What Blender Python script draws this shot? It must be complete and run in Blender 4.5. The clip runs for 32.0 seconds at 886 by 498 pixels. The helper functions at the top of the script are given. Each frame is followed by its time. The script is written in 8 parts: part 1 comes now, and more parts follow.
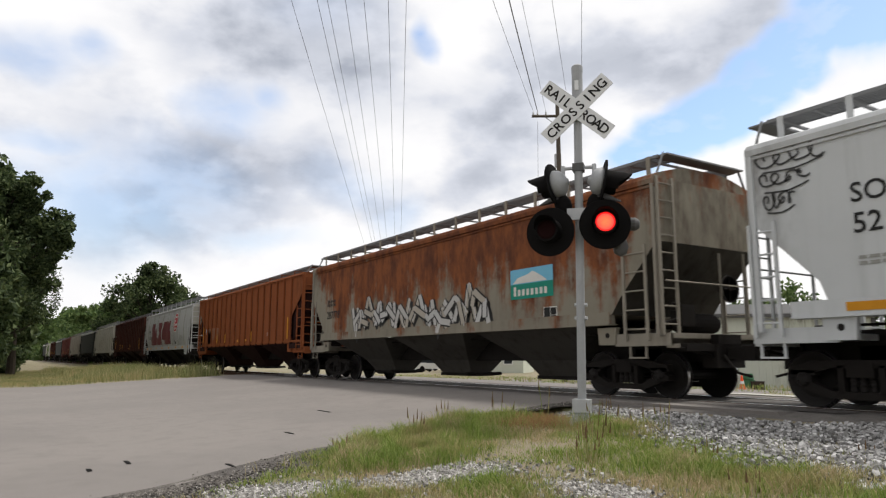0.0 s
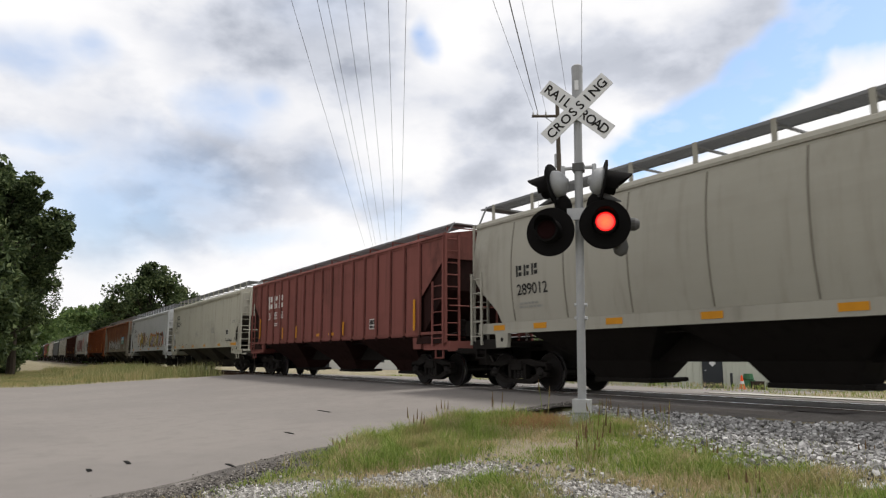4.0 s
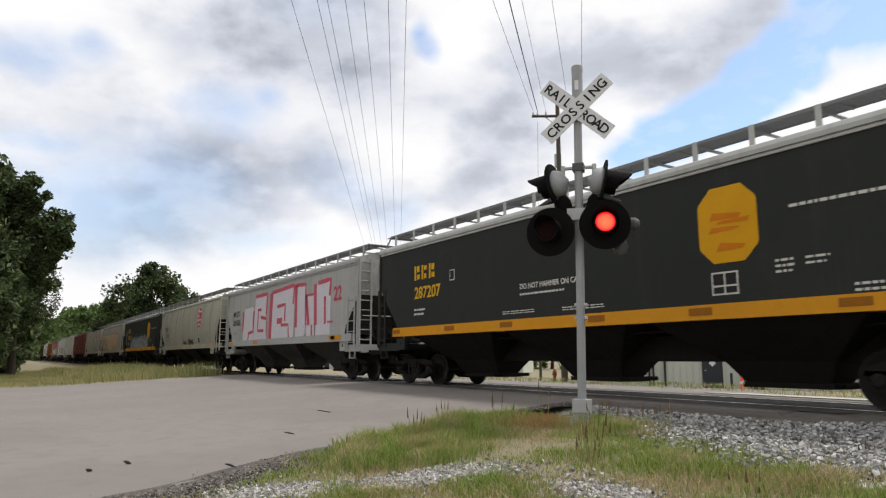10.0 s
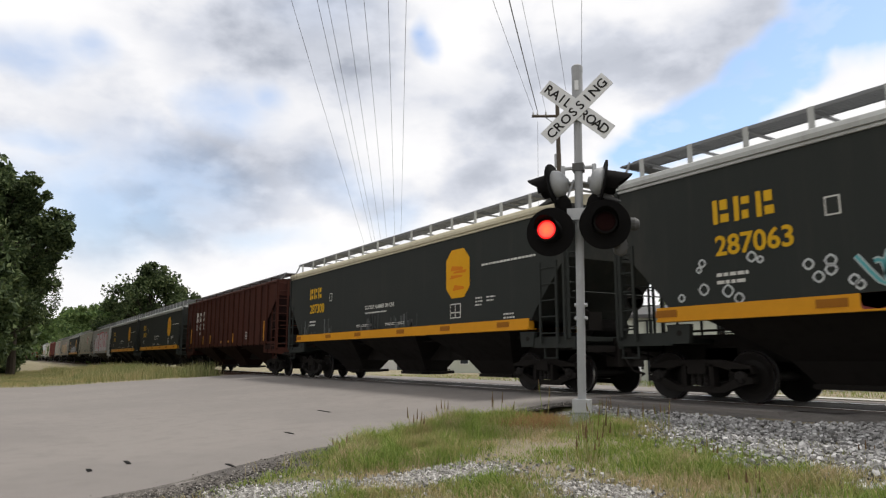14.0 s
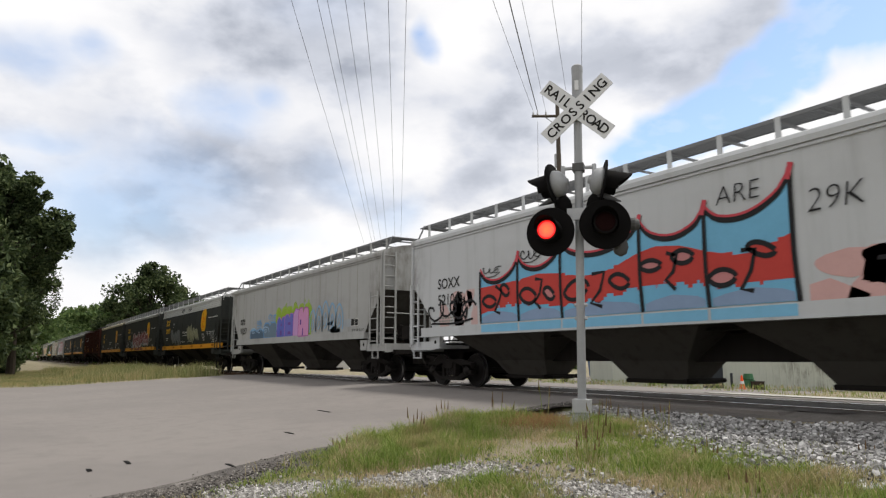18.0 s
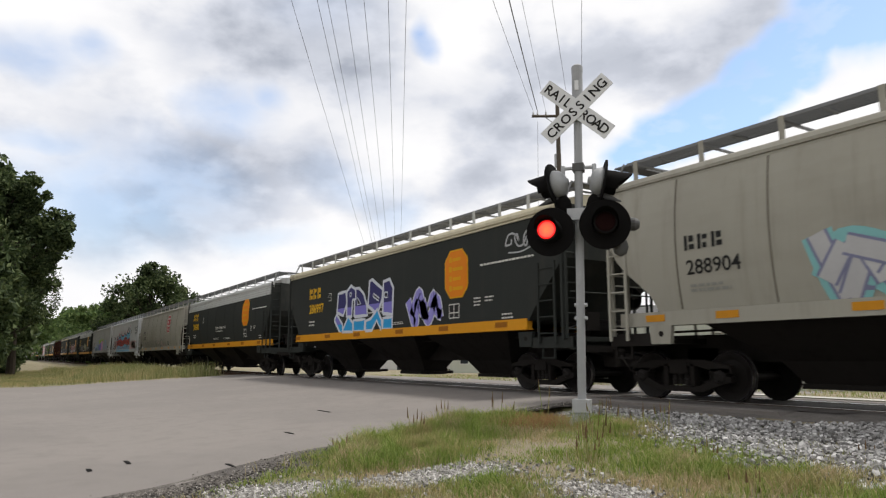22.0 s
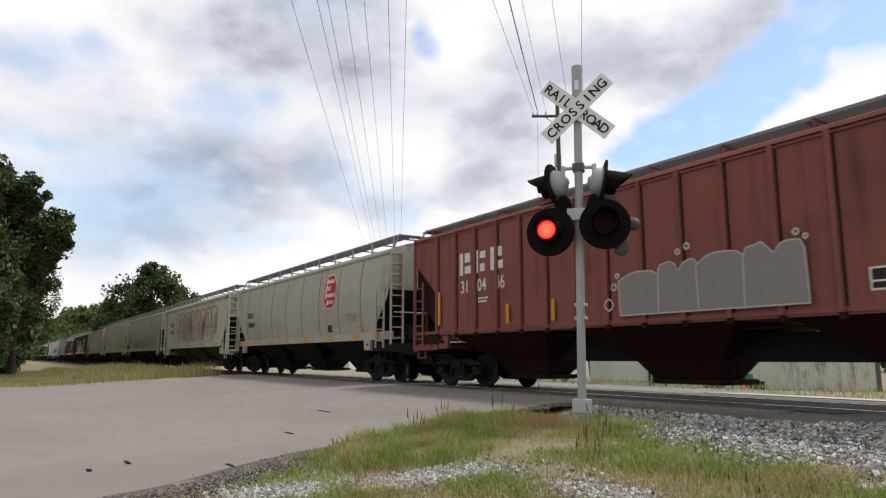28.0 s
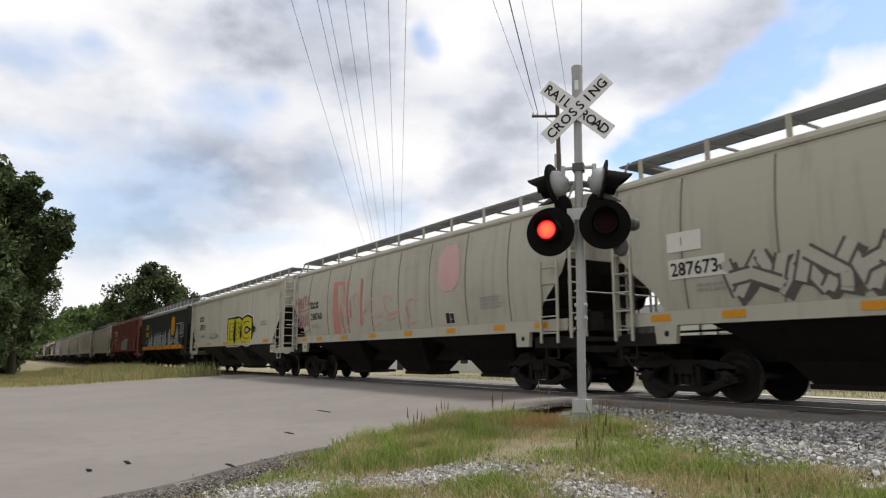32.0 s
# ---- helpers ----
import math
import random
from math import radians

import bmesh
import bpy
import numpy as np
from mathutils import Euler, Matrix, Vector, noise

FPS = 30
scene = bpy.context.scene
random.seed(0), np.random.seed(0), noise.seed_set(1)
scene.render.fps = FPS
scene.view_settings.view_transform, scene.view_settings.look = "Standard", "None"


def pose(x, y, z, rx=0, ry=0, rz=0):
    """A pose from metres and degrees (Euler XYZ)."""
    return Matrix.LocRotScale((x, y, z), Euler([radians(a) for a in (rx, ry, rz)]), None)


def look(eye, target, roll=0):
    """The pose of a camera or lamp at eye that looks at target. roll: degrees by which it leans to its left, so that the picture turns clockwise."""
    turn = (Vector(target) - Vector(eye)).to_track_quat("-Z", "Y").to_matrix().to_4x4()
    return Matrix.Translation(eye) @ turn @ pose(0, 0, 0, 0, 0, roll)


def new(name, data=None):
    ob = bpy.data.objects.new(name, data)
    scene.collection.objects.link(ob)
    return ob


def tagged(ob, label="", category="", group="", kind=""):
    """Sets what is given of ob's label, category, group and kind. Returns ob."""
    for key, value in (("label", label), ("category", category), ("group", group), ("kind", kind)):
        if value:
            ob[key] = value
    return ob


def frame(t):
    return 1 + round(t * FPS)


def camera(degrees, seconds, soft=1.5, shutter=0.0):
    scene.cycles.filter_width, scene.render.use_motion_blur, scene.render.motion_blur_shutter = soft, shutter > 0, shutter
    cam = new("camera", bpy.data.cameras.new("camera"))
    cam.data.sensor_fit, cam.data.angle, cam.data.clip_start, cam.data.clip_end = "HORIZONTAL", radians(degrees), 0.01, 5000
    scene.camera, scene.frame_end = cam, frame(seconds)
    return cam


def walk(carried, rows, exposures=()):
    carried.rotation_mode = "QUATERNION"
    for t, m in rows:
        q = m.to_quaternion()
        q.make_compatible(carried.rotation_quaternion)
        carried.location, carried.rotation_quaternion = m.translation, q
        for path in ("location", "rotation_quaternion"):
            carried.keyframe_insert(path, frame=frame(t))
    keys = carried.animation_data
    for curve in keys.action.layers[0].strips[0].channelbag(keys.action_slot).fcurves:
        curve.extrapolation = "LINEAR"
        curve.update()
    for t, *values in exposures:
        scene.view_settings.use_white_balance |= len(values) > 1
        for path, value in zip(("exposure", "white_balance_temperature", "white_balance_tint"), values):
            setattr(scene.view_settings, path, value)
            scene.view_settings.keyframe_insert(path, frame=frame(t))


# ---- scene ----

# Axes: x along the track (the train runs towards -x), y across it (the camera stands at -y), z up from the rail tops.
EYE = (0.0, -12.0, 0.79)
HEADING, TILT = radians(32.5055), radians(9.004)
AIM = (EYE[0] - math.cos(HEADING) * math.cos(TILT), EYE[1] + math.sin(HEADING) * math.cos(TILT), EYE[2] + math.sin(TILT))
cam = camera(65.53, 32.0, 1.25, 0.08)
walk(cam, [(0.0, look(EYE, AIM)), (32.0, look(EYE, AIM))])
scene.view_settings.exposure = 0.50

# ---- world, sun ----


def sight(u, v, far=1.0):
    """A point seen in the opening view at the picture fractions u, v (0..1, down), far metres deep."""
    m = look(EYE, AIM)
    half = math.tan(radians(65.53) / 2)
    return m @ (Vector(((2 * u - 1) * half, (0.5625 - 1.125 * v) * half, -1)) * far)


def direction(px, py):
    return (sight(px / 1568, py / 882) - Vector(EYE)).normalized()


class Nodes:
    """A small helper to wire node trees."""

    def __init__(self, tree):
        self.tree = tree
        self.tree.nodes.clear()

    def add(self, kind, **values):
        n = self.tree.nodes.new(kind)
        for k, v in values.items():
            if k in n.inputs:
                self.put(n.inputs[k], v)
        return n

    def put(self, socket, v):
        if isinstance(v, bpy.types.NodeSocket):
            self.tree.links.new(v, socket)
        else:
            socket.default_value = v

    def math(self, op, a, b=0.0, clamp=False):
        n = self.tree.nodes.new("ShaderNodeMath")
        n.operation, n.use_clamp = op, clamp
        self.put(n.inputs[0], a), self.put(n.inputs[1], b)
        return n.outputs[0]

    def mix(self, f, a, b, blend="MIX"):
        n = self.tree.nodes.new("ShaderNodeMix")
        n.data_type, n.blend_type = "RGBA", blend
        self.put(n.inputs[0], f), self.put(n.inputs[6], a), self.put(n.inputs[7], b)
        return n.outputs[2]

    def noise(self, vector, scale, detail=4.0, rough=0.55, distort=0.0):
        n = self.tree.nodes.new("ShaderNodeTexNoise")
        self.put(n.inputs["Vector"], vector)
        n.inputs["Scale"].default_value, n.inputs["Detail"].default_value = scale, detail
        n.inputs["Roughness"].default_value, n.inputs["Distortion"].default_value = rough, distort
        return n.outputs["Fac"]

    def ramp(self, f, *stops):
        n = self.tree.nodes.new("ShaderNodeValToRGB")
        self.put(n.inputs[0], f)
        els = n.color_ramp.elements
        while len(els) < len(stops):
            els.new(0.5)
        for e, (p, c) in zip(els, stops):
            e.position, e.color = p, (c, c, c, 1) if isinstance(c, (int, float)) else (*c, 1)[:4]
        return n.outputs[0]

    def smooth(self, v, lo, hi):
        n = self.tree.nodes.new("ShaderNodeMapRange")
        n.interpolation_type = "SMOOTHSTEP"
        self.put(n.inputs[0], v), self.put(n.inputs[1], lo), self.put(n.inputs[2], hi)
        return n.outputs[0]

    def scaled(self, vector, s, offset=(0, 0, 0)):
        n = self.tree.nodes.new("ShaderNodeMapping")
        self.put(n.inputs[0], vector), self.put(n.inputs[1], offset)
        n.inputs[3].default_value = s
        return n.outputs[0]


SUN_ELEVATION, SUN_AZIMUTH = radians(64), radians(20)   # azimuth from +y towards +x


def make_world():
    w = bpy.data.worlds.new("sky")
    scene.world = w
    w.use_nodes = True
    n = Nodes(w.node_tree)
    co = n.add("ShaderNodeTexCoord").outputs["Generated"]
    sky = n.add("ShaderNodeTexSky")
    sky.sky_type, sky.sun_disc = "NISHITA", False
    sky.sun_elevation, sky.sun_rotation = SUN_ELEVATION, SUN_AZIMUTH
    blue = n.mix(1.0, sky.outputs[0], (SKY_STRENGTH, SKY_STRENGTH, SKY_STRENGTH, 1), "MULTIPLY")
    # clouds: soft billows bent by a slow swirl, broken by blue gaps
    sep = n.add("ShaderNodeSeparateXYZ", Vector=co)
    lift = n.math("ADD", n.math("MAXIMUM", sep.outputs[2], 0.0), 0.16)
    flat = n.add("ShaderNodeCombineXYZ", X=n.math("DIVIDE", sep.outputs[0], lift), Y=n.math("DIVIDE", sep.outputs[1], lift), Z=0.0).outputs[0]

    def vector_math(op, a, b):
        k = n.tree.nodes.new("ShaderNodeVectorMath")
        k.operation = op
        n.put(k.inputs[0], a), n.put(k.inputs[1], b)
        return k

    def swirl(vector, scale, detail, amount):
        k = n.tree.nodes.new("ShaderNodeTexNoise")
        n.put(k.inputs["Vector"], vector)
        k.inputs["Scale"].default_value, k.inputs["Detail"].default_value, k.inputs["Roughness"].default_value = scale, detail, 0.55
        push = vector_math("SUBTRACT", k.outputs["Color"], (0.5, 0.5, 0.5)).outputs[0]
        return vector_math("ADD", vector, vector_math("MULTIPLY", push, (amount, amount, amount)).outputs[0]).outputs[0]

    bent = swirl(swirl(co, 4.5, 2.0, 0.11), 16.0, 3.0, 0.030)
    warp = n.noise(flat, 1.5, 6, 0.6)
    banks = n.noise(n.scaled(co, (1.0, 1.0, 2.0)), 4.2, 5, 0.5, 0.4)
    puffs = n.noise(n.scaled(co, (1.0, 1.0, 1.8)), 7.5, 6, 0.50)
    wisps = n.noise(n.scaled(co, (1.0, 1.0, 2.0)), 20.0, 5, 0.55)

    def patch(px, py, size, stretch=1.0, strength=1.0, soft=0.8):
        """How near the ray is to a place in the sky: strength in its middle, 0 outside."""
        d = direction(px, py)
        side = d.cross(Vector((0, 0, 1))).normalized()
        up = side.cross(d)
        rel = [n.math("POWER", n.math("MULTIPLY", n.math("ABSOLUTE", vector_math("DOT_PRODUCT", bent, tuple(axis)).outputs["Value"]), k), 2.0) for axis, k in ((side, 1 / stretch), (up, 1.0))]
        behind = n.math("LESS_THAN", vector_math("DOT_PRODUCT", co, tuple(d)).outputs["Value"], 0.0)
        away = n.math("ADD", n.math("SQRT", n.math("ADD", rel[0], rel[1])), n.math("MULTIPLY", behind, 9.0))
        near = n.math("SUBTRACT", 1.0, n.math("DIVIDE", away, size), True)
        return n.math("MULTIPLY", n.smooth(near, 0.0, soft), strength)

    def joined(fields, op):
        out = fields[0]
        for f in fields[1:]:
            out = n.math(op, out, f)
        return out

    gaps = joined([patch(*g) for g in SKY_GAPS], "MAXIMUM")
    # blue gaps elsewhere in the sky come from the noise itself
    wild = n.math("MULTIPLY", n.smooth(warp, 0.60, 0.72), n.smooth(n.math("MULTIPLY", n.math("ADD", n.math("MULTIPLY", sep.outputs[0], -0.84), n.math("MULTIPLY", sep.outputs[1], 0.54)), -1.0), -0.55, 0.1))
    open_sky = n.math("MULTIPLY", gaps, n.math("ADD", 0.84, n.math("MULTIPLY", n.smooth(wisps, 0.68, 0.36), 0.30)), True)
    cover = n.math("SUBTRACT", 1.0, n.math("MAXIMUM", open_sky, wild), True)
    shade = joined([patch(*g) for g in SKY_SHADE], "ADD")
    billow = n.math("ADD", n.math("MULTIPLY", n.smooth(banks, 0.42, 0.64), 0.22), n.math("ADD", n.math("MULTIPLY", n.smooth(puffs, 0.42, 0.62), 0.42), n.math("MULTIPLY", n.smooth(wisps, 0.42, 0.66), 0.09)))
    tone = n.math("ADD", n.math("MULTIPLY", shade, n.math("ADD", 0.66, n.math("MULTIPLY", billow, 0.62))), n.math("MULTIPLY", billow, 0.34), True)
    cloud = n.ramp(tone, (0.0, (1.005 * CLOUD_WHITE, 0.99 * CLOUD_WHITE, 0.98 * CLOUD_WHITE)), (0.22, (0.91 * CLOUD_WHITE, 0.905 * CLOUD_WHITE, 0.92 * CLOUD_WHITE)), (0.55, (0.655 * CLOUD_WHITE, 0.68 * CLOUD_WHITE, 0.75 * CLOUD_WHITE)), (1.0, (0.39 * CLOUD_WHITE, 0.42 * CLOUD_WHITE, 0.49 * CLOUD_WHITE)))
    whole = n.mix(cover, blue, cloud)
    out = n.add("ShaderNodeOutputWorld")
    n.tree.links.new(n.add("ShaderNodeBackground", Color=whole, Strength=1.0).outputs[0], out.inputs[0])


SKY_STRENGTH = 0.15
CLOUD_WHITE = 0.76
# places of the blue gaps and of the grey cloud undersides: direction, size, stretch, strength and softness
SKY_GAPS = ((1130, 285, 0.050, 1.3, 0.95, 0.6), (1195, 245, 0.060, 1.3, 1.0, 0.5), (1250, 215, 0.064, 1.2, 1.0, 0.45), (1310, 165, 0.062, 1.2, 1.0, 0.45), (1375, 112, 0.058, 1.2, 1.0, 0.45), (1440, 65, 0.055, 1.3, 0.95, 0.55), (1530, 20, 0.085, 1.4, 1.0, 0.5),
            (768, 62, 0.034, 0.8, 0.75, 0.8), (395, 212, 0.055, 1.6, 0.50, 0.9), (465, 202, 0.035, 1.2, 0.5, 0.9), (45, 95, 0.045, 2.2, 0.5, 0.9), (140, 102, 0.035, 1.3, 0.5, 0.9), (60, 240, 0.03, 3.0, 0.4, 0.9),
            (200, 345, 0.11, 2.2, 0.50, 1.0), (330, 330, 0.07, 1.8, 0.42, 1.0), (590, 330, 0.05, 2.4, 0.25, 1.0), (690, 372, 0.05, 1.4, 0.32, 1.0), (450, 425, 0.035, 3.5, 0.3, 1.0), (560, 20, 0.06, 2.0, 0.15, 1.0))
SKY_SHADE = ((490, 110, 0.19, 1.25, 0.62, 1.0), (620, 60, 0.15, 1.2, 0.48, 1.0), (420, 60, 0.16, 1.5, 0.17, 1.0), (230, 330, 0.12, 2.4, 0.55, 1.0), (330, 345, 0.09, 1.6, 0.45, 1.0), (500, 315, 0.09, 2.4, 0.50, 1.0), (690, 370, 0.08, 1.5, 0.45, 1.0), (850, 195, 0.11, 1.6, 0.55, 1.0), (930, 250, 0.08, 1.6, 0.42, 1.0),
             (1130, 85, 0.15, 1.9, 0.45, 1.0), (1300, 70, 0.11, 1.9, 0.42, 1.0), (1000, 120, 0.10, 1.6, 0.28, 1.0), (90, 195, 0.09, 1.8, 0.40, 1.0), (110, 20, 0.10, 2.5, 0.13, 1.0), (300, 15, 0.10, 2.0, 0.12, 1.0), (430, 425, 0.05, 3.5, 0.45, 1.0), (180, 400, 0.05, 2.5, 0.35, 1.0), (840, 320, 0.07, 1.6, 0.5, 1.0))
make_world()
sun_lamp = bpy.data.lights.new("sun", "SUN")
sun_lamp.energy, sun_lamp.angle, sun_lamp.color = 2.6, radians(9), (1.0, 0.955, 0.89)
to_sun = Vector((math.sin(SUN_AZIMUTH) * math.cos(SUN_ELEVATION), math.cos(SUN_AZIMUTH) * math.cos(SUN_ELEVATION), math.sin(SUN_ELEVATION)))
new("sun", sun_lamp).matrix_world = look(to_sun * 60, (0, 0, 0))

# ---- materials ----


def material(name):
    m = bpy.data.materials.new(name)
    m.use_nodes = True
    n = Nodes(m.node_tree)
    out = n.add("ShaderNodeOutputMaterial")
    b = n.add("ShaderNodeBsdfPrincipled")
    n.tree.links.new(b.outputs[0], out.inputs[0])
    return m, n, b


def bumped(n, b, height, strength=0.3, distance=0.01):
    k = n.add("ShaderNodeBump", Strength=strength, Distance=distance, Height=height)
    n.put(b.inputs["Normal"], k.outputs[0])


def rgb(c, k=1.0):
    return (c[0] * k, c[1] * k, c[2] * k, 1)


def paint(name, colour, dirt=0.35, rust=0.0, rough=0.74, metal=0.0, dirt_colour=(0.09, 0.075, 0.06)):
    """Weathered paint on steel: vertical streaks, blotches, and rust where asked for."""
    m, n, b = material(name)
    co = n.add("ShaderNodeTexCoord").outputs["Object"]
    info = n.add("ShaderNodeObjectInfo").outputs["Random"]
    shift = n.math("MULTIPLY", info, 37.0)
    moved = n.add("ShaderNodeVectorMath")
    n.put(moved.inputs[0], co), n.put(moved.inputs[1], n.add("ShaderNodeCombineXYZ", X=shift, Y=0.0, Z=shift).outputs[0])
    co = moved.outputs[0]
    streak = n.noise(n.scaled(co, (3.5, 3.5, 0.22)), 1.0, 6, 0.65)
    broad = n.noise(n.scaled(co, (0.35, 0.8, 0.6)), 1.0, 4, 0.6)
    grain = n.noise(co, 38.0, 3, 0.6)
    soil = n.math("MULTIPLY", n.math("ADD", n.smooth(streak, 0.48, 0.80), n.math("MULTIPLY", n.smooth(broad, 0.45, 0.8), 0.8)), dirt, True)
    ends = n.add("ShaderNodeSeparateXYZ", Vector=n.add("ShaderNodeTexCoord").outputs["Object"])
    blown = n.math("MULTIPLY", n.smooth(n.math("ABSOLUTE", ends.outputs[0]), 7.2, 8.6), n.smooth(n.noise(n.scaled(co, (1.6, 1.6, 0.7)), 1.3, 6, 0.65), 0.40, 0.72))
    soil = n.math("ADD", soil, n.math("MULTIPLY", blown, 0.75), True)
    tint = n.mix(n.math("MULTIPLY", grain, 0.16), rgb(colour), rgb(colour, 0.72))
    tint = n.mix(soil, tint, rgb(dirt_colour))
    if rust:
        rusty = n.mix(n.smooth(n.noise(n.scaled(co, (1.2, 1.2, 0.5)), 1.6, 6, 0.7), 0.35, 0.68), (0.19, 0.066, 0.026, 1), (0.075, 0.03, 0.019, 1))
        here = n.add("ShaderNodeSeparateXYZ", Vector=n.add("ShaderNodeTexCoord").outputs["Object"])
        # solid under the roof, broken towards the sill and the ends
        spread = n.math("SUBTRACT", n.math("MULTIPLY", n.math("SUBTRACT", here.outputs[2], 2.9), 0.10), n.math("MULTIPLY", n.smooth(n.math("ABSOLUTE", here.outputs[0]), 7.6, 8.6), 0.22))
        where = n.math("ADD", n.math("MULTIPLY", n.noise(n.scaled(co, (1.0, 1.0, 0.13)), 1.0, 7, 0.62), 0.72), n.math("MULTIPLY", n.noise(co, 2.2, 6, 0.7), 0.28))
        tint = n.mix(n.smooth(n.math("ADD", where, spread), 0.585 - 0.2 * rust, 0.71 - 0.2 * rust), tint, rusty)
    n.put(b.inputs["Base Color"], tint)
    n.put(b.inputs["Roughness"], n.math("ADD", rough, n.math("MULTIPLY", soil, 0.3)))
    b.inputs["Metallic"].default_value = metal
    b.inputs["Specular IOR Level"].default_value = 0.07
    bumped(n, b, n.math("ADD", broad, n.math("MULTIPLY", grain, 0.12)), 0.25, 0.02)
    return m


def plain(name, colour, rough=0.6, metal=0.0, vary=0.25, scale=12.0, shine=0.12):
    m, n, b = material(name)
    co = n.add("ShaderNodeTexCoord").outputs["Object"]
    f = n.noise(co, scale, 5, 0.6)
    g = n.noise(co, scale * 7, 3, 0.6)
    n.put(b.inputs["Base Color"], n.mix(n.math("MULTIPLY", n.math("ADD", n.math("MULTIPLY", f, 0.7), n.math("MULTIPLY", g, 0.3)), vary * 2, True), rgb(colour), rgb(colour, 0.55)))
    b.inputs["Roughness"].default_value, b.inputs["Metallic"].default_value = rough, metal
    b.inputs["Specular IOR Level"].default_value = shine
    bumped(n, b, f, 0.2, 0.01)
    return m


def glowing(name, strength):
    """A lit lens: small facets, hot orange in the middle and deep red at the rim."""
    m, n, b = material(name)
    co = n.add("ShaderNodeTexCoord").outputs["Object"]
    cells = n.tree.nodes.new("ShaderNodeTexVoronoi")
    n.put(cells.inputs["Vector"], co)
    cells.inputs["Scale"].default_value = 60.0
    at = n.add("ShaderNodeSeparateXYZ", Vector=co)
    r = n.math("SQRT", n.math("ADD", n.math("POWER", at.outputs[0], 2.0), n.math("POWER", at.outputs[2], 2.0)))
    tint = n.ramp(n.math("DIVIDE", r, 0.16), (0.0, (1.0, 0.085, 0.026)), (0.45, (1.0, 0.060, 0.024)), (0.72, (1.0, 0.030, 0.022)), (0.80, (0.45, 0.004, 0.004)), (1.0, (0.07, 0.0, 0.0)))
    b.inputs["Base Color"].default_value = (0.30, 0.01, 0.01, 1)
    n.put(b.inputs["Emission Color"], tint)
    n.put(b.inputs["Emission Strength"], n.math("SUBTRACT", strength, n.math("MULTIPLY", cells.outputs["Distance"], strength * 0.5)))
    return m


def mixed_ground(name, a, b_, c, scales=(0.35, 6.0, 60.0), bump=0.5, rough=0.95):
    m, n, b = material(name)
    co = n.add("ShaderNodeTexCoord").outputs["Object"]
    big, mid, small = (n.noise(co, s, 5, 0.62) for s in scales)
    tint = n.mix(n.smooth(big, 0.4, 0.62), rgb(a), rgb(b_))
    tint = n.mix(n.math("MULTIPLY", n.smooth(mid, 0.45, 0.7), 0.6), tint, rgb(c))
    tint = n.mix(n.math("MULTIPLY", small, 0.5), tint, rgb(c, 0.6))
    n.put(b.inputs["Base Color"], tint)
    b.inputs["Roughness"].default_value = rough
    bumped(n, b, n.math("ADD", mid, small), bump, 0.03)
    return m


def island(name, stops, rough=0.8, patchy=None, sheer=0.0):
    """Colours picked piece by piece; patchy mixes in a second set of stops in broad patches."""
    m, n, b = material(name)
    r = n.add("ShaderNodeNewGeometry").outputs["Random Per Island"]
    tint = n.ramp(r, *stops)
    if patchy:
        co = n.add("ShaderNodeTexCoord").outputs["Object"]
        tint = n.mix(n.smooth(n.noise(co, patchy[0], 4, 0.65), 0.47, 0.60), tint, n.ramp(r, *patchy[1]))
    n.put(b.inputs["Base Color"], tint)
    b.inputs["Roughness"].default_value = rough
    b.inputs["Specular IOR Level"].default_value = 0.25
    if sheer:
        b.inputs["Subsurface Weight"].default_value = 0.0
        t = n.add("ShaderNodeBsdfTranslucent", Color=tint)
        mx = n.add("ShaderNodeMixShader", Fac=sheer)
        n.tree.links.new(b.outputs[0], mx.inputs[1]), n.tree.links.new(t.outputs[0], mx.inputs[2])
        out = [k for k in n.tree.nodes if k.bl_idname == "ShaderNodeOutputMaterial"][0]
        n.tree.links.new(mx.outputs[0], out.inputs[0])
    return m


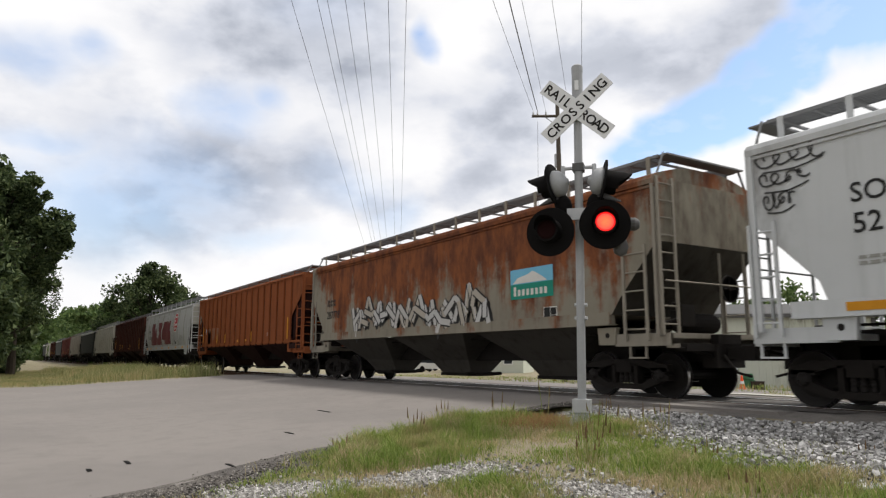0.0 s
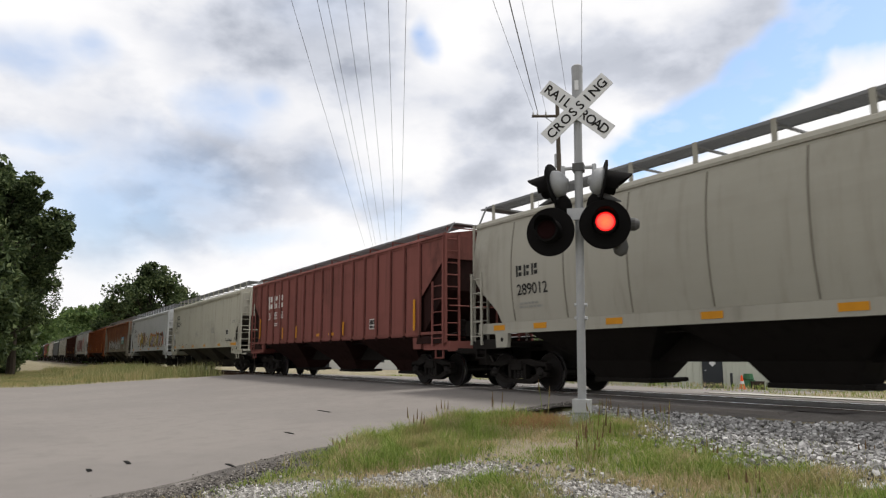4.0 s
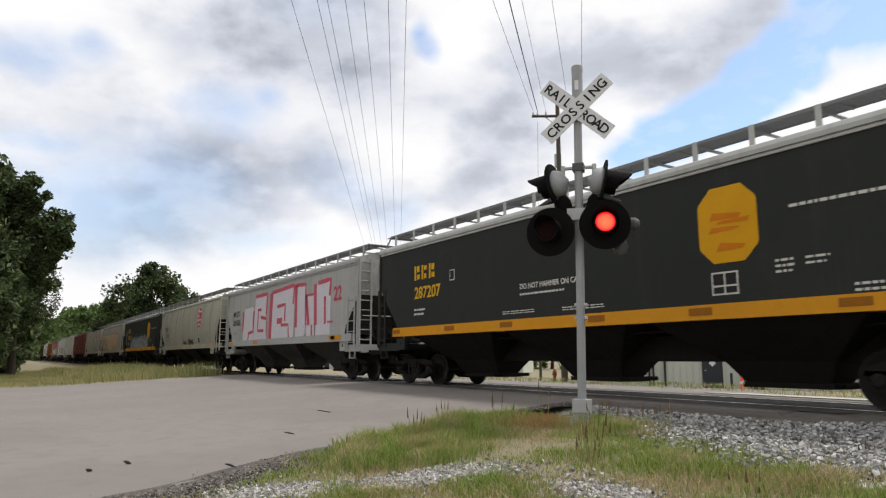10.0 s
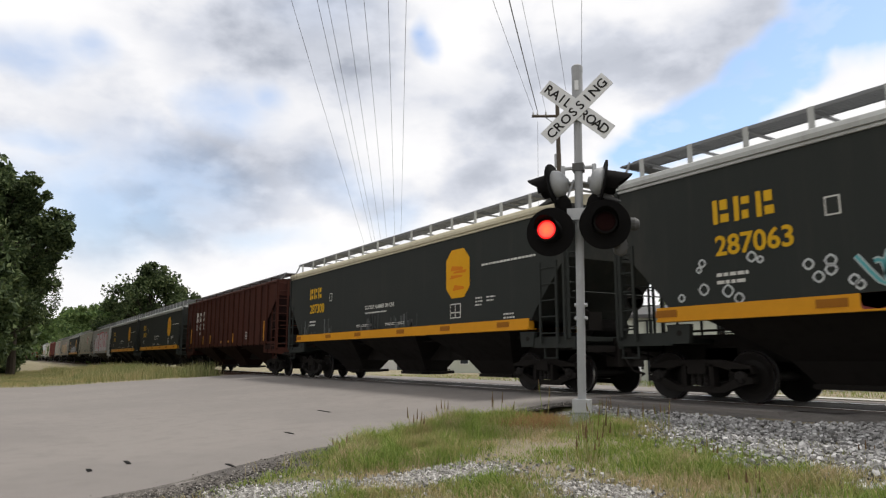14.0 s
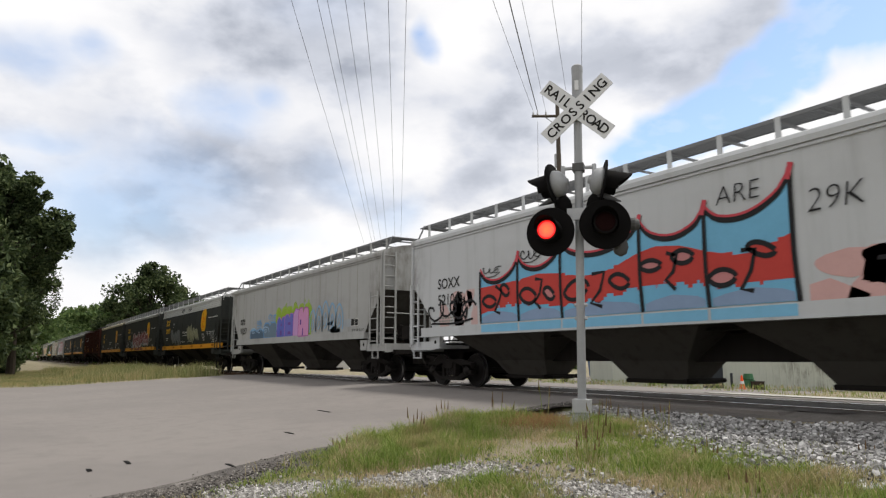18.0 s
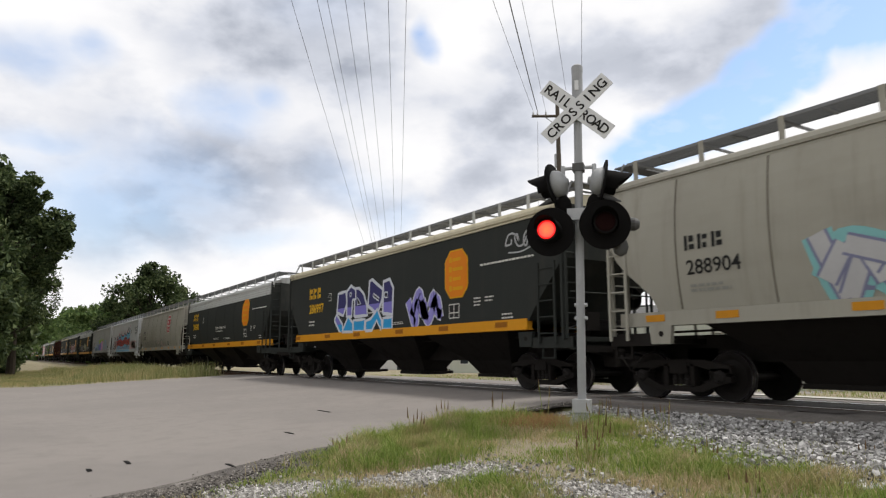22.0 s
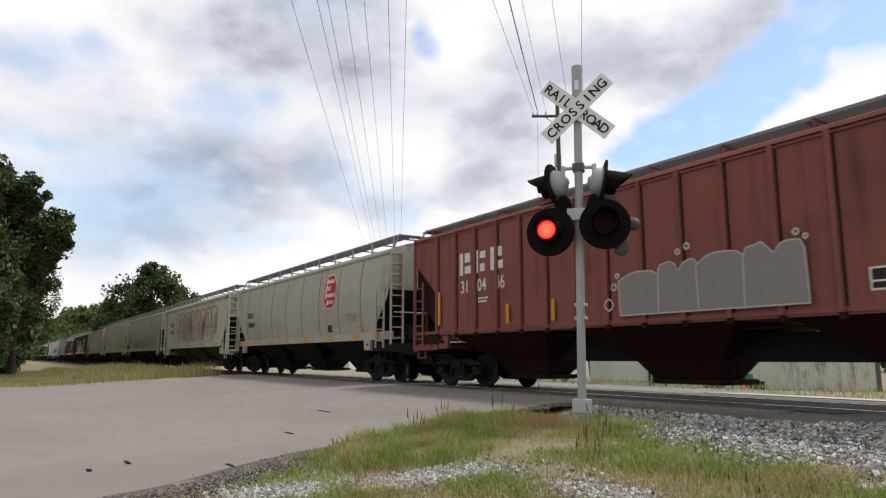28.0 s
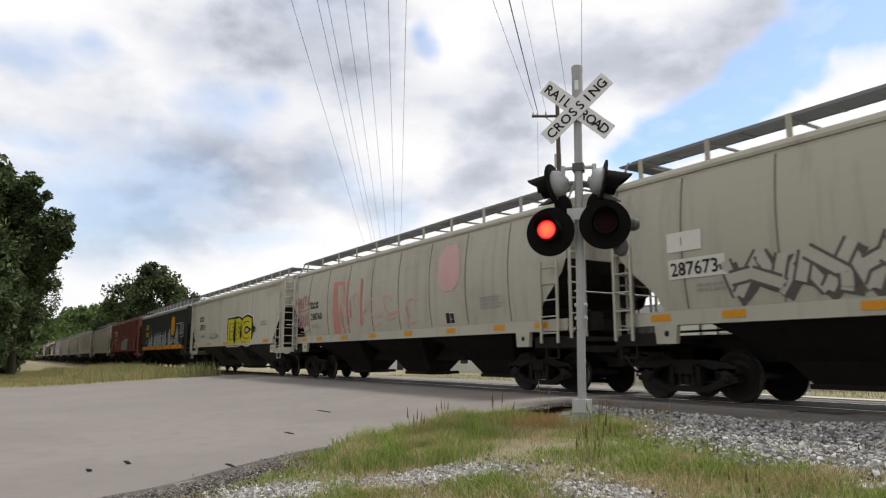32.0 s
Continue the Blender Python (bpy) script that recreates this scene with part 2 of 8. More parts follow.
M = {
    "grey": paint("grey car paint", (0.307, 0.297, 0.256), 0.28),
    "grey2": paint("pale grey car paint", (0.34, 0.345, 0.335), 0.26),
    "white": paint("white car paint", (0.46, 0.475, 0.485), 0.20),
    "olive_pale": paint("pale greenish grey car paint", (0.40, 0.39, 0.33), 0.30),
    "olive": paint("greenish grey car paint", (0.345, 0.336, 0.285), 0.28),
    "black": paint("black car paint", (0.0275, 0.0305, 0.0285), 0.3, dirt_colour=(0.05, 0.049, 0.044)),
    "red": paint("oxide red car paint", (0.185, 0.070, 0.060), 0.55, dirt_colour=(0.05, 0.03, 0.025)),
    "brown": paint("dark brown car paint", (0.050, 0.018, 0.013), 0.4, dirt_colour=(0.03, 0.02, 0.018)),
    "orange": paint("faded orange-brown car paint", (0.20, 0.062, 0.024), 0.35, dirt_colour=(0.09, 0.04, 0.02)),
    "rusty": paint("rusted grey car paint", (0.205, 0.188, 0.15), 0.45, rust=0.95),
    "silver": paint("silver roof paint", (0.40, 0.41, 0.40), 0.30),
    # soot, with the shade under and between the cars added to its colour
    "soot": paint("sooty steel with shade", (0.016, 0.014, 0.013), 0.5, dirt_colour=(0.008, 0.007, 0.006)),
    "cream": paint("cream trim paint", (0.50, 0.46, 0.34), 0.25),
    "truck": plain("oily cast steel", (0.015, 0.0128, 0.0115), 0.8, 0.0, 0.5, 12.0, 0.12),
    "wheel": plain("wheel steel", (0.014, 0.012, 0.011), 0.6, 0.0, 0.4, 12.0, 0.15),
    "tread": plain("polished wheel tread", (0.55, 0.54, 0.53), 0.28, 1.0, 0.15),
    "galv": plain("galvanised steel", (0.42, 0.43, 0.44), 0.5, 0.3, 0.3),
    "grating": plain("dull steel grating", (0.19, 0.195, 0.20), 0.6, 0.2, 0.3),
    "yellow": plain("yellow paint", (0.60, 0.27, 0.014), 0.5, 0.0, 0.30, 4.0),
    "amber": plain("yellow reflector", (0.55, 0.24, 0.016), 0.45, 0.0, 0.35, 9.0),
    "gold": plain("golden yellow decal", (0.62, 0.31, 0.006), 0.5, 0.0, 0.25, 2.0),
    "sign_red": plain("red decal", (0.40, 0.018, 0.030), 0.5, 0.0, 0.2, 3.0),
    "worn_amber": plain("worn amber strip", (0.30, 0.115, 0.012), 0.6, 0.0, 0.4, 9.0),
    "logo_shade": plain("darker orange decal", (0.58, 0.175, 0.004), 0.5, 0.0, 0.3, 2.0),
    "soot_end": paint("sooty grey end paint", (0.27, 0.26, 0.225), 0.55, dirt_colour=(0.06, 0.052, 0.043)),
    "visor_grey": plain("dull grey lamp hood", (0.10, 0.10, 0.10), 0.6, 0.0, 0.3, 8.0),
    "seam_pale": plain("faint dirty seam", (0.33, 0.32, 0.28), 0.8, 0.0, 0.5, 3.0),
    "mark_white": plain("white marking", (0.62, 0.61, 0.57), 0.6, 0.0, 0.35, 5.0),
    "mark_grey": plain("faint grey marking", (0.27, 0.27, 0.25), 0.6, 0.0, 0.3, 8.0),
    "mark_black": plain("black marking", (0.02, 0.02, 0.02), 0.6, 0.0, 0.2, 5.0),
    "mark_yellow": plain("yellow marking", (0.62, 0.36, 0.015), 0.6, 0.0, 0.3, 5.0),
    "dark_logo": plain("orange decal", (0.66, 0.20, 0.01), 0.5, 0.0, 0.25, 2.0),
    "asphalt": mixed_ground("worn asphalt", (0.158, 0.143, 0.133), (0.184, 0.166, 0.153), (0.133, 0.120, 0.111), (0.25, 3.0, 110.0), 0.12, 0.9),
    "crossing": mixed_ground("oily crossing asphalt with train shade", (0.075, 0.067, 0.060), (0.105, 0.095, 0.087), (0.045, 0.040, 0.036), (0.8, 7.0, 60.0), 0.5, 0.9),
    "apron": mixed_ground("worn apron asphalt", (0.115, 0.104, 0.096), (0.145, 0.132, 0.122), (0.075, 0.068, 0.062), (0.8, 7.0, 60.0), 0.5, 0.9),
    "verge": mixed_ground("broken asphalt edge", (0.085, 0.075, 0.068), (0.13, 0.115, 0.10), (0.05, 0.045, 0.04), (1.5, 14.0, 60.0), 0.9),
    "concrete": mixed_ground("pale concrete", (0.40, 0.39, 0.36), (0.44, 0.43, 0.40), (0.33, 0.32, 0.29), (0.4, 5.0, 60.0), 0.15, 0.9),
    "soil": mixed_ground("dry soil and thatch", (0.235, 0.195, 0.135), (0.15, 0.145, 0.07), (0.20, 0.17, 0.105), (0.7, 7.0, 70.0), 0.8),
    "lawn": mixed_ground("mown lawn", (0.085, 0.12, 0.035), (0.12, 0.14, 0.05), (0.06, 0.085, 0.025), (0.3, 4.0, 50.0), 0.7),
    "chips": island("dark asphalt chips", ((0.0, (0.035, 0.031, 0.028)), (0.7, (0.11, 0.10, 0.09)), (1.0, (0.26, 0.24, 0.22)))),
    "ballast_bed": mixed_ground("ballast bed", (0.13, 0.125, 0.12), (0.16, 0.15, 0.145), (0.06, 0.055, 0.05), (1.0, 25.0, 70.0), 1.0),
    "timber": plain("creosoted timber", (0.06, 0.045, 0.035), 0.9, 0.0, 0.5, 9.0),
    "pole_wood": plain("weathered pole timber", (0.10, 0.085, 0.07), 0.9, 0.0, 0.4, 6.0),
    "rail": plain("rusty rail steel", (0.09, 0.055, 0.04), 0.7, 0.2, 0.4),
    "rail_top": plain("polished rail head", (0.70, 0.70, 0.69), 0.30, 1.0, 0.1),
    "stone": island("crushed limestone", ((0.0, (0.06, 0.058, 0.056)), (0.3, (0.18, 0.176, 0.172)), (0.75, (0.30, 0.296, 0.29)), (1.0, (0.48, 0.475, 0.47))), 0.9),
    "gravel": island("dusty tan-grey gravel", ((0.0, (0.10, 0.095, 0.088)), (0.5, (0.24, 0.23, 0.215)), (1.0, (0.44, 0.43, 0.41))), 0.9),
    "grass": island("green and straw grass", ((0.0, (0.10, 0.17, 0.025)), (0.5, (0.185, 0.255, 0.05)), (0.85, (0.28, 0.32, 0.09)), (1.0, (0.42, 0.35, 0.19))), 0.8,
                    (0.75, ((0.0, (0.22, 0.205, 0.08)), (0.4, (0.37, 0.29, 0.165)), (1.0, (0.50, 0.41, 0.27)))), 0.4),
    "dry_grass": island("reddish dry grass", ((0.0, (0.20, 0.10, 0.045)), (0.6, (0.32, 0.19, 0.09)), (1.0, (0.26, 0.24, 0.09))), 0.85, None, 0.3),
    "tuft": island("fresh green tuft", ((0.0, (0.10, 0.165, 0.03)), (0.6, (0.19, 0.265, 0.055)), (1.0, (0.31, 0.34, 0.11))), 0.8, (0.9, ((0.0, (0.20, 0.19, 0.07)), (1.0, (0.38, 0.31, 0.15)))), 0.4),
    "tall_grass": island("tall meadow grass", ((0.0, (0.11, 0.145, 0.045)), (0.5, (0.20, 0.22, 0.085)), (1.0, (0.36, 0.31, 0.17))), 0.85,
                         (0.25, ((0.0, (0.18, 0.19, 0.06)), (1.0, (0.42, 0.34, 0.19)))), 0.3),
    "seed": island("brown seed heads", ((0.0, (0.07, 0.04, 0.02)), (1.0, (0.16, 0.10, 0.05)))),
    "leaf": island("dark tree leaves", ((0.0, (0.022, 0.036, 0.014)), (0.6, (0.052, 0.078, 0.028)), (1.0, (0.12, 0.15, 0.062))), 0.7, None, 0.35),
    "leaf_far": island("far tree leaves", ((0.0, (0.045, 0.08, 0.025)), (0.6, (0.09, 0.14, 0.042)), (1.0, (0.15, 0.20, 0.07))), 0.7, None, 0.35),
    "bark": plain("bark", (0.06, 0.05, 0.04), 0.95, 0.0, 0.5, 5.0),
    "mast": plain("dull aluminium mast", (0.36, 0.37, 0.38), 0.6, 0.2, 0.4, 6.0),
    "sign_white": plain("white sign sheet", (0.66, 0.67, 0.68), 0.5, 0.0, 0.2, 4.0),
    "signal_black": plain("flat black signal paint", (0.006, 0.0055, 0.0055), 0.95, 0.0, 0.3, 8.0),
    "lens_lit": glowing("lit red lens", 2.7),
    "lens_dark": plain("unlit red lens", (0.010, 0.0016, 0.0016), 0.9, 0.0, 0.3, 40.0),
    # red and brown deepened by grime and by shade painted in below the cars
    "under_red": paint("red hopper paint with grime and shade", (0.022, 0.009, 0.008), 0.6, dirt_colour=(0.012, 0.008, 0.007)),
    "under_brown": paint("brown hopper paint with grime and shade", (0.016, 0.007, 0.006), 0.5, dirt_colour=(0.008, 0.006, 0.005)),
    "siding": paint("pale green metal siding", (0.47, 0.49, 0.42), 0.12),
    "wall_white": plain("white wall paint", (0.62, 0.62, 0.60), 0.7, 0.0, 0.15, 1.5),
    "roof_dark": plain("dark roofing", (0.10, 0.10, 0.10), 0.9, 0.0, 0.3, 3.0),
    "door_dark": plain("dark door paint", (0.04, 0.045, 0.05), 0.6, 0.0, 0.2),
    "blue": plain("blue paint", (0.03, 0.08, 0.22), 0.5, 0.0, 0.3),
    "cone": plain("orange cone plastic", (0.80, 0.10, 0.03), 0.5, 0.0, 0.15),
    "glass": plain("dark window glass", (0.03, 0.035, 0.04), 0.1, 0.0, 0.1),
    "wire": plain("cable sheath", (0.13, 0.133, 0.14), 0.6),
}


def spray(c):
    key = "spray %.2f %.2f %.2f" % c
    if key not in M:
        M[key] = plain(key, c, 0.6, 0.0, 0.28, 3.0)
    return M[key]


# ---- mesh building ----


class Shape:
    """Collects vertices and faces for one mesh."""

    def __init__(self):
        self.v, self.f, self.mi = [], [], []

    def face(self, pts, m=0):
        k = len(self.v)
        self.v += [tuple(p) for p in pts]
        self.f.append(tuple(range(k, k + len(pts))))
        self.mi.append(m)

    def grid(self, faces, verts, m=0):
        k = len(self.v)
        self.v += [tuple(p) for p in verts]
        self.f += [tuple(k + i for i in f) for f in faces]
        self.mi += [m] * len(faces)

    def box(self, x0, x1, y0, y1, z0, z1, m=0):
        self.hexa([(x0, y0, z0), (x1, y0, z0), (x1, y1, z0), (x0, y1, z0)], [(x0, y0, z1), (x1, y0, z1), (x1, y1, z1), (x0, y1, z1)], m)
        return self

    def hexa(self, low, high, m=0):
        n = len(low)
        faces = [tuple(range(n - 1, -1, -1)), tuple(range(n, 2 * n))] + [(i, (i + 1) % n, n + (i + 1) % n, n + i) for i in range(n)]
        self.grid(faces, list(low) + list(high), m)
        return self

    def prism(self, outline, y0, y1, m=0):
        """An outline of (x, z), counter-clockwise seen from -y, given thickness from y0 to y1."""
        self.hexa([(x, y1, z) for x, z in outline], [(x, y0, z) for x, z in outline], m)
        return self

    def rod(self, a, b, r, sides=6, m=0, r2=None):
        a, b = Vector(a), Vector(b)
        d = (b - a).normalized()
        s = d.orthogonal().normalized()
        t = d.cross(s)
        r2 = r if r2 is None else r2
        ring = [(math.cos(2 * math.pi * (i + 0.5) / sides), math.sin(2 * math.pi * (i + 0.5) / sides)) for i in range(sides)]
        self.hexa([a + (s * c + t * q) * r for c, q in ring], [b + (s * c + t * q) * r2 for c, q in ring], m)
        return self

    def turned(self, profile, centre, axis="y", sides=24, m=0, caps=True):
        """A profile of (radius, along) turned about an axis through centre."""
        rows = []
        for r, a in profile:
            row = []
            for i in range(sides):
                w = 2 * math.pi * i / sides
                c, s = r * math.cos(w), r * math.sin(w)
                p = {"y": (c, a, s), "z": (c, s, a), "x": (a, c, s)}[axis]
                row.append((centre[0] + p[0], centre[1] + p[1], centre[2] + p[2]))
            rows.append(row)
        verts = [p for row in rows for p in row]
        faces = []
        for j in range(len(rows) - 1):
            for i in range(sides):
                q = (i + 1) % sides
                faces.append((j * sides + i, j * sides + q, (j + 1) * sides + q, (j + 1) * sides + i))
        if caps:
            faces += [tuple(range(sides - 1, -1, -1)), tuple((len(rows) - 1) * sides + i for i in range(sides))]
        self.grid(faces, verts, m)
        return self

    def tube(self, pts, r, sides=4, m=0):
        """One unbroken tube along the points."""
        pts = [Vector(p) for p in pts]
        rows = []
        for i, p in enumerate(pts):
            d = (pts[min(i + 1, len(pts) - 1)] - pts[max(i - 1, 0)]).normalized()
            s = d.cross(Vector((0, 0, 1))).normalized() if abs(d.z) < 0.9 else d.cross(Vector((1, 0, 0))).normalized()
            t = s.cross(d)
            rows.append([p + (s * math.cos(2 * math.pi * k / sides) + t * math.sin(2 * math.pi * k / sides)) * r for k in range(sides)])
        faces = [(j * sides + i, j * sides + (i + 1) % sides, (j + 1) * sides + (i + 1) % sides, (j + 1) * sides + i) for j in range(len(rows) - 1) for i in range(sides)]
        faces += [tuple(range(sides - 1, -1, -1)), tuple((len(rows) - 1) * sides + i for i in range(sides))]
        self.grid(faces, [p for row in rows for p in row], m)
        return self

    def moved(self, m):
        self.v = [tuple(m @ Vector(p)) for p in self.v]
        return self

    def mesh(self, name, mats, smooth=False):
        me = bpy.data.meshes.new(name)
        me.from_pydata(self.v, [], self.f)
        for k in mats:
            me.materials.append(k)
        if len(mats) > 1:
            me.polygons.foreach_set("material_index", self.mi)
        if smooth:
            me.polygons.foreach_set("use_smooth", [True] * len(me.polygons))
        me.update()
        return me


def mats_of(m):
    return [M[k] if isinstance(k, str) else k for k in (m if isinstance(m, (list, tuple)) else [m])]


def part(name, shape, mat, parent, label="", at=None, smooth=False, kind=""):
    """One mesh object under a thing or a part. shape: a Shape, or a mesh that is shared."""
    me = shape if isinstance(shape, bpy.types.Mesh) else shape.mesh(name, mats_of(mat), smooth)
    ob = new(name, me)
    ob.parent = parent
    if at is not None:
        ob.matrix_basis = at if isinstance(at, Matrix) else Matrix.Translation(at)
    return tagged(ob, label, kind=kind)


def thing(name, label, category, at=(0, 0, 0), group="", kind=""):
    ob = new(name)
    ob.matrix_basis = at if isinstance(at, Matrix) else Matrix.Translation(at)
    return tagged(ob, label, category, group, kind)


def single(name, shape, mat, label, category="", at=(0, 0, 0), kind="", smooth=False, group=""):
    ob = new(name, shape.mesh(name, mats_of(mat), smooth))
    ob.matrix_basis = at if isinstance(at, Matrix) else Matrix.Translation(at)
    return tagged(ob, label, category, group, kind)


TEXTS = {}


def text_shape(words, size, fat=0.0):
    """Flat letters as (points, faces), starting at 0, 0, size = capital height."""
    key = (words, round(size, 3), round(fat, 4))
    if key not in TEXTS:
        cu = bpy.data.curves.new("letters", "FONT")
        cu.body, cu.size, cu.offset, cu.resolution_u = words, size / 0.7, fat, 3
        ob = new("letters", cu)
        me = bpy.data.meshes.new_from_object(ob.evaluated_get(bpy.context.evaluated_depsgraph_get()))
        TEXTS[key] = ([(p.co.x, p.co.y) for p in me.vertices], [tuple(p.vertices) for p in me.polygons])
        bpy.data.objects.remove(ob), bpy.data.curves.remove(cu), bpy.data.meshes.remove(me)
    return TEXTS[key]


# ---- ground, road, track ----


def road_z(y):
    if y < 0:
        return -0.02 - 0.05 * min(max(-y - 1.9, 0.0), 8.6)
    return -0.02 - 0.04 * min(max(y - 1.9, 0.0), 18.0)


def road_right(y):
    """The road's edge on the camera's right, as x."""
    if y < -1.95:
        return np.interp(y, [-40, -13, -11.1, -10.5, -9.84, -9.06, -8.2, -7.03, -6.15, -4.4, -2.8, -1.95], [-3.0, -5.9, -7.0, -7.3, -7.74, -8.17, -8.5, -9.05, -9.5, -9.9, -10.2, -10.1])
    return np.interp(y, [-1.94, 1.94, 1.95, 14, 60], [-6.3, -6.3, -11.0, -15.0, -34.0])


def verge_width(y):
    """How far the broken edge reaches past the asphalt."""
    return np.interp(y, [-11, -10.4, -9.5, -8.9, -8.2, -7, -5, -3], [0.5, 0.60, 0.82, 0.82, 0.40, 0.25, 0.22, 0.3]) * (1.0 + 0.35 * noise.noise((y * 1.1, 0, 4)))


def ground_z(x, y):
    z = road_z(y) - 0.03
    if abs(y) < 6:
        z = -0.22 if abs(y) < 1.5 else z
    # ballast shoulder beside the crossing
    if x > -11 or x < -36:
        bank = np.interp(abs(y), [0, 1.5, 2.0, 4.4, 6.0], [-0.18, -0.15, -0.09, -0.34, -0.34])
        z = bank if abs(y) < 4.4 else min(z, z)
    return z


def build_ground():
    xs = np.concatenate([[-2500, -900, -420, -220, -140, -100, -80], np.arange(-65, -12, 3.0), np.arange(-12, 8, 0.5), [10, 14, 20, 30, 50, 90, 160, 400, 1000, 2500]])
    ys = np.concatenate([[-2500, -800, -250, -90, -50, -30, -20], np.arange(-16, 8, 0.5), [8, 10, 13, 17, 22, 30, 45, 70, 110, 180, 320, 700, 1500, 2500]])
    verts, faces = [], []
    for y in ys:
        for x in xs:
            verts.append((x, y, ground_z(x, y) + (0.03 * noise.noise((x * 0.7, y * 0.7, 0)) if abs(x) < 60 and abs(y) > 4.5 else 0)))
    w = len(xs)
    for j in range(len(ys) - 1):
        for i in range(w - 1):
            faces.append((j * w + i, j * w + i + 1, (j + 1) * w + i + 1, (j + 1) * w + i))
    s = Shape()
    s.grid(faces, verts)
    single("ground", s, "soil", "dry soil with sparse grass beside the railway", "ground", kind="structure", smooth=True)
    # far lawn
    s = Shape()
    lawn_x = np.linspace(-80, 60, 30)
    lawn_y = np.linspace(5.2, 90, 24)
    verts = [(x, y, road_z(y) - 0.045) for y in lawn_y for x in lawn_x]
    s.grid([(j * 30 + i, j * 30 + i + 1, j * 30 + 31 + i, j * 30 + 30 + i) for j in range(23) for i in range(29)], verts)
    single("lawn", s, "lawn", "mown green lawn beyond the railway", "lawn", kind="structure")


def build_road():
    s = Shape()
    ys = list(np.arange(-40, -2.0, 0.6)) + [-1.96, -1.95, -1.0, 0, 1.0, 1.94, 1.95] + list(np.arange(2.6, 60, 1.5))
    cols = 14
    rows = []
    for y in ys:
        right = road_right(y)
        left = -34.8 if y < 12 else -34.8 - (y - 12) * 0.4
        jag = 0.10 * noise.noise((y * 1.3, 3.1, 0)) + 0.05 * noise.noise((y * 5.0, 7.7, 0)) if y < -1.96 else 0
        rows.append([(left + (right + jag - left) * i / cols, y, road_z(y)) for i in range(cols + 1)])
    verts = [p for r in rows for p in r]
    w = cols + 1
    faces = [(j * w + i, j * w + i + 1, (j + 1) * w + i + 1, (j + 1) * w + i) for j in range(len(rows) - 1) for i in range(cols)]
    # skirts down to the soil on both edges
    k = len(verts)
    for r in rows:
        verts += [(r[0][0] - 0.12, r[0][1], r[0][2] - 0.06), (r[-1][0] + 0.12, r[-1][1], r[-1][2] - 0.06 if abs(r[-1][1]) > 1.95 else -0.25)]
    for j in range(len(rows) - 1):
        faces += [(k + 2 * j, j * w, (j + 1) * w, k + 2 * j + 2), (j * w + cols, k + 2 * j + 1, k + 2 * j + 3, (j + 1) * w + cols)]
    s.grid(faces, verts)
    single("road", s, "asphalt", "worn grey asphalt road running over the level crossing", "road", kind="structure")
    # crumbling dark edge of the asphalt
    s = Shape()
    for y in np.arange(-14, -3.0, 0.3):
        a, b = road_right(y), road_right(y + 0.3)
        wa, wb = verge_width(y), verge_width(y + 0.3)
        z0, z1 = road_z(y), road_z(y + 0.3)
        s.face([(a - 0.06 - wa * 0.12, y, z0 + 0.004), (a + wa, y, z0 - 0.012), (b + wb, y + 0.3, z1 - 0.012), (b - 0.06 - wb * 0.12, y + 0.3, z1 + 0.004)])
    single("road_edge", s, "verge", "crumbling dark edge of the asphalt road", "road edge", kind="structure")
    # oily surface between and beside the rails, the train's shade put into its colour
    s = Shape()
    for y0, y1 in ((-1.5, -0.80), (-0.70, 0.70), (0.80, 1.5)):
        for x in np.arange(-34.7, -6.5, 0.94):
            s.face([(x, y0, -0.012), (x + 0.94, y0, -0.012), (x + 0.94, y1, -0.012), (x, y1, -0.012)])
    single("crossing_surface", s, "crossing", "oily asphalt between the rails, darkened for the train's shade", "crossing", kind="structure")
    # worn grey apron outside the near rail, broken off at its end
    s = Shape()
    for x in np.arange(-9.8, -5.3, 0.45):
        a, b = (2.20 + 0.12 * noise.noise((q * 1.7, 5, 0)) - max(0.0, q + 5.6) * 0.55 for q in (x, x + 0.45))
        s.face([(x, -a, -0.105), (x + 0.45, -b, -0.105), (x + 0.45, -1.5, -0.03), (x, -1.5, -0.03)])
        s.face([(x, -a - 0.08, -0.20), (x + 0.45, -b - 0.08, -0.20), (x + 0.45, -b, -0.105), (x, -a, -0.105)])
        s.face([(x, -1.5, -0.03), (x + 0.45, -1.5, -0.03), (x + 0.45, -0.80, -0.012), (x, -0.80, -0.012)]) if x > -6.6 else None
    single("crossing_apron", s, "apron", "worn grey asphalt apron beside the near rail", "crossing apron", kind="structure")
    s = Shape()
    # far drive along the track
    s.face([(-11.5, 3.0, road_z(3.0) + 0.006), (60, 3.0, road_z(3.0) + 0.006), (60, 4.9, road_z(4.9) + 0.006), (-11.5, 4.9, road_z(4.9) + 0.006)])
    s.face([(-11.5, 3.0, road_z(3.0) - 0.2), (60, 3.0, road_z(3.0) - 0.2), (60, 3.0, road_z(3.0) + 0.006), (-11.5, 3.0, road_z(3.0) + 0.006)])
    single("pavement", s, "concrete", "pale concrete strip beyond the track", "pavement", kind="structure")
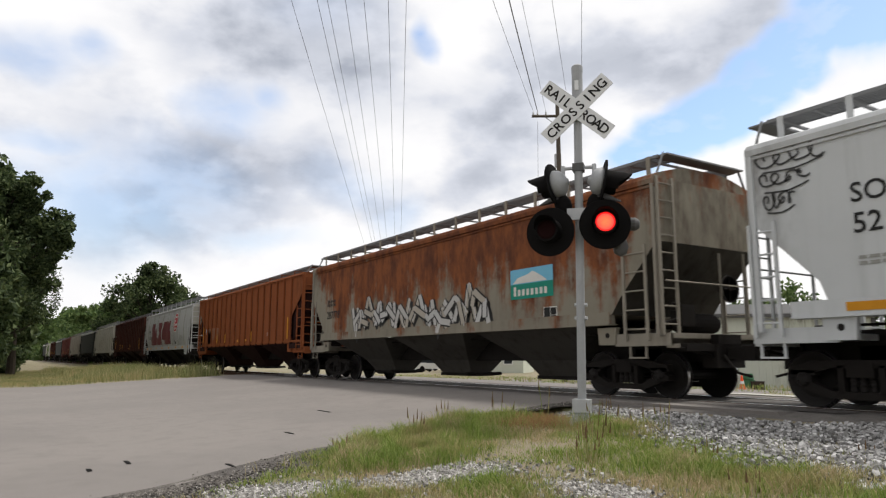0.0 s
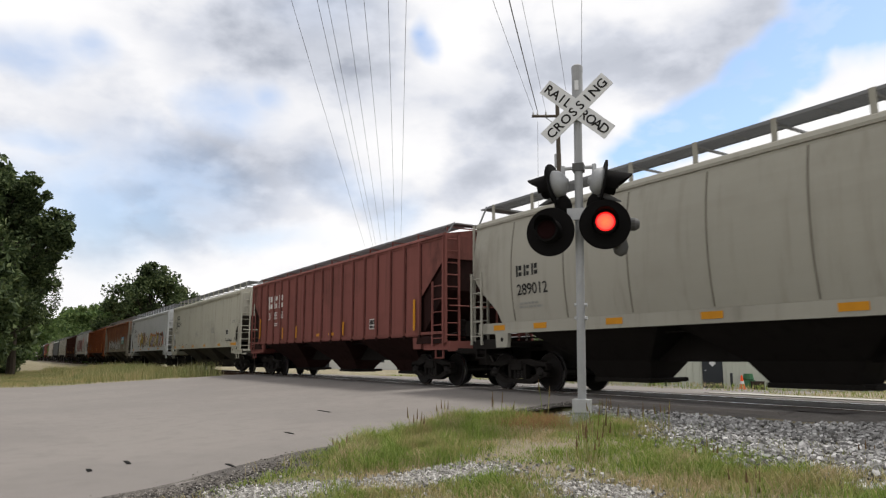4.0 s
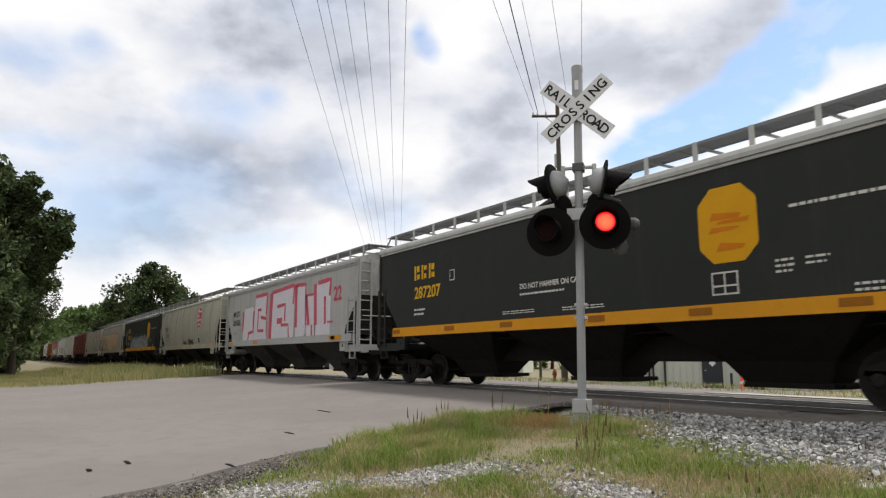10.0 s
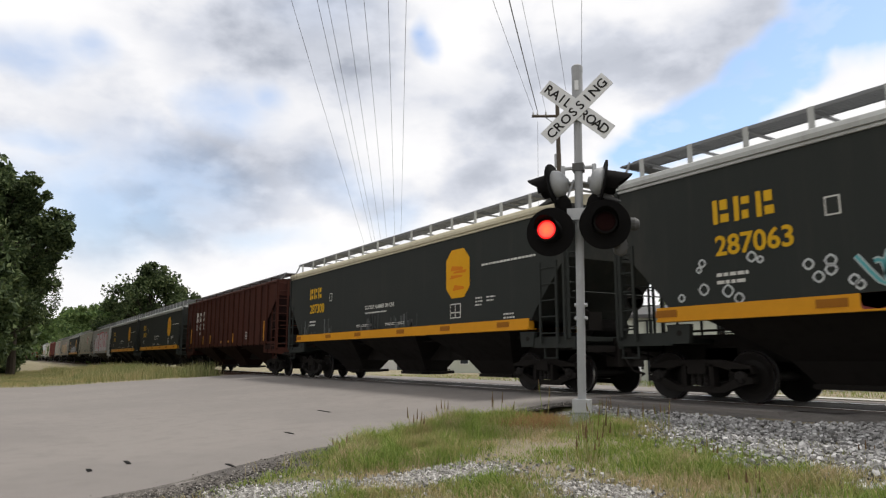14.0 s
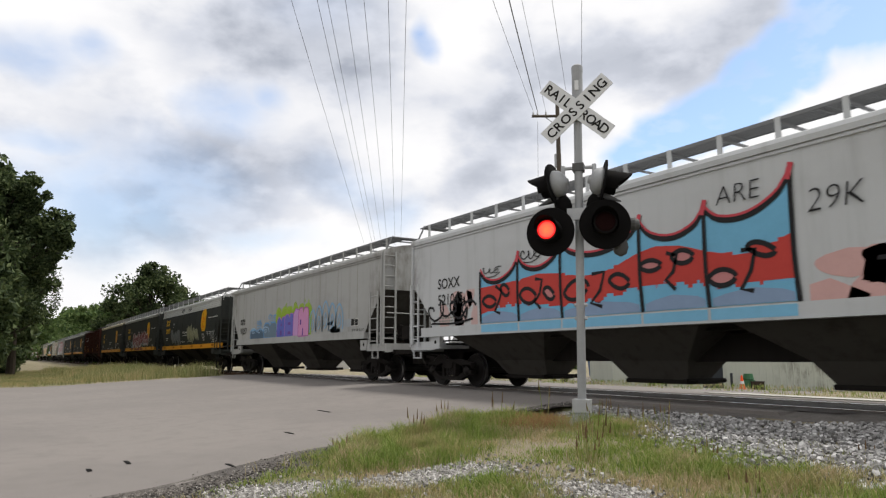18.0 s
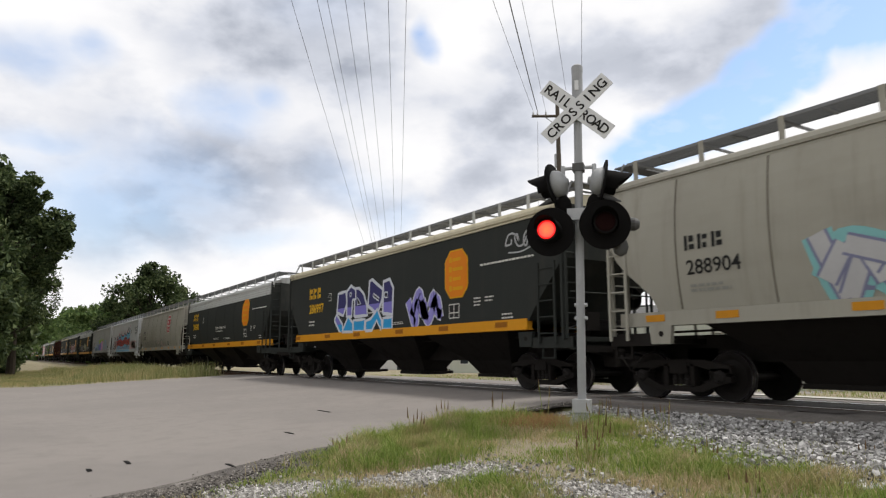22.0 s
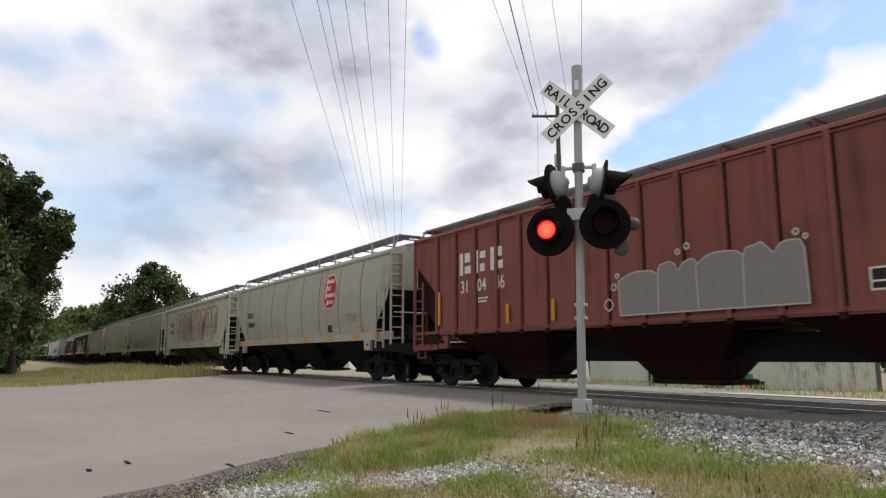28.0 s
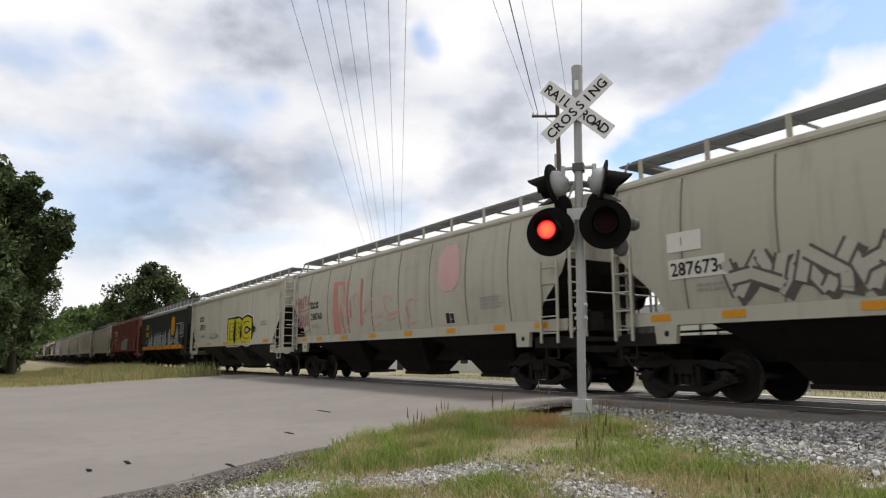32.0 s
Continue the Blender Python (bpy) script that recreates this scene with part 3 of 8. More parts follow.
    # seams and patches in the asphalt
    for cx, cy, w, a in ((-8.85, -11.05, 0.22, 0.05), (-9.25, -10.6, 0.30, 0.10), (-8.1, -9.7, 0.25, 0.3), (-10.3, -8.2, 0.35, 0.2), (-13.0, -6.5, 0.6, 0.1)):
        p = Shape()
        p.hexa([(cx - w / 2, cy - 0.02, road_z(cy) + 0.002), (cx + w / 2, cy - 0.03 + a * 0.1, road_z(cy) + 0.002), (cx + w / 2 - 0.02, cy + 0.03, road_z(cy) + 0.002), (cx - w / 2 + 0.03, cy + 0.03, road_z(cy) + 0.002)],
               [(cx - w / 2, cy - 0.02, road_z(cy) + 0.008), (cx + w / 2, cy - 0.03 + a * 0.1, road_z(cy) + 0.008), (cx + w / 2 - 0.02, cy + 0.03, road_z(cy) + 0.008), (cx - w / 2 + 0.03, cy + 0.03, road_z(cy) + 0.008)])
        single("tar_patch", p, "signal_black", "small dark tar mark on the asphalt", "tar mark", kind="structure")


def build_track():
    prof = [(-0.07, 0.0), (0.07, 0.0), (0.07, 0.02), (0.01, 0.035), (0.01, 0.13), (0.036, 0.145), (0.036, 0.178), (-0.036, 0.178), (-0.036, 0.145), (-0.01, 0.13), (-0.01, 0.035), (-0.07, 0.02)]
    for y in (-0.755, 0.755):
        rail = thing("rail", "long steel rail with a polished running head", "rail", group="rails of the track", kind="structure")
        s = Shape()
        s.hexa([(-1200, y + a, b - 0.18) for a, b in prof][::-1], [(700, y + a, b - 0.18) for a, b in prof][::-1])
        part("rail_web", s, "rail", rail)
        s = Shape()
        s.box(-1200, 700, y - 0.034, y + 0.034, -0.0019, 0.0)
        part("rail_head", s, "rail_top", rail, "polished running surface")
    tie = Shape()
    tie.box(-0.115, 0.115, -1.3, 1.3, -0.35, -0.185)
    me = tie.mesh("sleeper", mats_of("timber"))
    track = thing("sleepers", "dark creosoted wooden sleepers in the ballast", "sleepers", kind="structure")
    for i in range(70):
        part("sleeper", me, None, track, at=(-6.0 + 0.52 * i, 0, 0.008))
    # stones of the ballast shoulder
    rng = np.random.default_rng(5)
    s = Shape()
    cube = np.array([(-1, -1, -1), (1, -1, -1), (1, 1, -1), (-1, 1, -1), (-1, -1, 1), (1, -1, 1), (1, 1, 1), (-1, 1, 1)], float)
    faces = np.array([(3, 2, 1, 0), (4, 5, 6, 7), (0, 1, 5, 4), (1, 2, 6, 5), (2, 3, 7, 6), (3, 0, 4, 7)])

    def stones(count, place, low, high):
        vs, fs = [], []
        k = len(s.v)
        for i in range(count):
            x, y, z = place()
            r = rng.uniform(low, high)
            pts = cube * rng.uniform(0.45, 1.0, (8, 3)) * r * np.array([1.0, 0.85, 0.7])
            a, b, c = rng.uniform(0, 6.28, 3)
            rx = np.array([[1, 0, 0], [0, math.cos(a), -math.sin(a)], [0, math.sin(a), math.cos(a)]])
            rz = np.array([[math.cos(c), -math.sin(c), 0], [math.sin(c), math.cos(c), 0], [0, 0, 1]])
            pts = pts @ (rx @ rz).T + (x, y, z + r * 0.25)
            vs += [tuple(p) for p in pts]
            fs += [tuple(int(q) + k + 8 * i for q in f) for f in faces]
        s.v += vs
        s.f += fs
        s.mi += [0] * len(fs)

    def shoulder():
        while True:
            y = rng.uniform(-6.1, -1.35)
            x = rng.uniform(-10.2, 4.0)
            if x < -4.6 and y > -2.45 + max(0.0, x + 5.6) * 0.55:
                continue
            out = -4.5 - 0.33 * (x + 6.6) + 0.4 * noise.noise((x * 0.8, y * 0.8, 1)) - y
            if out > 0 and rng.random() < 0.45 + 0.9 * out:
                continue
            if x < road_right(y) + 0.55 + 0.2 * noise.noise((y, 2, 2)):
                continue
            return x, y, ground_z(x, y) + rng.uniform(0.0, 0.03)

    stones(31000, shoulder, 0.015, 0.038)
    stones(2500, lambda: (rng.uniform(-6.2, 3.0), rng.uniform(-0.7, 3.0), -0.19), 0.022, 0.045)
    single("ballast", s, "stone", "loose grey crushed-stone ballast along the track", "ballast", kind="stuff")
    s.v, s.f, s.mi = [], [], []

    bed = ((-6.75, -10.15), (-6.15, -9.35), (-5.95, -8.8), (-6.1, -8.15), (-5.85, -7.65))

    def spill():
        k = rng.random()
        if k < 0.74:
            i, f = rng.integers(0, 4), rng.random()
            (ax, ay), (bx, by) = bed[i], bed[i + 1]
            x, y = ax + (bx - ax) * f + rng.normal(0, 0.17), ay + (by - ay) * f + rng.normal(0, 0.15)
        elif k < 0.90:
            x, y = -4.35 + rng.normal(0, 0.26), -7.62 + rng.normal(0, 0.15)
        else:
            x, y = rng.uniform(-7.3, -3.4), rng.uniform(-10.6, -7.0)
            if x < road_right(y) + 0.3:
                x += 1.2
        return x, y, ground_z(x, y) + 0.006

    stones(7800, spill, 0.007, 0.027)
    single("gravel", s, "gravel", "pale gravel spilled over the roadside soil", "gravel", kind="stuff")
    s.v, s.f, s.mi = [], [], []

    def crumbs():
        y = rng.uniform(-11.5, -2.4)
        return road_right(y) + verge_width(y) * rng.normal(0.5, 0.35), y, road_z(y) - 0.008

    stones(5000, crumbs, 0.006, 0.022)
    single("asphalt_crumbs", s, "chips", "dark crumbs of broken asphalt along the road", "asphalt crumbs", kind="stuff")


build_ground()
build_road()
build_track()


# ---- grass and weeds ----


def blades(count, place, tall, width, lean, rng, fork=1):
    s = Shape()
    v, f = [], []
    for i in range(count):
        x, y, z = place()
        h = tall(x, y) * rng.uniform(0.55, 1.2)
        a = rng.uniform(0, 6.283)
        dx, dy = math.cos(a), math.sin(a)
        w = width * rng.uniform(0.6, 1.3)
        b = lean * h * rng.uniform(0.1, 1.2)
        c = rng.uniform(0, 6.283)
        bx, by = math.cos(c) * b, math.sin(c) * b
        k = len(v)
        v += [(x - dx * w, y - dy * w, z - 0.02), (x + dx * w, y + dy * w, z - 0.02),
              (x + dx * w * 0.7 + bx * 0.35, y + dy * w * 0.7 + by * 0.35, z + h * 0.6), (x - dx * w * 0.7 + bx * 0.35, y - dy * w * 0.7 + by * 0.35, z + h * 0.6),
              (x + bx, y + by, z + h)]
        f += [(k, k + 1, k + 2, k + 3), (k + 3, k + 2, k + 4)]
    s.v, s.f, s.mi = v, f, [0] * len(f)
    return s


def build_grass():
    rng = np.random.default_rng(11)

    # thin ground: centre, radii and how bare it is
    thin = ((-6.4, -9.7, 0.35, 0.6, 0.95), (-6.05, -8.9, 0.32, 0.5, 0.97), (-6.05, -8.2, 0.35, 0.45, 0.95), (-5.85, -7.6, 0.5, 0.35, 0.9), (-5.2, -7.3, 0.6, 0.35, 0.85), (-4.4, -7.55, 0.5, 0.3, 0.93), (-5.3, -6.6, 0.5, 0.3, 0.55), (-6.4, -6.2, 0.5, 0.3, 0.5), (-2.6, -6.9, 0.7, 0.3, 0.5))
    # lush clumps: centre, radius, extra height
    lush = ((-8.0, -8.0, 0.55, 0.22), (-7.5, -8.45, 0.5, 0.18), (-7.0, -8.5, 0.5, 0.14), (-8.3, -7.3, 0.65, 0.22), (-7.5, -7.6, 0.6, 0.14), (-6.8, -7.9, 0.45, 0.12), (-8.75, -6.6, 0.6, 0.24), (-8.1, -6.4, 0.6, 0.18), (-9.2, -5.8, 0.5, 0.24), (-8.9, -5.3, 0.5, 0.16), (-7.5, -4.5, 0.5, 0.14), (-6.7, -4.9, 0.6, 0.14), (-5.2, -6.1, 0.7, 0.10), (-4.4, -6.3, 0.7, 0.10), (-3.6, -6.4, 0.7, 0.10), (-5.1, -8.3, 0.4, 0.08), (-5.6, -9.3, 0.4, 0.06), (-2.7, -6.2, 0.7, 0.12))

    def near():
        while True:
            x, y = rng.uniform(-10.0, 2.0), rng.uniform(-11.4, -3.2)
            edge = road_right(y) + verge_width(y) * 0.9 + 0.10 * noise.noise((y * 1.2, 1, 0))
            if x < edge:
                continue
            g = 0.5 * noise.noise((x * 1.3, y * 1.3, 9)) + 0.35 * noise.noise((x * 3, y * 3, 5))
            k = max([b * min(1.0, max(0.0, 2.6 - 2 * (math.hypot((x - cx) / rx, (y - cy) / ry) + g))) for cx, cy, rx, ry, b in thin])
            if rng.random() < k:
                continue
            if y > -4.55 - 0.33 * (x + 6.6) + 0.45 * noise.noise((x * 0.9, y * 0.9, 2)) and rng.random() < 0.93:
                continue
            if noise.noise((x * 1.6, y * 1.6, 21)) > 0.1 and rng.random() < 0.65:
                continue
            return x, y, ground_z(x, y)

    def tall(x, y):
        k = noise.noise((x * 1.6, y * 1.6, 33))
        return 0.045 + 0.07 * max(0.0, k + 0.2) + sum(h * max(0.0, 1 - math.hypot(x - cx, y - cy) / r) * (0.9 + k) for cx, cy, r, h in lush)

    single("grass", blades(82000, near, tall, 0.0042, 0.95, rng), "grass", "short green and straw-coloured roadside grass", "grass", kind="stuff")
    def dry():
        x, y = -8.5 + rng.normal(0, 0.42), -4.9 + rng.normal(0, 0.36)
        return x, y, ground_z(x, y)

    single("dry_grass", blades(4500, dry, lambda x, y: 0.11, 0.004, 0.9, rng), "dry_grass", "reddish dry grass round the signal mast", "dry grass", kind="stuff")
    # taller tufts in the lush clumps
    def tuft():
        cx, cy, r, h = lush[rng.integers(0, len(lush))]
        a, d = rng.uniform(0, 6.283), abs(rng.normal(0, 0.75)) * r
        x, y = cx + math.cos(a) * d, cy + math.sin(a) * d
        # a few crowns gather the blades
        x, y = x * 0.5 + 0.5 * round(x / 0.16) * 0.16, y * 0.5 + 0.5 * round(y / 0.16) * 0.16
        x = max(x, road_right(y) + 0.6 * verge_width(y))
        return x, y, ground_z(x, y)

    single("grass_tufts", blades(26000, tuft, lambda x, y: (0.12 if x < -6.2 else 0.08) + (0.17 if x < -6.2 else 0.10) * max(0.0, noise.noise((x * 2.2, y * 2.2, 8)) + 0.4), 0.004, 0.9, rng), "tuft", "taller green tufts of roadside grass", "grass tufts", kind="stuff")

    def left():
        while True:
            x, y = rng.uniform(-75, -35.0 - 3.0 * rng.random()), rng.uniform(-16, -2.4)
            if rng.random() < (x + 75) / 40 * 0.9 + 0.2:
                return x, y, ground_z(x, y)

    single("tall_grass", blades(42000, left, lambda x, y: 0.12 + (0.42 if y > -8.5 else 0.05) * (0.7 + 0.8 * noise.noise((x * 0.25, y * 0.25, 3))) + (0.16 if y > -5 else 0), 0.011, 0.45, rng),
           "tall_grass", "tall unmown grass beside the track", "tall grass", kind="stuff")
    far = lambda: (rng.uniform(-40, 6), rng.uniform(5.4, 14), road_z(8) - 0.05)
    single("lawn_grass", blades(9000, far, lambda x, y: 0.10, 0.012, 0.5, rng), "grass", "short lawn grass beyond the railway", "lawn grass", kind="stuff")
    # single upright weeds with seed heads
    for x, y, h, n in ((-7.0, -5.0, 0.45, 5), (-6.2, -4.6, 0.40, 5), (-5.6, -6.55, 0.46, 9), (-5.5, -6.7, 0.36, 7), (-7.45, -4.2, 0.5, 4), (-7.0, -4.15, 0.45, 4), (-9.0, -6.2, 0.5, 4), (-8.5, -5.6, 0.5, 4), (-8.2, -7.2, 0.42, 5), (-5.2, -7.0, 0.3, 4), (-4.4, -6.3, 0.28, 4), (-7.5, -8.6, 0.3, 4), (-3.9, -4.3, 0.30, 3), (-3.3, -7.2, 0.3, 4), (-8.8, -4.4, 0.55, 4)):
        z = ground_z(x, y)
        weed = thing("weed", "upright dry weed with brown seed heads", "weed", (x, y, z), "roadside weeds")
        st, hd = Shape(), Shape()
        for i in range(n):
            a, b = rng.uniform(-0.12, 0.12, 2)
            k = h * rng.uniform(0.7, 1.1)
            st.rod((a * 0.6, b * 0.6, -0.03), (a * 1.5, b * 1.5, k), 0.004, 4)
            hd.rod((a * 1.4, b * 1.4, k * 0.72), (a * 1.5, b * 1.5, k * 1.04), 0.010, 5, 0, 0.003)
        part("stem", st, "grass", weed, kind="stuff")
        part("seed_head", hd, "seed", weed, "brown seed heads", kind="stuff")


build_grass()

# ---- trees ----


def leaf_cloud(centres, count, spread, size, rng):
    """Small bent leaf sprays scattered round the tips of the twigs."""
    c = np.array(centres)
    pick = rng.integers(0, len(c), count)
    d = rng.normal(0, 1, (count, 3))
    d /= np.linalg.norm(d, axis=1)[:, None]
    p = c[pick, :3] + d * (rng.uniform(0, 1, (count, 1)) ** 0.5) * c[pick, 3:4] * spread
    a = rng.normal(0, 1, (count, 3))
    a /= np.linalg.norm(a, axis=1)[:, None]
    b = np.cross(a, rng.normal(0, 1, (count, 3)))
    b /= np.linalg.norm(b, axis=1)[:, None]
    s = size * rng.uniform(0.5, 1.3, (count, 1))
    n = np.cross(a, b) * s * 0.25
    verts = np.stack([p - a * s, p + b * s * 0.5 + n, p + a * s, p - b * s * 0.5 + n], 1).reshape(-1, 3)
    sh = Shape()
    sh.v = [tuple(q) for q in verts.tolist()]
    sh.f = [f for i in range(count) for f in ((4 * i, 4 * i + 1, 4 * i + 2), (4 * i, 4 * i + 2, 4 * i + 3))]
    sh.mi = [0] * len(sh.f)
    return sh


def tree(x, y, z, height, radius, leaves, size, seed, leaf="leaf", low=0.25, label="broad dark-green leafy tree with a full crown", lobes=16, squash=0.75, group="", reach=()):
    rng = np.random.default_rng(seed)
    t = thing("tree", label, "tree", (x, y, z), group)
    trunk = Shape()
    r0 = height * 0.028
    bend = rng.uniform(-0.03, 0.03, 2) * height
    top = (bend[0], bend[1], height * 0.55)
    trunk.rod((0, 0, -0.3), (bend[0] * 0.4, bend[1] * 0.4, height * 0.28), r0 * 1.25, 9, 0, r0 * 0.85)
    trunk.rod((bend[0] * 0.4, bend[1] * 0.4, height * 0.28), top, r0 * 0.85, 8, 0, r0 * 0.4)
    part("trunk", trunk, "bark", t, "grey-brown trunk")
    limb = Shape()
    tips = []
    for i in range(lobes):
        a = 6.283 * (i * 0.618 + rng.uniform(-0.06, 0.06))
        h = low + (0.94 - low) * (i + 0.5) / lobes
        wide = math.sin(math.pi * min(1.0, (h - low + 0.14) / (1.05 - low))) ** 0.6
        rr = radius * wide * rng.uniform(0.45, 0.95)
        tip = (bend[0] + math.cos(a) * rr, bend[1] + math.sin(a) * rr, height * h)
        s = rng.uniform(0.15, 0.5)
        base = (top[0] * s, top[1] * s, height * (0.16 + 0.36 * min(1.0, h)))
        limb.rod(base, tip, r0 * 0.35, 5, 0, r0 * 0.08)
        cr = radius * rng.uniform(0.26, 0.42)
        tips.append((*tip, cr))
        for j in range(5):
            q = rng.normal(0, 1, 3)
            q /= np.linalg.norm(q)
            e = (tip[0] + q[0] * cr, tip[1] + q[1] * cr, tip[2] + q[2] * cr * squash)
            limb.rod(tip, e, r0 * 0.09, 3, 0, r0 * 0.03)
            tips.append((*e, cr * rng.uniform(0.35, 0.7)))
    # long boughs that stand out from the crown
    for bx, by, bz, br in reach:
        limb.rod((top[0], top[1], bz * 0.75), (bx, by, bz), r0 * 0.3, 5, 0, r0 * 0.06)
        for j in range(9):
            f, q = rng.uniform(0.62, 1.04), rng.normal(0, 1, 3)
            tips.append((bx * f + q[0] * br * 0.35, by * f + q[1] * br * 0.35, bz * (0.75 + 0.25 * f) + q[2] * br * 0.3, br * rng.uniform(0.45, 0.8)))
    part("limbs", limb, "bark", t, "spreading limbs")
    part("crown", leaf_cloud(tips, leaves, 1.0, size, rng), leaf, t, "crown of dense dark-green leaves")
    return t


tree(-57.0, -12.7, -0.5, 14.6, 3.6, 36000, 0.17, 3, low=0.30, lobes=30, squash=0.6,
     reach=((2.8, 4.3, 10.3, 0.8), (2.4, 3.7, 10.7, 0.8), (2.0, 3.1, 11.0, 0.9), (2.6, 4.0, 9.3, 0.7), (1.5, 2.3, 12.8, 0.8), (0.7, 1.1, 13.6, 0.8), (2.0, 3.2, 8.0, 0.9)))
tree(-55.0, -14.2, -0.5, 9.0, 3.2, 12000, 0.20, 9, low=0.05, lobes=16, label="low dense dark-green tree under the tall one")
tree(-50.0, -15.6, -0.5, 12.0, 4.6, 16000, 0.26, 4, low=0.10, lobes=20)
tree(-60.5, -11.2, -0.5, 9.6, 2.9, 5200, 0.11, 14, low=0.36, lobes=18, label="smaller dark-green tree with thin outer twigs")
# trees added mostly out of view to keep skylight off the far cars
for i, (x, y, h, r) in enumerate(((-46, -20.5, 16.0, 5.5), (-57, -18.5, 18.0, 5.5), (-67, -15.4, 19.0, 5.0), (-77, -14.4, 20.0, 5.0), (-87, -14.0, 20.5, 5.2), (-98, -13.8, 21.0, 5.4), (-110, -13.8, 21.0, 5.8), (-124, -14.0, 22.0, 6.2), (-140, -14.4, 22.0, 7.0), (-160, -15.0, 22.0, 8.0))):
    tree(x, y, -0.5, h, r, 9000, 0.46 + 0.003 * (-x - 60), 240 + i, "leaf", 0.05, "added dark-green tree, mostly out of view, shading the far cars", 16, 0.8, "wood beside the track")
tree(-102.0, 4.9, -0.5, 14.2, 5.4, 15000, 0.27, 5, low=0.22, lobes=26, squash=0.6, label="tall round-crowned tree behind the train")
tree(-109.5, 10.8, -0.5, 11.6, 4.2, 9000, 0.30, 6, low=0.2, lobes=18, label="tall round-crowned tree behind the train")
tree(-118.0, 5.6, -0.5, 11.5, 4.6, 9000, 0.32, 7, low=0.1, lobes=18, label="round-crowned tree behind the train")
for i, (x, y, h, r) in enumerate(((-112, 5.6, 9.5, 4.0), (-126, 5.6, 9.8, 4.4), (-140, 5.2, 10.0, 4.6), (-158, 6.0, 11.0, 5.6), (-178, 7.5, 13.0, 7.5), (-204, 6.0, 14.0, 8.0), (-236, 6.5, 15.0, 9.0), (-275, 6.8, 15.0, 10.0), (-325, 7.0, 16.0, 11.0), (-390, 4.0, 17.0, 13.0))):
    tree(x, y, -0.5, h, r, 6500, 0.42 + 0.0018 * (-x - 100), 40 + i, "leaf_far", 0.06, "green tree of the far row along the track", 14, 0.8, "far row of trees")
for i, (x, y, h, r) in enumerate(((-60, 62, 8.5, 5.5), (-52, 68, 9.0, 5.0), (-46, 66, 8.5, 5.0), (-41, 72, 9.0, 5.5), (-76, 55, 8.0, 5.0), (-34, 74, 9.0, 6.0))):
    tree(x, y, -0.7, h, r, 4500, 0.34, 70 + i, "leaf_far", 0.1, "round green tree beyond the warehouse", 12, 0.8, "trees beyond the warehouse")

# low scrub beside the track
for i, (x, y, h, r) in enumerate(((-64, -12.2, 2.6, 2.4), (-72, -12.0, 3.0, 2.6), (-84, -12.0, 3.2, 3.0), (-55, -14.0, 2.6, 2.6), (-98, -12.6, 3.4, 3.4), (-50, -15.6, 2.5, 3.0))):
    rng = np.random.default_rng(90 + i)
    bush = thing("bush", "low dark-green scrub bush beside the track", "bush", (x, y, -0.45), "scrub beside the track")
    tips, twig = [], Shape()
    for j in range(16):
        a, e = rng.uniform(0, 6.283), rng.uniform(0.25, 1.0)
        p = (math.cos(a) * r * rng.uniform(0.2, 0.8), math.sin(a) * r * rng.uniform(0.1, 0.5), h * e * 0.85)
        twig.rod((p[0] * 0.15, p[1] * 0.15, -0.1), p, 0.03, 4, 0, 0.01)
        tips.append((*p, r * 0.34))
    part("stems", twig, "bark", bush)
    part("foliage", leaf_cloud(tips, 4500, 1.0, 0.2, rng), "leaf", bush, "dense dark leaves")

# ---- poles and overhead wires ----


def wire_run(name, a, b, sag, r, label, group):
    s = Shape()
    pts = []
    for i in range(17):
        k = i / 16
        p = Vector(a).lerp(Vector(b), k)
        pts.append((p.x, p.y, p.z - sag * 4 * k * (1 - k)))
    s.tube(pts, r)
    single(name, s, "wire", label, "wire", group=group)


for i, u in enumerate((515, 561, 579, 611, 644, 687, 719)):
    base = Vector((-14.9 + (u - 515) * 0.00725, -6.82 + (u - 515) * 0.01142, 9.27))
    way = Vector((-0.876, 0.482, 0))
    wire_run("power_line", base - way * 45, base + way * 235, 0.0, 0.006, "thin dark overhead power line against the sky", "overhead power lines")

POLE = Vector((-29.6, 15.0, -0.55))
pole = thing("utility_pole", "weathered wooden utility pole with one crossarm", "utility pole", POLE)
s = Shape()
s.rod((0, 0, -0.3), (0, 0, 16.5), 0.19, 12, 0, 0.12)
part("shaft", s, "pole_wood", pole)
across = Vector((0.54, 0.84, 0))
s = Shape()
s.rod(-across * 1.55 + Vector((0, 0, 15.65)), across * 1.55 + Vector((0, 0, 15.65)), 0.085, 4)
part("crossarm", s, "pole_wood", pole)
for k in (-1, 1):
    s = Shape()
    s.rod(across * 0.75 * k + Vector((0, 0, 15.6)), Vector((0, 0, 15.0)), 0.03, 4)
    part("brace", s, "galv", pole)
PINS = (-1.45, -1.2, -0.7, 0.7, 1.45)
for k in PINS:
    s = Shape()
    s.turned([(0.02, 0), (0.05, 0.05), (0.06, 0.10), (0.03, 0.16), (0.05, 0.2), (0.02, 0.24)], tuple(across * k + Vector((0, 0, 15.7))), "z", 8)
    part("insulator", s, "galv", pole)
s = Shape()
s.turned([(0.2, -0.4), (0.21, -0.38), (0.21, 0.38), (0.16, 0.42)], tuple(across * -0.0 + Vector((-0.30, 0.2, 13.0))), "z", 12)
part("transformer", s, "galv", pole, "grey pole-top transformer")
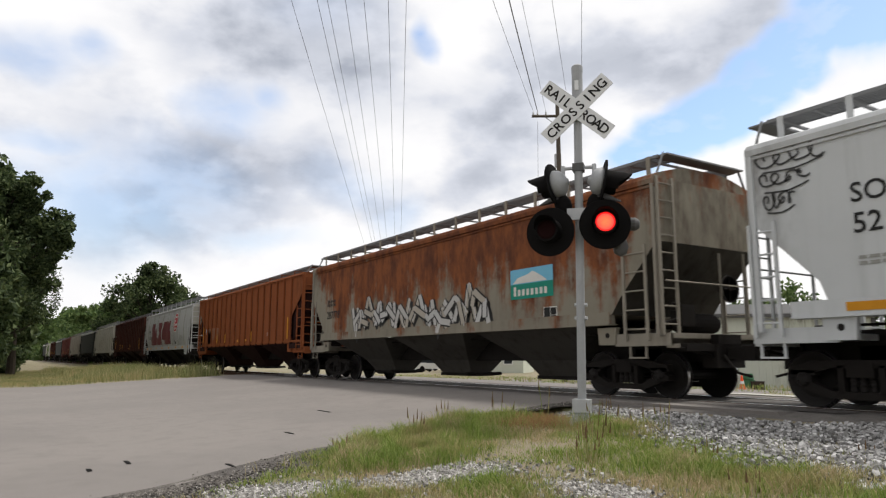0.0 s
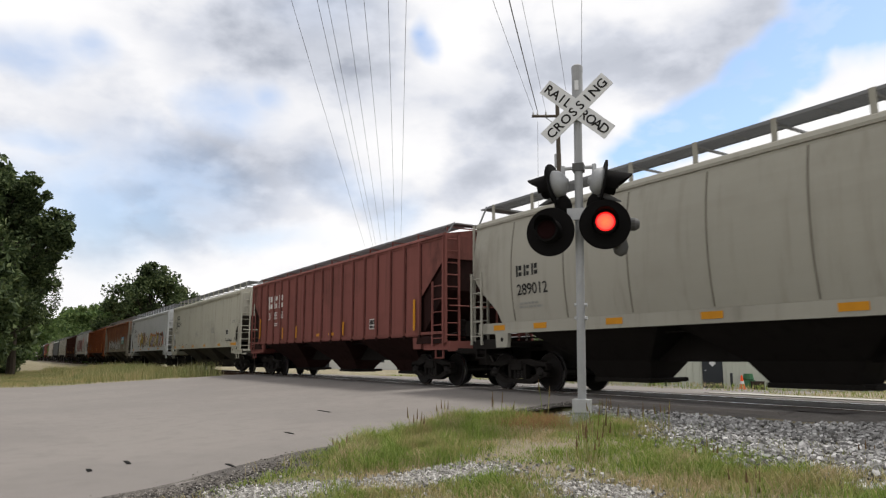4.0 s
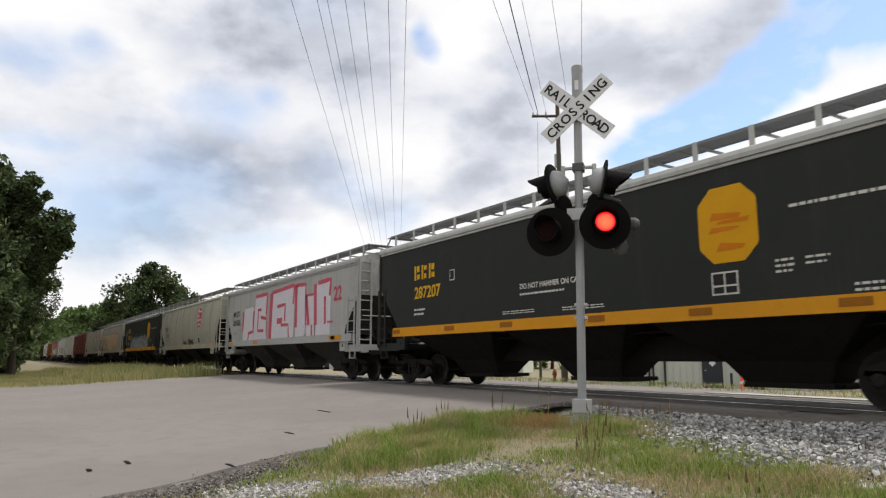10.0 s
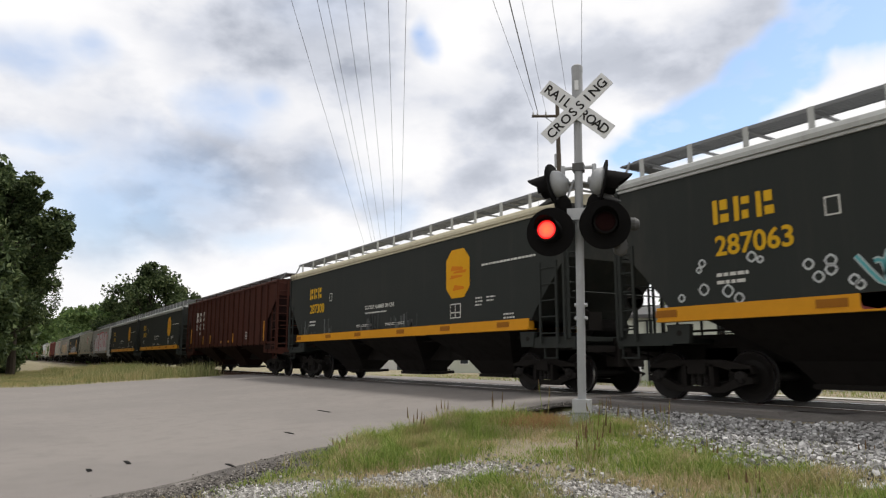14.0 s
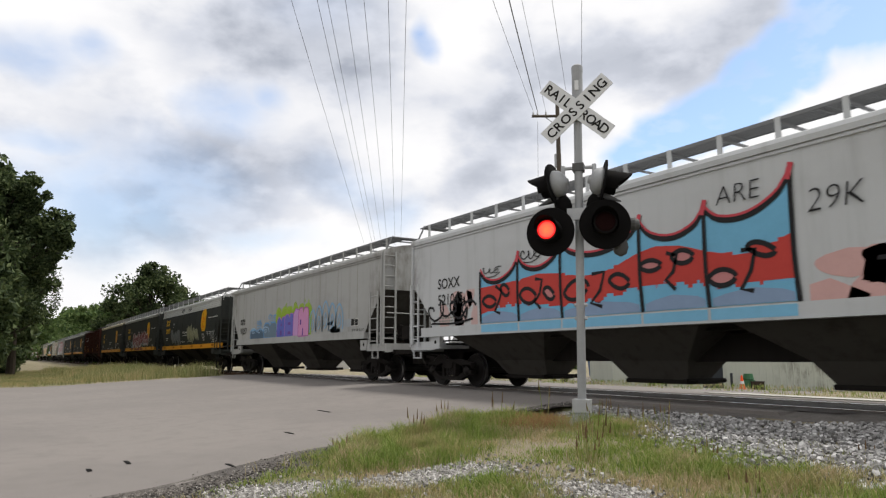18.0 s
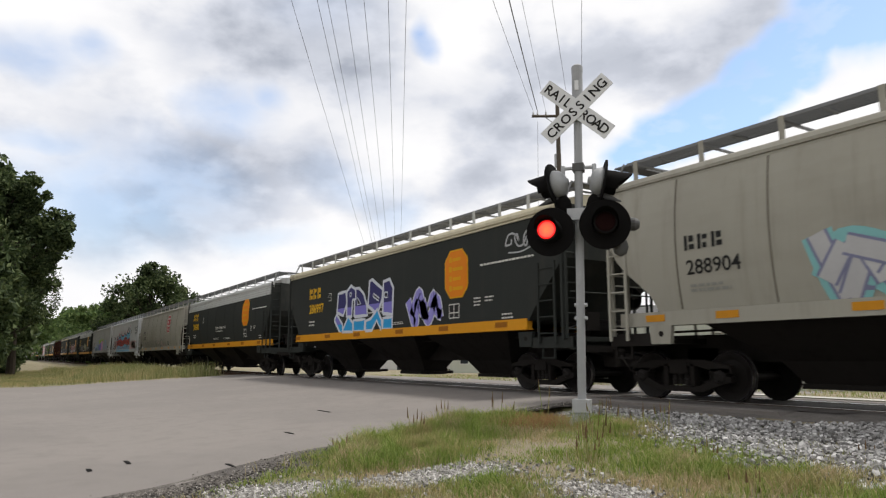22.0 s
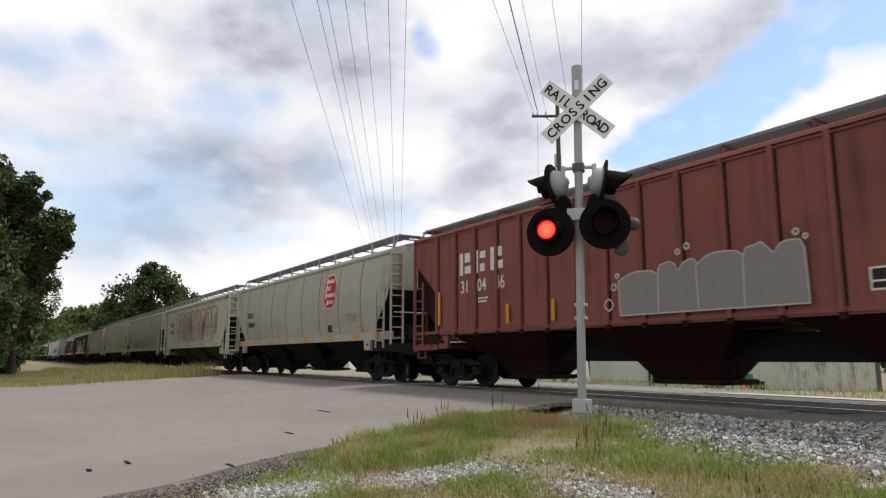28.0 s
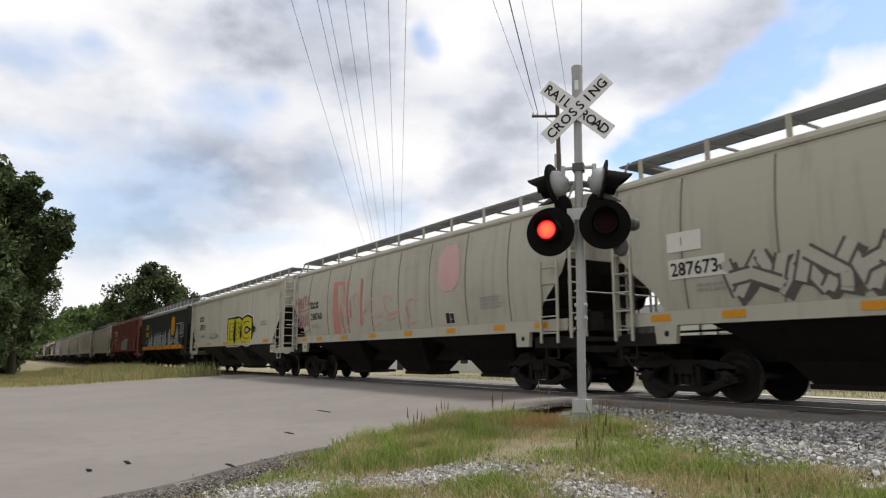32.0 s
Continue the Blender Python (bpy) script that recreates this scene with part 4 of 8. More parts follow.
for k, u, r in zip(PINS, (875, 903, 925, 978, 1029), (0.010, 0.024, 0.009, 0.009, 0.009)):
    a = POLE + across * k + Vector((0, 0, 15.95))
    near_pt = Vector((-14.9 + (u - 875) * 0.00883, -0.73 + (u - 875) * 0.01383, 11.07)) - Vector(EYE)
    near_pt = Vector(EYE) + near_pt * (27.6 / 20)
    way = (near_pt - a)
    wire_run("power_line", a, a + way * 2.6, 0.25, r, "dark overhead cable running from the utility pole", "overhead cables of the pole")
wire_run("service_wire", POLE - across * 1.2 + Vector((0, 0, 15.3)), POLE - across * 1.3 + Vector((0, 0, 8.5)), 0.0, 0.014, "slack service wire hanging from the pole", "overhead cables of the pole")
wire_run("service_wire", POLE + Vector((0, 0, 10.6)), POLE + Vector((-7.0, -2.5, 8.2)), 0.2, 0.014, "service wire running off the pole", "overhead cables of the pole")

# ---- beyond the railway ----


def frame_pose(a, b, z):
    """A pose at a whose x runs to b, for facades."""
    return pose(a[0], a[1], z, 0, 0, math.degrees(math.atan2(b[1] - a[1], b[0] - a[0])))


hall = thing("warehouse", "long low warehouse with pale green metal siding", "warehouse", frame_pose((-24.6, 13.6), (-16.9, 23.2), -0.8))
LENGTH = 12.4
s = Shape()
s.box(0, LENGTH, 0, 11, 0, 3.55)
part("wall", s, "siding", hall, "pale green metal siding")
s = Shape()
s.hexa([(-0.25, -0.3, 3.55), (LENGTH + 0.25, -0.3, 3.55), (LENGTH + 0.25, 11.3, 3.55), (-0.25, 11.3, 3.55)], [(-0.25, -0.3, 3.72), (LENGTH + 0.25, -0.3, 3.72), (LENGTH + 0.25, 5.5, 4.6), (-0.25, 5.5, 4.6)])
part("roof", s, "roof_dark", hall, "shallow dark metal roof")
rib = Shape()
rib.box(-0.02, 0.02, -0.022, 0.0, 0.05, 3.5)
rib_mesh = rib.mesh("siding_rib", mats_of("siding"))
for i in range(40):
    part("siding_rib", rib_mesh, None, hall, at=(0.15 + i * 0.31, 0, 0))
for x, w, h in ((4.28, 0.95, 2.15),):
    s = Shape()
    s.box(x, x + w, -0.06, -0.024, 0.02, h)
    door = part("door", s, "door_dark", hall, "dark grey steel door")
    s = Shape()
    s.hexa([(x + w / 2 - 0.17, -0.064, 1.35), (x + w / 2, -0.064, 1.18), (x + w / 2 + 0.17, -0.064, 1.35), (x + w / 2, -0.064, 1.52)], [(x + w / 2 - 0.17, -0.07, 1.35), (x + w / 2, -0.07, 1.18), (x + w / 2 + 0.17, -0.07, 1.35), (x + w / 2, -0.07, 1.52)])
    part("hazard_sign", s, "sign_white", door, "white diamond warning sign")
    s = Shape()
    s.rod((x + 0.12, -0.07, 1.0), (x + 0.12, -0.16, 1.0), 0.035, 8)
    part("door_handle", s, "galv", door)
for x in (1.75, 1.95, 2.5):
    s = Shape()
    s.rod((x, -0.09, 0.0), (x, -0.09, 3.4), 0.05, 8)
    part("downpipe", s, "door_dark", hall, "vertical pipe on the wall")
s = Shape()
s.box(LENGTH - 0.16, LENGTH + 0.03, -0.07, 0.2, 0, 3.5)
part("corner_post", s, "roof_dark", hall, "dark corner trim")

cone = thing("traffic_cone", "orange traffic cone standing by the warehouse", "traffic cone", (-19.95, 17.15, -0.72))
s = Shape()
s.box(-0.19, 0.19, -0.19, 0.19, 0, 0.04)
part("base", s, "cone", cone)
s = Shape()
s.turned([(0.15, 0.04), (0.03, 0.72), (0.0, 0.73)], (0, 0, 0), "z", 14)
part("body", s, "cone", cone)
s = Shape()
s.turned([(0.1045, 0.32), (0.0785, 0.46)], (0, 0, 0), "z", 14)
part("collar", s, "sign_white", cone, "white reflective collar")
s = Shape()
s.box(-0.04, 0.04, -0.04, 0.04, 0, 0.85).box(-0.18, 0.18, -0.12, 0.12, 0, 0.12)
single("bollard", s, "door_dark", "short dark steel bollard by the door", "bollard", (-20.2, 16.75, -0.75))
s = Shape()
s.box(-0.28, 0.28, -0.2, 0.2, 0, 0.42).box(-0.30, 0.30, -0.22, 0.22, 0.42, 0.46)
single("crate", s, "timber", "small brown wooden crate on the grass", "crate", pose(-19.7, 17.9, -0.74, 0, 0, 50))
s = Shape()
s.box(0, 0.5, 0, 0.4, 0, 0.5).turned([(0.22, 0.0), (0.25, 0.05), (0.2, 0.3)], (0.25, 0.2, 0.5), "z", 12)
single("utility_box", s, plain("green utility paint", (0.05, 0.14, 0.07), 0.5), "small green utility box on the lawn", "utility box", pose(-20.0, 17.4, -0.73, 0, 0, 50))

bin_ = thing("dumpster", "blue steel dumpster with a black lid", "dumpster", pose(-40.2, 28.6, -0.78, 0, 0, 57))
s = Shape()
s.hexa([(-0.85, -0.6, 0.12), (0.85, -0.6, 0.12), (0.85, 0.6, 0.12), (-0.85, 0.6, 0.12)], [(-0.95, -0.75, 1.2), (0.95, -0.75, 1.2), (0.95, 0.65, 1.45), (-0.95, 0.65, 1.45)])
part("body", s, "blue", bin_)
s = Shape()
s.hexa([(-0.98, -0.8, 1.2), (0.98, -0.8, 1.2), (0.98, 0.7, 1.46), (-0.98, 0.7, 1.46)], [(-0.98, -0.8, 1.25), (0.98, -0.8, 1.25), (0.98, 0.7, 1.51), (-0.98, 0.7, 1.51)])
part("lid", s, "signal_black", bin_, "black plastic lid")

for x, y, h, r in ((-35.3, 18.1, 4.2, 0.09), (-31.2, 16.6, 2.6, 0.06)):
    s = Shape()
    s.rod((0, 0, -0.2), (0, 0, h), r, 10)
    single("post", s, "pole_wood", "plain upright wooden post beyond the track", "post", (x, y, -0.65))
hyd = thing("fire_hydrant", "weathered brown-red fire hydrant on the verge", "fire hydrant", (-34.6, 18.7, -0.68))
s = Shape()
s.turned([(0.16, 0.0), (0.16, 0.05), (0.10, 0.06), (0.10, 0.5), (0.14, 0.52), (0.13, 0.6), (0.06, 0.72), (0.02, 0.76)], (0, 0, 0), "z", 14)
part("barrel", s, "orange", hyd)
for k in (-1, 1):
    s = Shape()
    s.rod((0, 0, 0.42), (0.2 * k, 0, 0.42), 0.06, 8)
    part("nozzle", s, "orange", hyd)


def parked_car(x, y, z, turn, label, colour, van=False):
    c = thing("pickup_truck" if van else "car", label, "pickup truck" if van else "car", pose(x, y, z, 0, 0, turn))
    s = Shape()
    s.prism([(-2.3, 0.35), (2.25, 0.35), (2.35, 0.55), (2.3, 0.85), (1.1, 0.98), (-2.25, 0.98), (-2.35, 0.7)], -0.88, 0.88)
    part("body", s, colour, c)
    s = Shape()
    s.prism([(-0.9 if van else -1.7, 0.98), (1.05, 0.98), (0.45, 1.5), (-0.7 if van else -1.2, 1.52)], -0.8, 0.8)
    part("cabin", s, "glass", c, "dark glazed cabin")
    s = Shape()
    s.prism([(-0.74 if van else -1.25, 1.52), (0.48, 1.5), (0.4, 1.57), (-0.66 if van else -1.1, 1.58)], -0.76, 0.76)
    part("roof", s, colour, c)
    for px in (-1.45, 1.45):
        for py in (-0.8, 0.8):
            s = Shape()
            s.turned([(0.18, -0.11), (0.33, -0.1), (0.34, 0.1), (0.18, 0.11)], (0, 0, 0), "y", 16)
            w = part("wheel", s, "signal_black", c, at=(px, py, 0.34))


parked_car(-67.5, 30.2, -0.76, 30, "white parked pickup truck across the railway", "wall_white", True)
parked_car(-75.0, 34.0, -0.76, 15, "silver parked car across the railway", "galv")


def house(x, y, turn, w, d, h, wall, label):
    t = thing("house", label, "house", pose(x, y, -0.78, 0, 0, turn))
    s = Shape()
    s.box(-w / 2, w / 2, -d / 2, d / 2, 0, h)
    part("wall", s, wall, t)
    s = Shape()
    s.hexa([(-w / 2 - 0.3, -d / 2 - 0.3, h), (w / 2 + 0.3, -d / 2 - 0.3, h), (w / 2 + 0.3, d / 2 + 0.3, h), (-w / 2 - 0.3, d / 2 + 0.3, h)], [(-w / 2 - 0.3, -0.05, h + 1.7), (w / 2 + 0.3, -0.05, h + 1.7), (w / 2 + 0.3, 0.05, h + 1.7), (-w / 2 - 0.3, 0.05, h + 1.7)])
    part("roof", s, "roof_dark", t, "dark pitched roof")
    for k in (-0.3, 0.3):
        s = Shape()
        s.box(w * k - 0.5, w * k + 0.5, -d / 2 - 0.05, -d / 2, 0.9, 2.1)
        win = part("window", s, "wall_white", t)
        s = Shape()
        s.box(w * k - 0.42, w * k + 0.42, -d / 2 - 0.06, -d / 2 - 0.051, 0.98, 2.02)
        part("pane", s, "glass", win)
    s = Shape()
    s.box(-0.45, 0.45, -d / 2 - 0.04, -d / 2, 0, 2.05)
    part("door", s, "door_dark", t)


house(-84, 36, 40, 9, 7, 2.7, "wall_white", "small white house with a dark roof")
house(-62, 34, 40, 8, 6, 2.5, "siding", "low pale grey shed house with windows")
house(-98, 32, 30, 8, 7, 2.7, "wall_white", "small white house with a dark roof")

# ---- the crossing signal ----

BASE = Vector((-7.65, -4.70, -0.17))
FACE = math.degrees(math.atan2(-0.78, 0.62)) + 90      # the boards face the road and the camera
mast = thing("crossing_signal", "grey railroad crossing signal with white crossbuck and red flashing lamps", "crossing signal", pose(*BASE, -0.75, 0.50, 0) @ pose(0, 0, 0, 0, 0, FACE))
# local axes: x to the right as seen from the road, -y towards the viewer
s = Shape()
s.box(-0.17, 0.17, -0.17, 0.17, -0.2, 0.05)
part("footing", s, "concrete", mast, "small concrete footing")
s = Shape()
s.box(-0.15, 0.15, -0.15, 0.15, 0.05, 0.09).hexa([(-0.10, -0.10, 0.09), (0.10, -0.10, 0.09), (0.10, 0.10, 0.09), (-0.10, 0.10, 0.09)], [(-0.085, -0.085, 0.17), (0.085, -0.085, 0.17), (0.085, 0.085, 0.17), (-0.085, 0.085, 0.17)])
s.box(-0.13, 0.13, -0.12, 0.12, 0.17, 0.36)
part("junction_base", s, "galv", mast, "cast grey junction base")
for a in (-0.115, 0.115):
    for b in (-0.115, 0.115):
        s = Shape()
        s.rod((a, b, 0.08), (a, b, 0.14), 0.018, 6)
        part("anchor_bolt", s, "galv", mast)
s = Shape()
s.rod((0, 0, 0.36), (0, 0, 4.7), 0.064, 18)
part("pole", s, "mast", mast, smooth=False)
s = Shape()
s.turned([(0.085, 4.62), (0.085, 5.42), (0.09, 5.46), (0.088, 5.54), (0.05, 5.57)], (0, 0, 0), "z", 18)
part("pole_top", s, "mast", mast, "wider pole top with a cap")
s = Shape()
s.box(-0.03, 0.03, -0.092, -0.08, 5.12, 5.28)
part("sticker", s, "sign_white", mast, "small white sticker")
for zz in (1.55, 1.75):
    s = Shape()
    s.rod((-0.09, 0, zz), (0.10, 0, zz), 0.03, 6)
    part("clamp", s, "galv", mast)
for turn, y, words, up in ((-40.5, -0.105, "RAIL  ROAD", 0), (43.0, -0.125, "CROSSING", 1)):
    s = Shape()
    L2, W2 = 0.655, 0.128
    s.box(-L2, L2, -0.006, 0.006, -W2, W2)
    board = part("crossbuck_board", s, "sign_white", mast, "white aluminium crossbuck board", pose(0.0, y, 4.80, 0, -turn, 0))
    lt = Shape()
    if up:
        # letters spread along the board
        for i, ch in enumerate(words):
            v, f = text_shape(ch, 0.145, 0.004)
            w = max(p[0] for p in v) + min(p[0] for p in v)
            lt.grid(f, [(-0.53 + i * 0.1515 + p[0] - w / 2, -0.0105, p[1] - 0.0725) for p in v])
    else:
        for i, ch in enumerate("RAIL"):
            v, f = text_shape(ch, 0.145, 0.004)
            w = max(p[0] for p in v) + min(p[0] for p in v)
            lt.grid(f, [(-0.55 + i * 0.128 + p[0] - w / 2, -0.0105, p[1] - 0.0725) for p in v])
        for i, ch in enumerate("ROAD"):
            v, f = text_shape(ch, 0.145, 0.004)
            w = max(p[0] for p in v) + min(p[0] for p in v)
            lt.grid(f, [(0.165 + i * 0.128 + p[0] - w / 2, -0.0105, p[1] - 0.0725) for p in v])
    part("lettering", lt, "mark_black", board, "black capital letters")
s = Shape()
s.box(-0.05, 0.05, -0.095, -0.06, 4.68, 4.92)
part("bracket", s, "galv", mast)


def signal_head(name, x, z, y, turn, lit, wide=0.38, nod=0):
    """A lamp head: housing, round background, visor and a turning lamp disc behind the lens ring."""
    m = pose(x, y, z, 0, 0, turn) @ pose(0, 0, 0, nod, 0, 0)
    s = Shape()
    s.turned([(wide - 0.005, -0.012), (wide, 0.0), (wide - 0.005, 0.012)], (0, 0, 0), "y", 32)
    back = part("background", s, "signal_black", mast, "round black background disc", m)
    s = Shape()
    s.turned([(0.21, 0.012), (0.225, 0.04), (0.20, 0.12), (0.13, 0.18), (0.06, 0.195), (0.05, 0.23), (0.0, 0.235)], (0, 0, 0), "y", 24)
    part("housing", s, "mast", back, "silver domed lamp housing", smooth=True)
    s = Shape()
    ring = []
    for i in range(25):
        a = radians(-35 + i * 250 / 24)
        reach = (0.12 if lit else 0.22) + (0.26 if lit else 0.20) * max(0.0, math.sin(a)) ** 0.7
        ring.append((a, reach))
    for (a, p), (b, q) in zip(ring, ring[1:]):
        r = 0.185
        s.face([(r * math.cos(a), -0.012, r * math.sin(a)), (r * math.cos(a), -p, r * math.sin(a)), (r * math.cos(b), -q, r * math.sin(b)), (r * math.cos(b), -0.012, r * math.sin(b))])
        r = 0.195
        s.face([(r * math.cos(b), -0.012, r * math.sin(b)), (r * math.cos(b), -q, r * math.sin(b)), (r * math.cos(a), -p, r * math.sin(a)), (r * math.cos(a), -0.012, r * math.sin(a))])
    part("visor", s, "signal_black", back, "black hood over the lens")
    s = Shape()
    s.turned([(0.1605, -0.012), (0.1605, -0.196), (0.172, -0.196), (0.172, -0.012)], (0, 0, 0), "y", 28, 0, False)
    part("lens_ring", s, "signal_black", back, "black ring round the lens")
    if not lit:
        s = Shape()
        s.turned([(0.15, -0.02), (0.1, -0.035), (0.0, -0.04)], (0, 0, 0), "y", 24)
        part("lens", s, "lens_dark", back, "unlit dark red lens")
        return None
    s = Shape()
    s.turned([(0.155, 0.0), (0.158, 0.003), (0.12, 0.018), (0.0, 0.026)], (0, 0, 0), "y", 28, 1)
    s.turned([(0.0, -0.026), (0.12, -0.018), (0.158, -0.003), (0.155, 0.0)], (0, 0, 0), "y", 28, 0)
    rim = Shape()
    rim.turned([(0.146, -0.214), (0.172, -0.214), (0.172, -0.208), (0.146, -0.208), (0.146, -0.214)], (0, 0, 0), "y", 28, 0, False)
    part("bezel", rim, "signal_black", back, "black rim in front of the lens")
    return part("lamp_disc", s, ["lens_lit", "lens_dark"], back, "turning lamp disc with a bright red face", (0, -0.185, 0))


LAMP_LEFT = signal_head("left", -0.42, 2.86, -0.16, -6, True)
LAMP_RIGHT = signal_head("right", 0.40, 2.94, -0.16, 8, True)
signal_head("rear", -0.37, 3.62, -0.03, -104, False, 0.345, 9)
signal_head("rear", 0.37, 3.62, -0.03, 104, False, 0.345, 9)
s = Shape()
s.turned([(0.10, 0.0), (0.10, 0.10), (0.06, 0.16), (0.02, 0.17)], (0, 0, 0), "x", 14)
part("rear_housing", s, "visor_grey", mast, "dull grey hood of the rear lamp", (0.72, 0.10, 2.97))
s = Shape()
s.rod((0.25, 0.12, 3.05), (0.74, 0.12, 2.97), 0.03, 8)
part("rear_arm", s, "galv", mast)
# smaller hoods hanging below the side-facing heads, and one under the right lamp
for k in (-1, 1):
    s = Shape()
    s.turned([(0.02, 0.17), (0.08, 0.15), (0.13, 0.05), (0.135, -0.05), (0.09, -0.17), (0.03, -0.21)], (0, 0, 0), "z", 16)
    s.moved(pose(0, 0, 0, 0, 14 * k, 0))
    low = part("lower_head", s, "signal_black", mast, "dark lamp head below the upper one", (0.25 * k, 0.02, 3.31), smooth=True)
    s = Shape()
    for i in range(12):
        a, b = (math.pi * (j / 12) for j in (i, i + 1))
        tip = (0.40 * k, 0.0, -0.01)
        ring = [(0.04 * k, 0.13 * math.cos(q), 0.13 * math.sin(q) + 0.02) for q in (a, b)]
        s.face([ring[0], ring[1], tip]), s.face([(p[0], p[1] * 0.94, p[2] - 0.01) for p in (tip, ring[1], ring[0])])
    part("hood", s, "visor_grey", low, "pointed grey hood", pose(0, 0, 0.07, 0, 8 * k, 0))
s = Shape()
s.turned([(0.02, 0.14), (0.09, 0.11), (0.12, 0.0), (0.09, -0.10), (0.02, -0.14)], (0, 0, 0), "z", 14)
part("rear_hood", s, "visor_grey", mast, "dull grey hood of the rear lamp", (0.60, 0.06, 2.62), smooth=True)
for z, w in ((3.14, 0.30), (3.88, 0.24)):
    s = Shape()
    if z < 3.5:
        s.box(-0.17, 0.17, -0.11, -0.09, z - 0.10, z + 0.08).box(-0.09, 0.09, -0.09, 0.09, z - 0.06, z + 0.06)
    else:
        s.box(-0.085, 0.085, -0.085, 0.085, z - 0.06, z + 0.06)
    arm = part("cross_arm", s, "galv" if z < 3.5 else "visor_grey", mast, "grey clamp with side arms")
    for k in (-1, 1):
        s = Shape()
        s.rod((0.1 * k, 0, z), (w * k, 0, z), 0.028, 10)
        part("arm_tube", s, "galv", arm)
        s = Shape()
        s.rod((w * k, 0, z + 0.04), (w * k, -0.02, z - 0.16), 0.035, 10)
        part("drop_bracket", s, "galv", arm)

# ---- the train: covered hopper cars ----
# Heights above the rail tops
EAVE, BREAK, FLOOR, SILL = 4.27, 2.98, 1.66, 1.42
BODY = {"short": 16.60, "flat": 17.25, "curve": 16.70, "rib": 17.60}
CUT = {"flat": ((3.02, 0.0), (1.95, 1.00), (1.66, 1.22), (1.42, 1.22)),
       "short": ((2.98, 0.0), (1.95, 1.02), (1.66, 1.12), (1.42, 1.12)),
       "curve": ((2.98, 0.0), (2.72, 0.12), (2.45, 0.36), (2.2, 0.66), (1.95, 0.92), (1.66, 1.05), (1.42, 1.05)),
       "rib": ((3.60, 0.0), (2.49, 1.36), (1.42, 1.40))}


def half_width(kind, z):
    if kind == "curve":
        k = (z - 2.85) / 1.42
        return 1.62 - 0.165 * k * k
    return 1.585


def cut_in(kind, z):
    c = CUT[kind]
    if z >= c[0][0]:
        return 0.0
    zs, xs = [p[0] for p in c][::-1], [p[1] for p in c][::-1]
    return float(np.interp(z, zs, xs))


# truck centres in from the left and the right body corner, and the ends of the side sill
TRUCKS = {"short": (1.25, 1.35), "flat": (1.35, 1.40), "curve": (1.10, 1.62), "rib": (1.54, 1.54)}
SILL_ENDS = {"short": (0.55, 0.55), "flat": (0.92, 1.27), "curve": (0.1, 0.1), "rib": (0.1, 0.1)}
MESHES = {}


def cached(key, make, mats, smooth=False):
    if key not in MESHES:
        MESHES[key] = make().mesh(key[0], mats_of(mats), smooth)
    return MESHES[key]


def body_shape(kind):
    s = Shape()
    h = BODY[kind] / 2
    low = FLOOR if kind != "rib" else SILL
    top = CUT[kind][0][0]
    zs = sorted(set([low, top, EAVE] + [z for z, _ in CUT[kind] if z > low] + (list(np.linspace(low, EAVE, 12)) if kind == "curve" else [])))
    for za, zb in zip(zs, zs[1:]):
        xa, xb = h - cut_in(kind, za), h - cut_in(kind, zb)
        ya, yb = half_width(kind, za), half_width(kind, zb)
        s.face([(-xa, -ya, za), (xa, -ya, za), (xb, -yb, zb), (-xb, -yb, zb)])
        s.face([(xa, ya, za), (-xa, ya, za), (-xb, yb, zb), (xb, yb, zb)])
        if za >= top - 1e-6:
            s.face([(xa, -ya, za), (xa, ya, za), (xb, yb, zb), (xb, -yb, zb)])
            s.face([(-xa, ya, za), (-xa, -ya, za), (-xb, -yb, zb), (-xb, yb, zb)])
    x, y = h - cut_in(kind, low), half_width(kind, low)
    s.face([(-x, y, low), (x, y, low), (x, -y, low), (-x, -y, low)])
    return s


def slope_shape(kind, end):
    """The sloping end sheet below the end wall, set a little inside the side sheets."""
    s = Shape()
    h = BODY[kind] / 2
    zs = sorted(set([FLOOR] + [z for z, _ in CUT[kind] if z > FLOOR]))
    for za, zb in zip(zs, zs[1:]):
        xa, xb = end * (h - cut_in(kind, za)), end * (h - cut_in(kind, zb))
        ya, yb = half_width(kind, za) - 0.003, half_width(kind, zb) - 0.003
        s.face([(xa, -ya * end, za), (xa, ya * end, za), (xb, yb * end, zb), (xb, -yb * end, zb)])
    return s


def roof_shape(kind):
    s = Shape()
    h = BODY[kind] / 2
    w = half_width(kind, EAVE)
    prof = [(-w, EAVE), (-w + 0.10, EAVE + 0.10), (-0.9, EAVE + 0.26), (-0.45, EAVE + 0.32), (0.45, EAVE + 0.32), (0.9, EAVE + 0.26), (w - 0.10, EAVE + 0.10), (w, EAVE)]
    if kind == "rib":
        prof = [(-w, EAVE), (-w + 0.06, EAVE + 0.05), (-0.45, EAVE + 0.24), (0.45, EAVE + 0.24), (w - 0.06, EAVE + 0.05), (w, EAVE)]
    s.hexa([(-h, y, z) for y, z in prof], [(h, y, z) for y, z in prof])
    return s


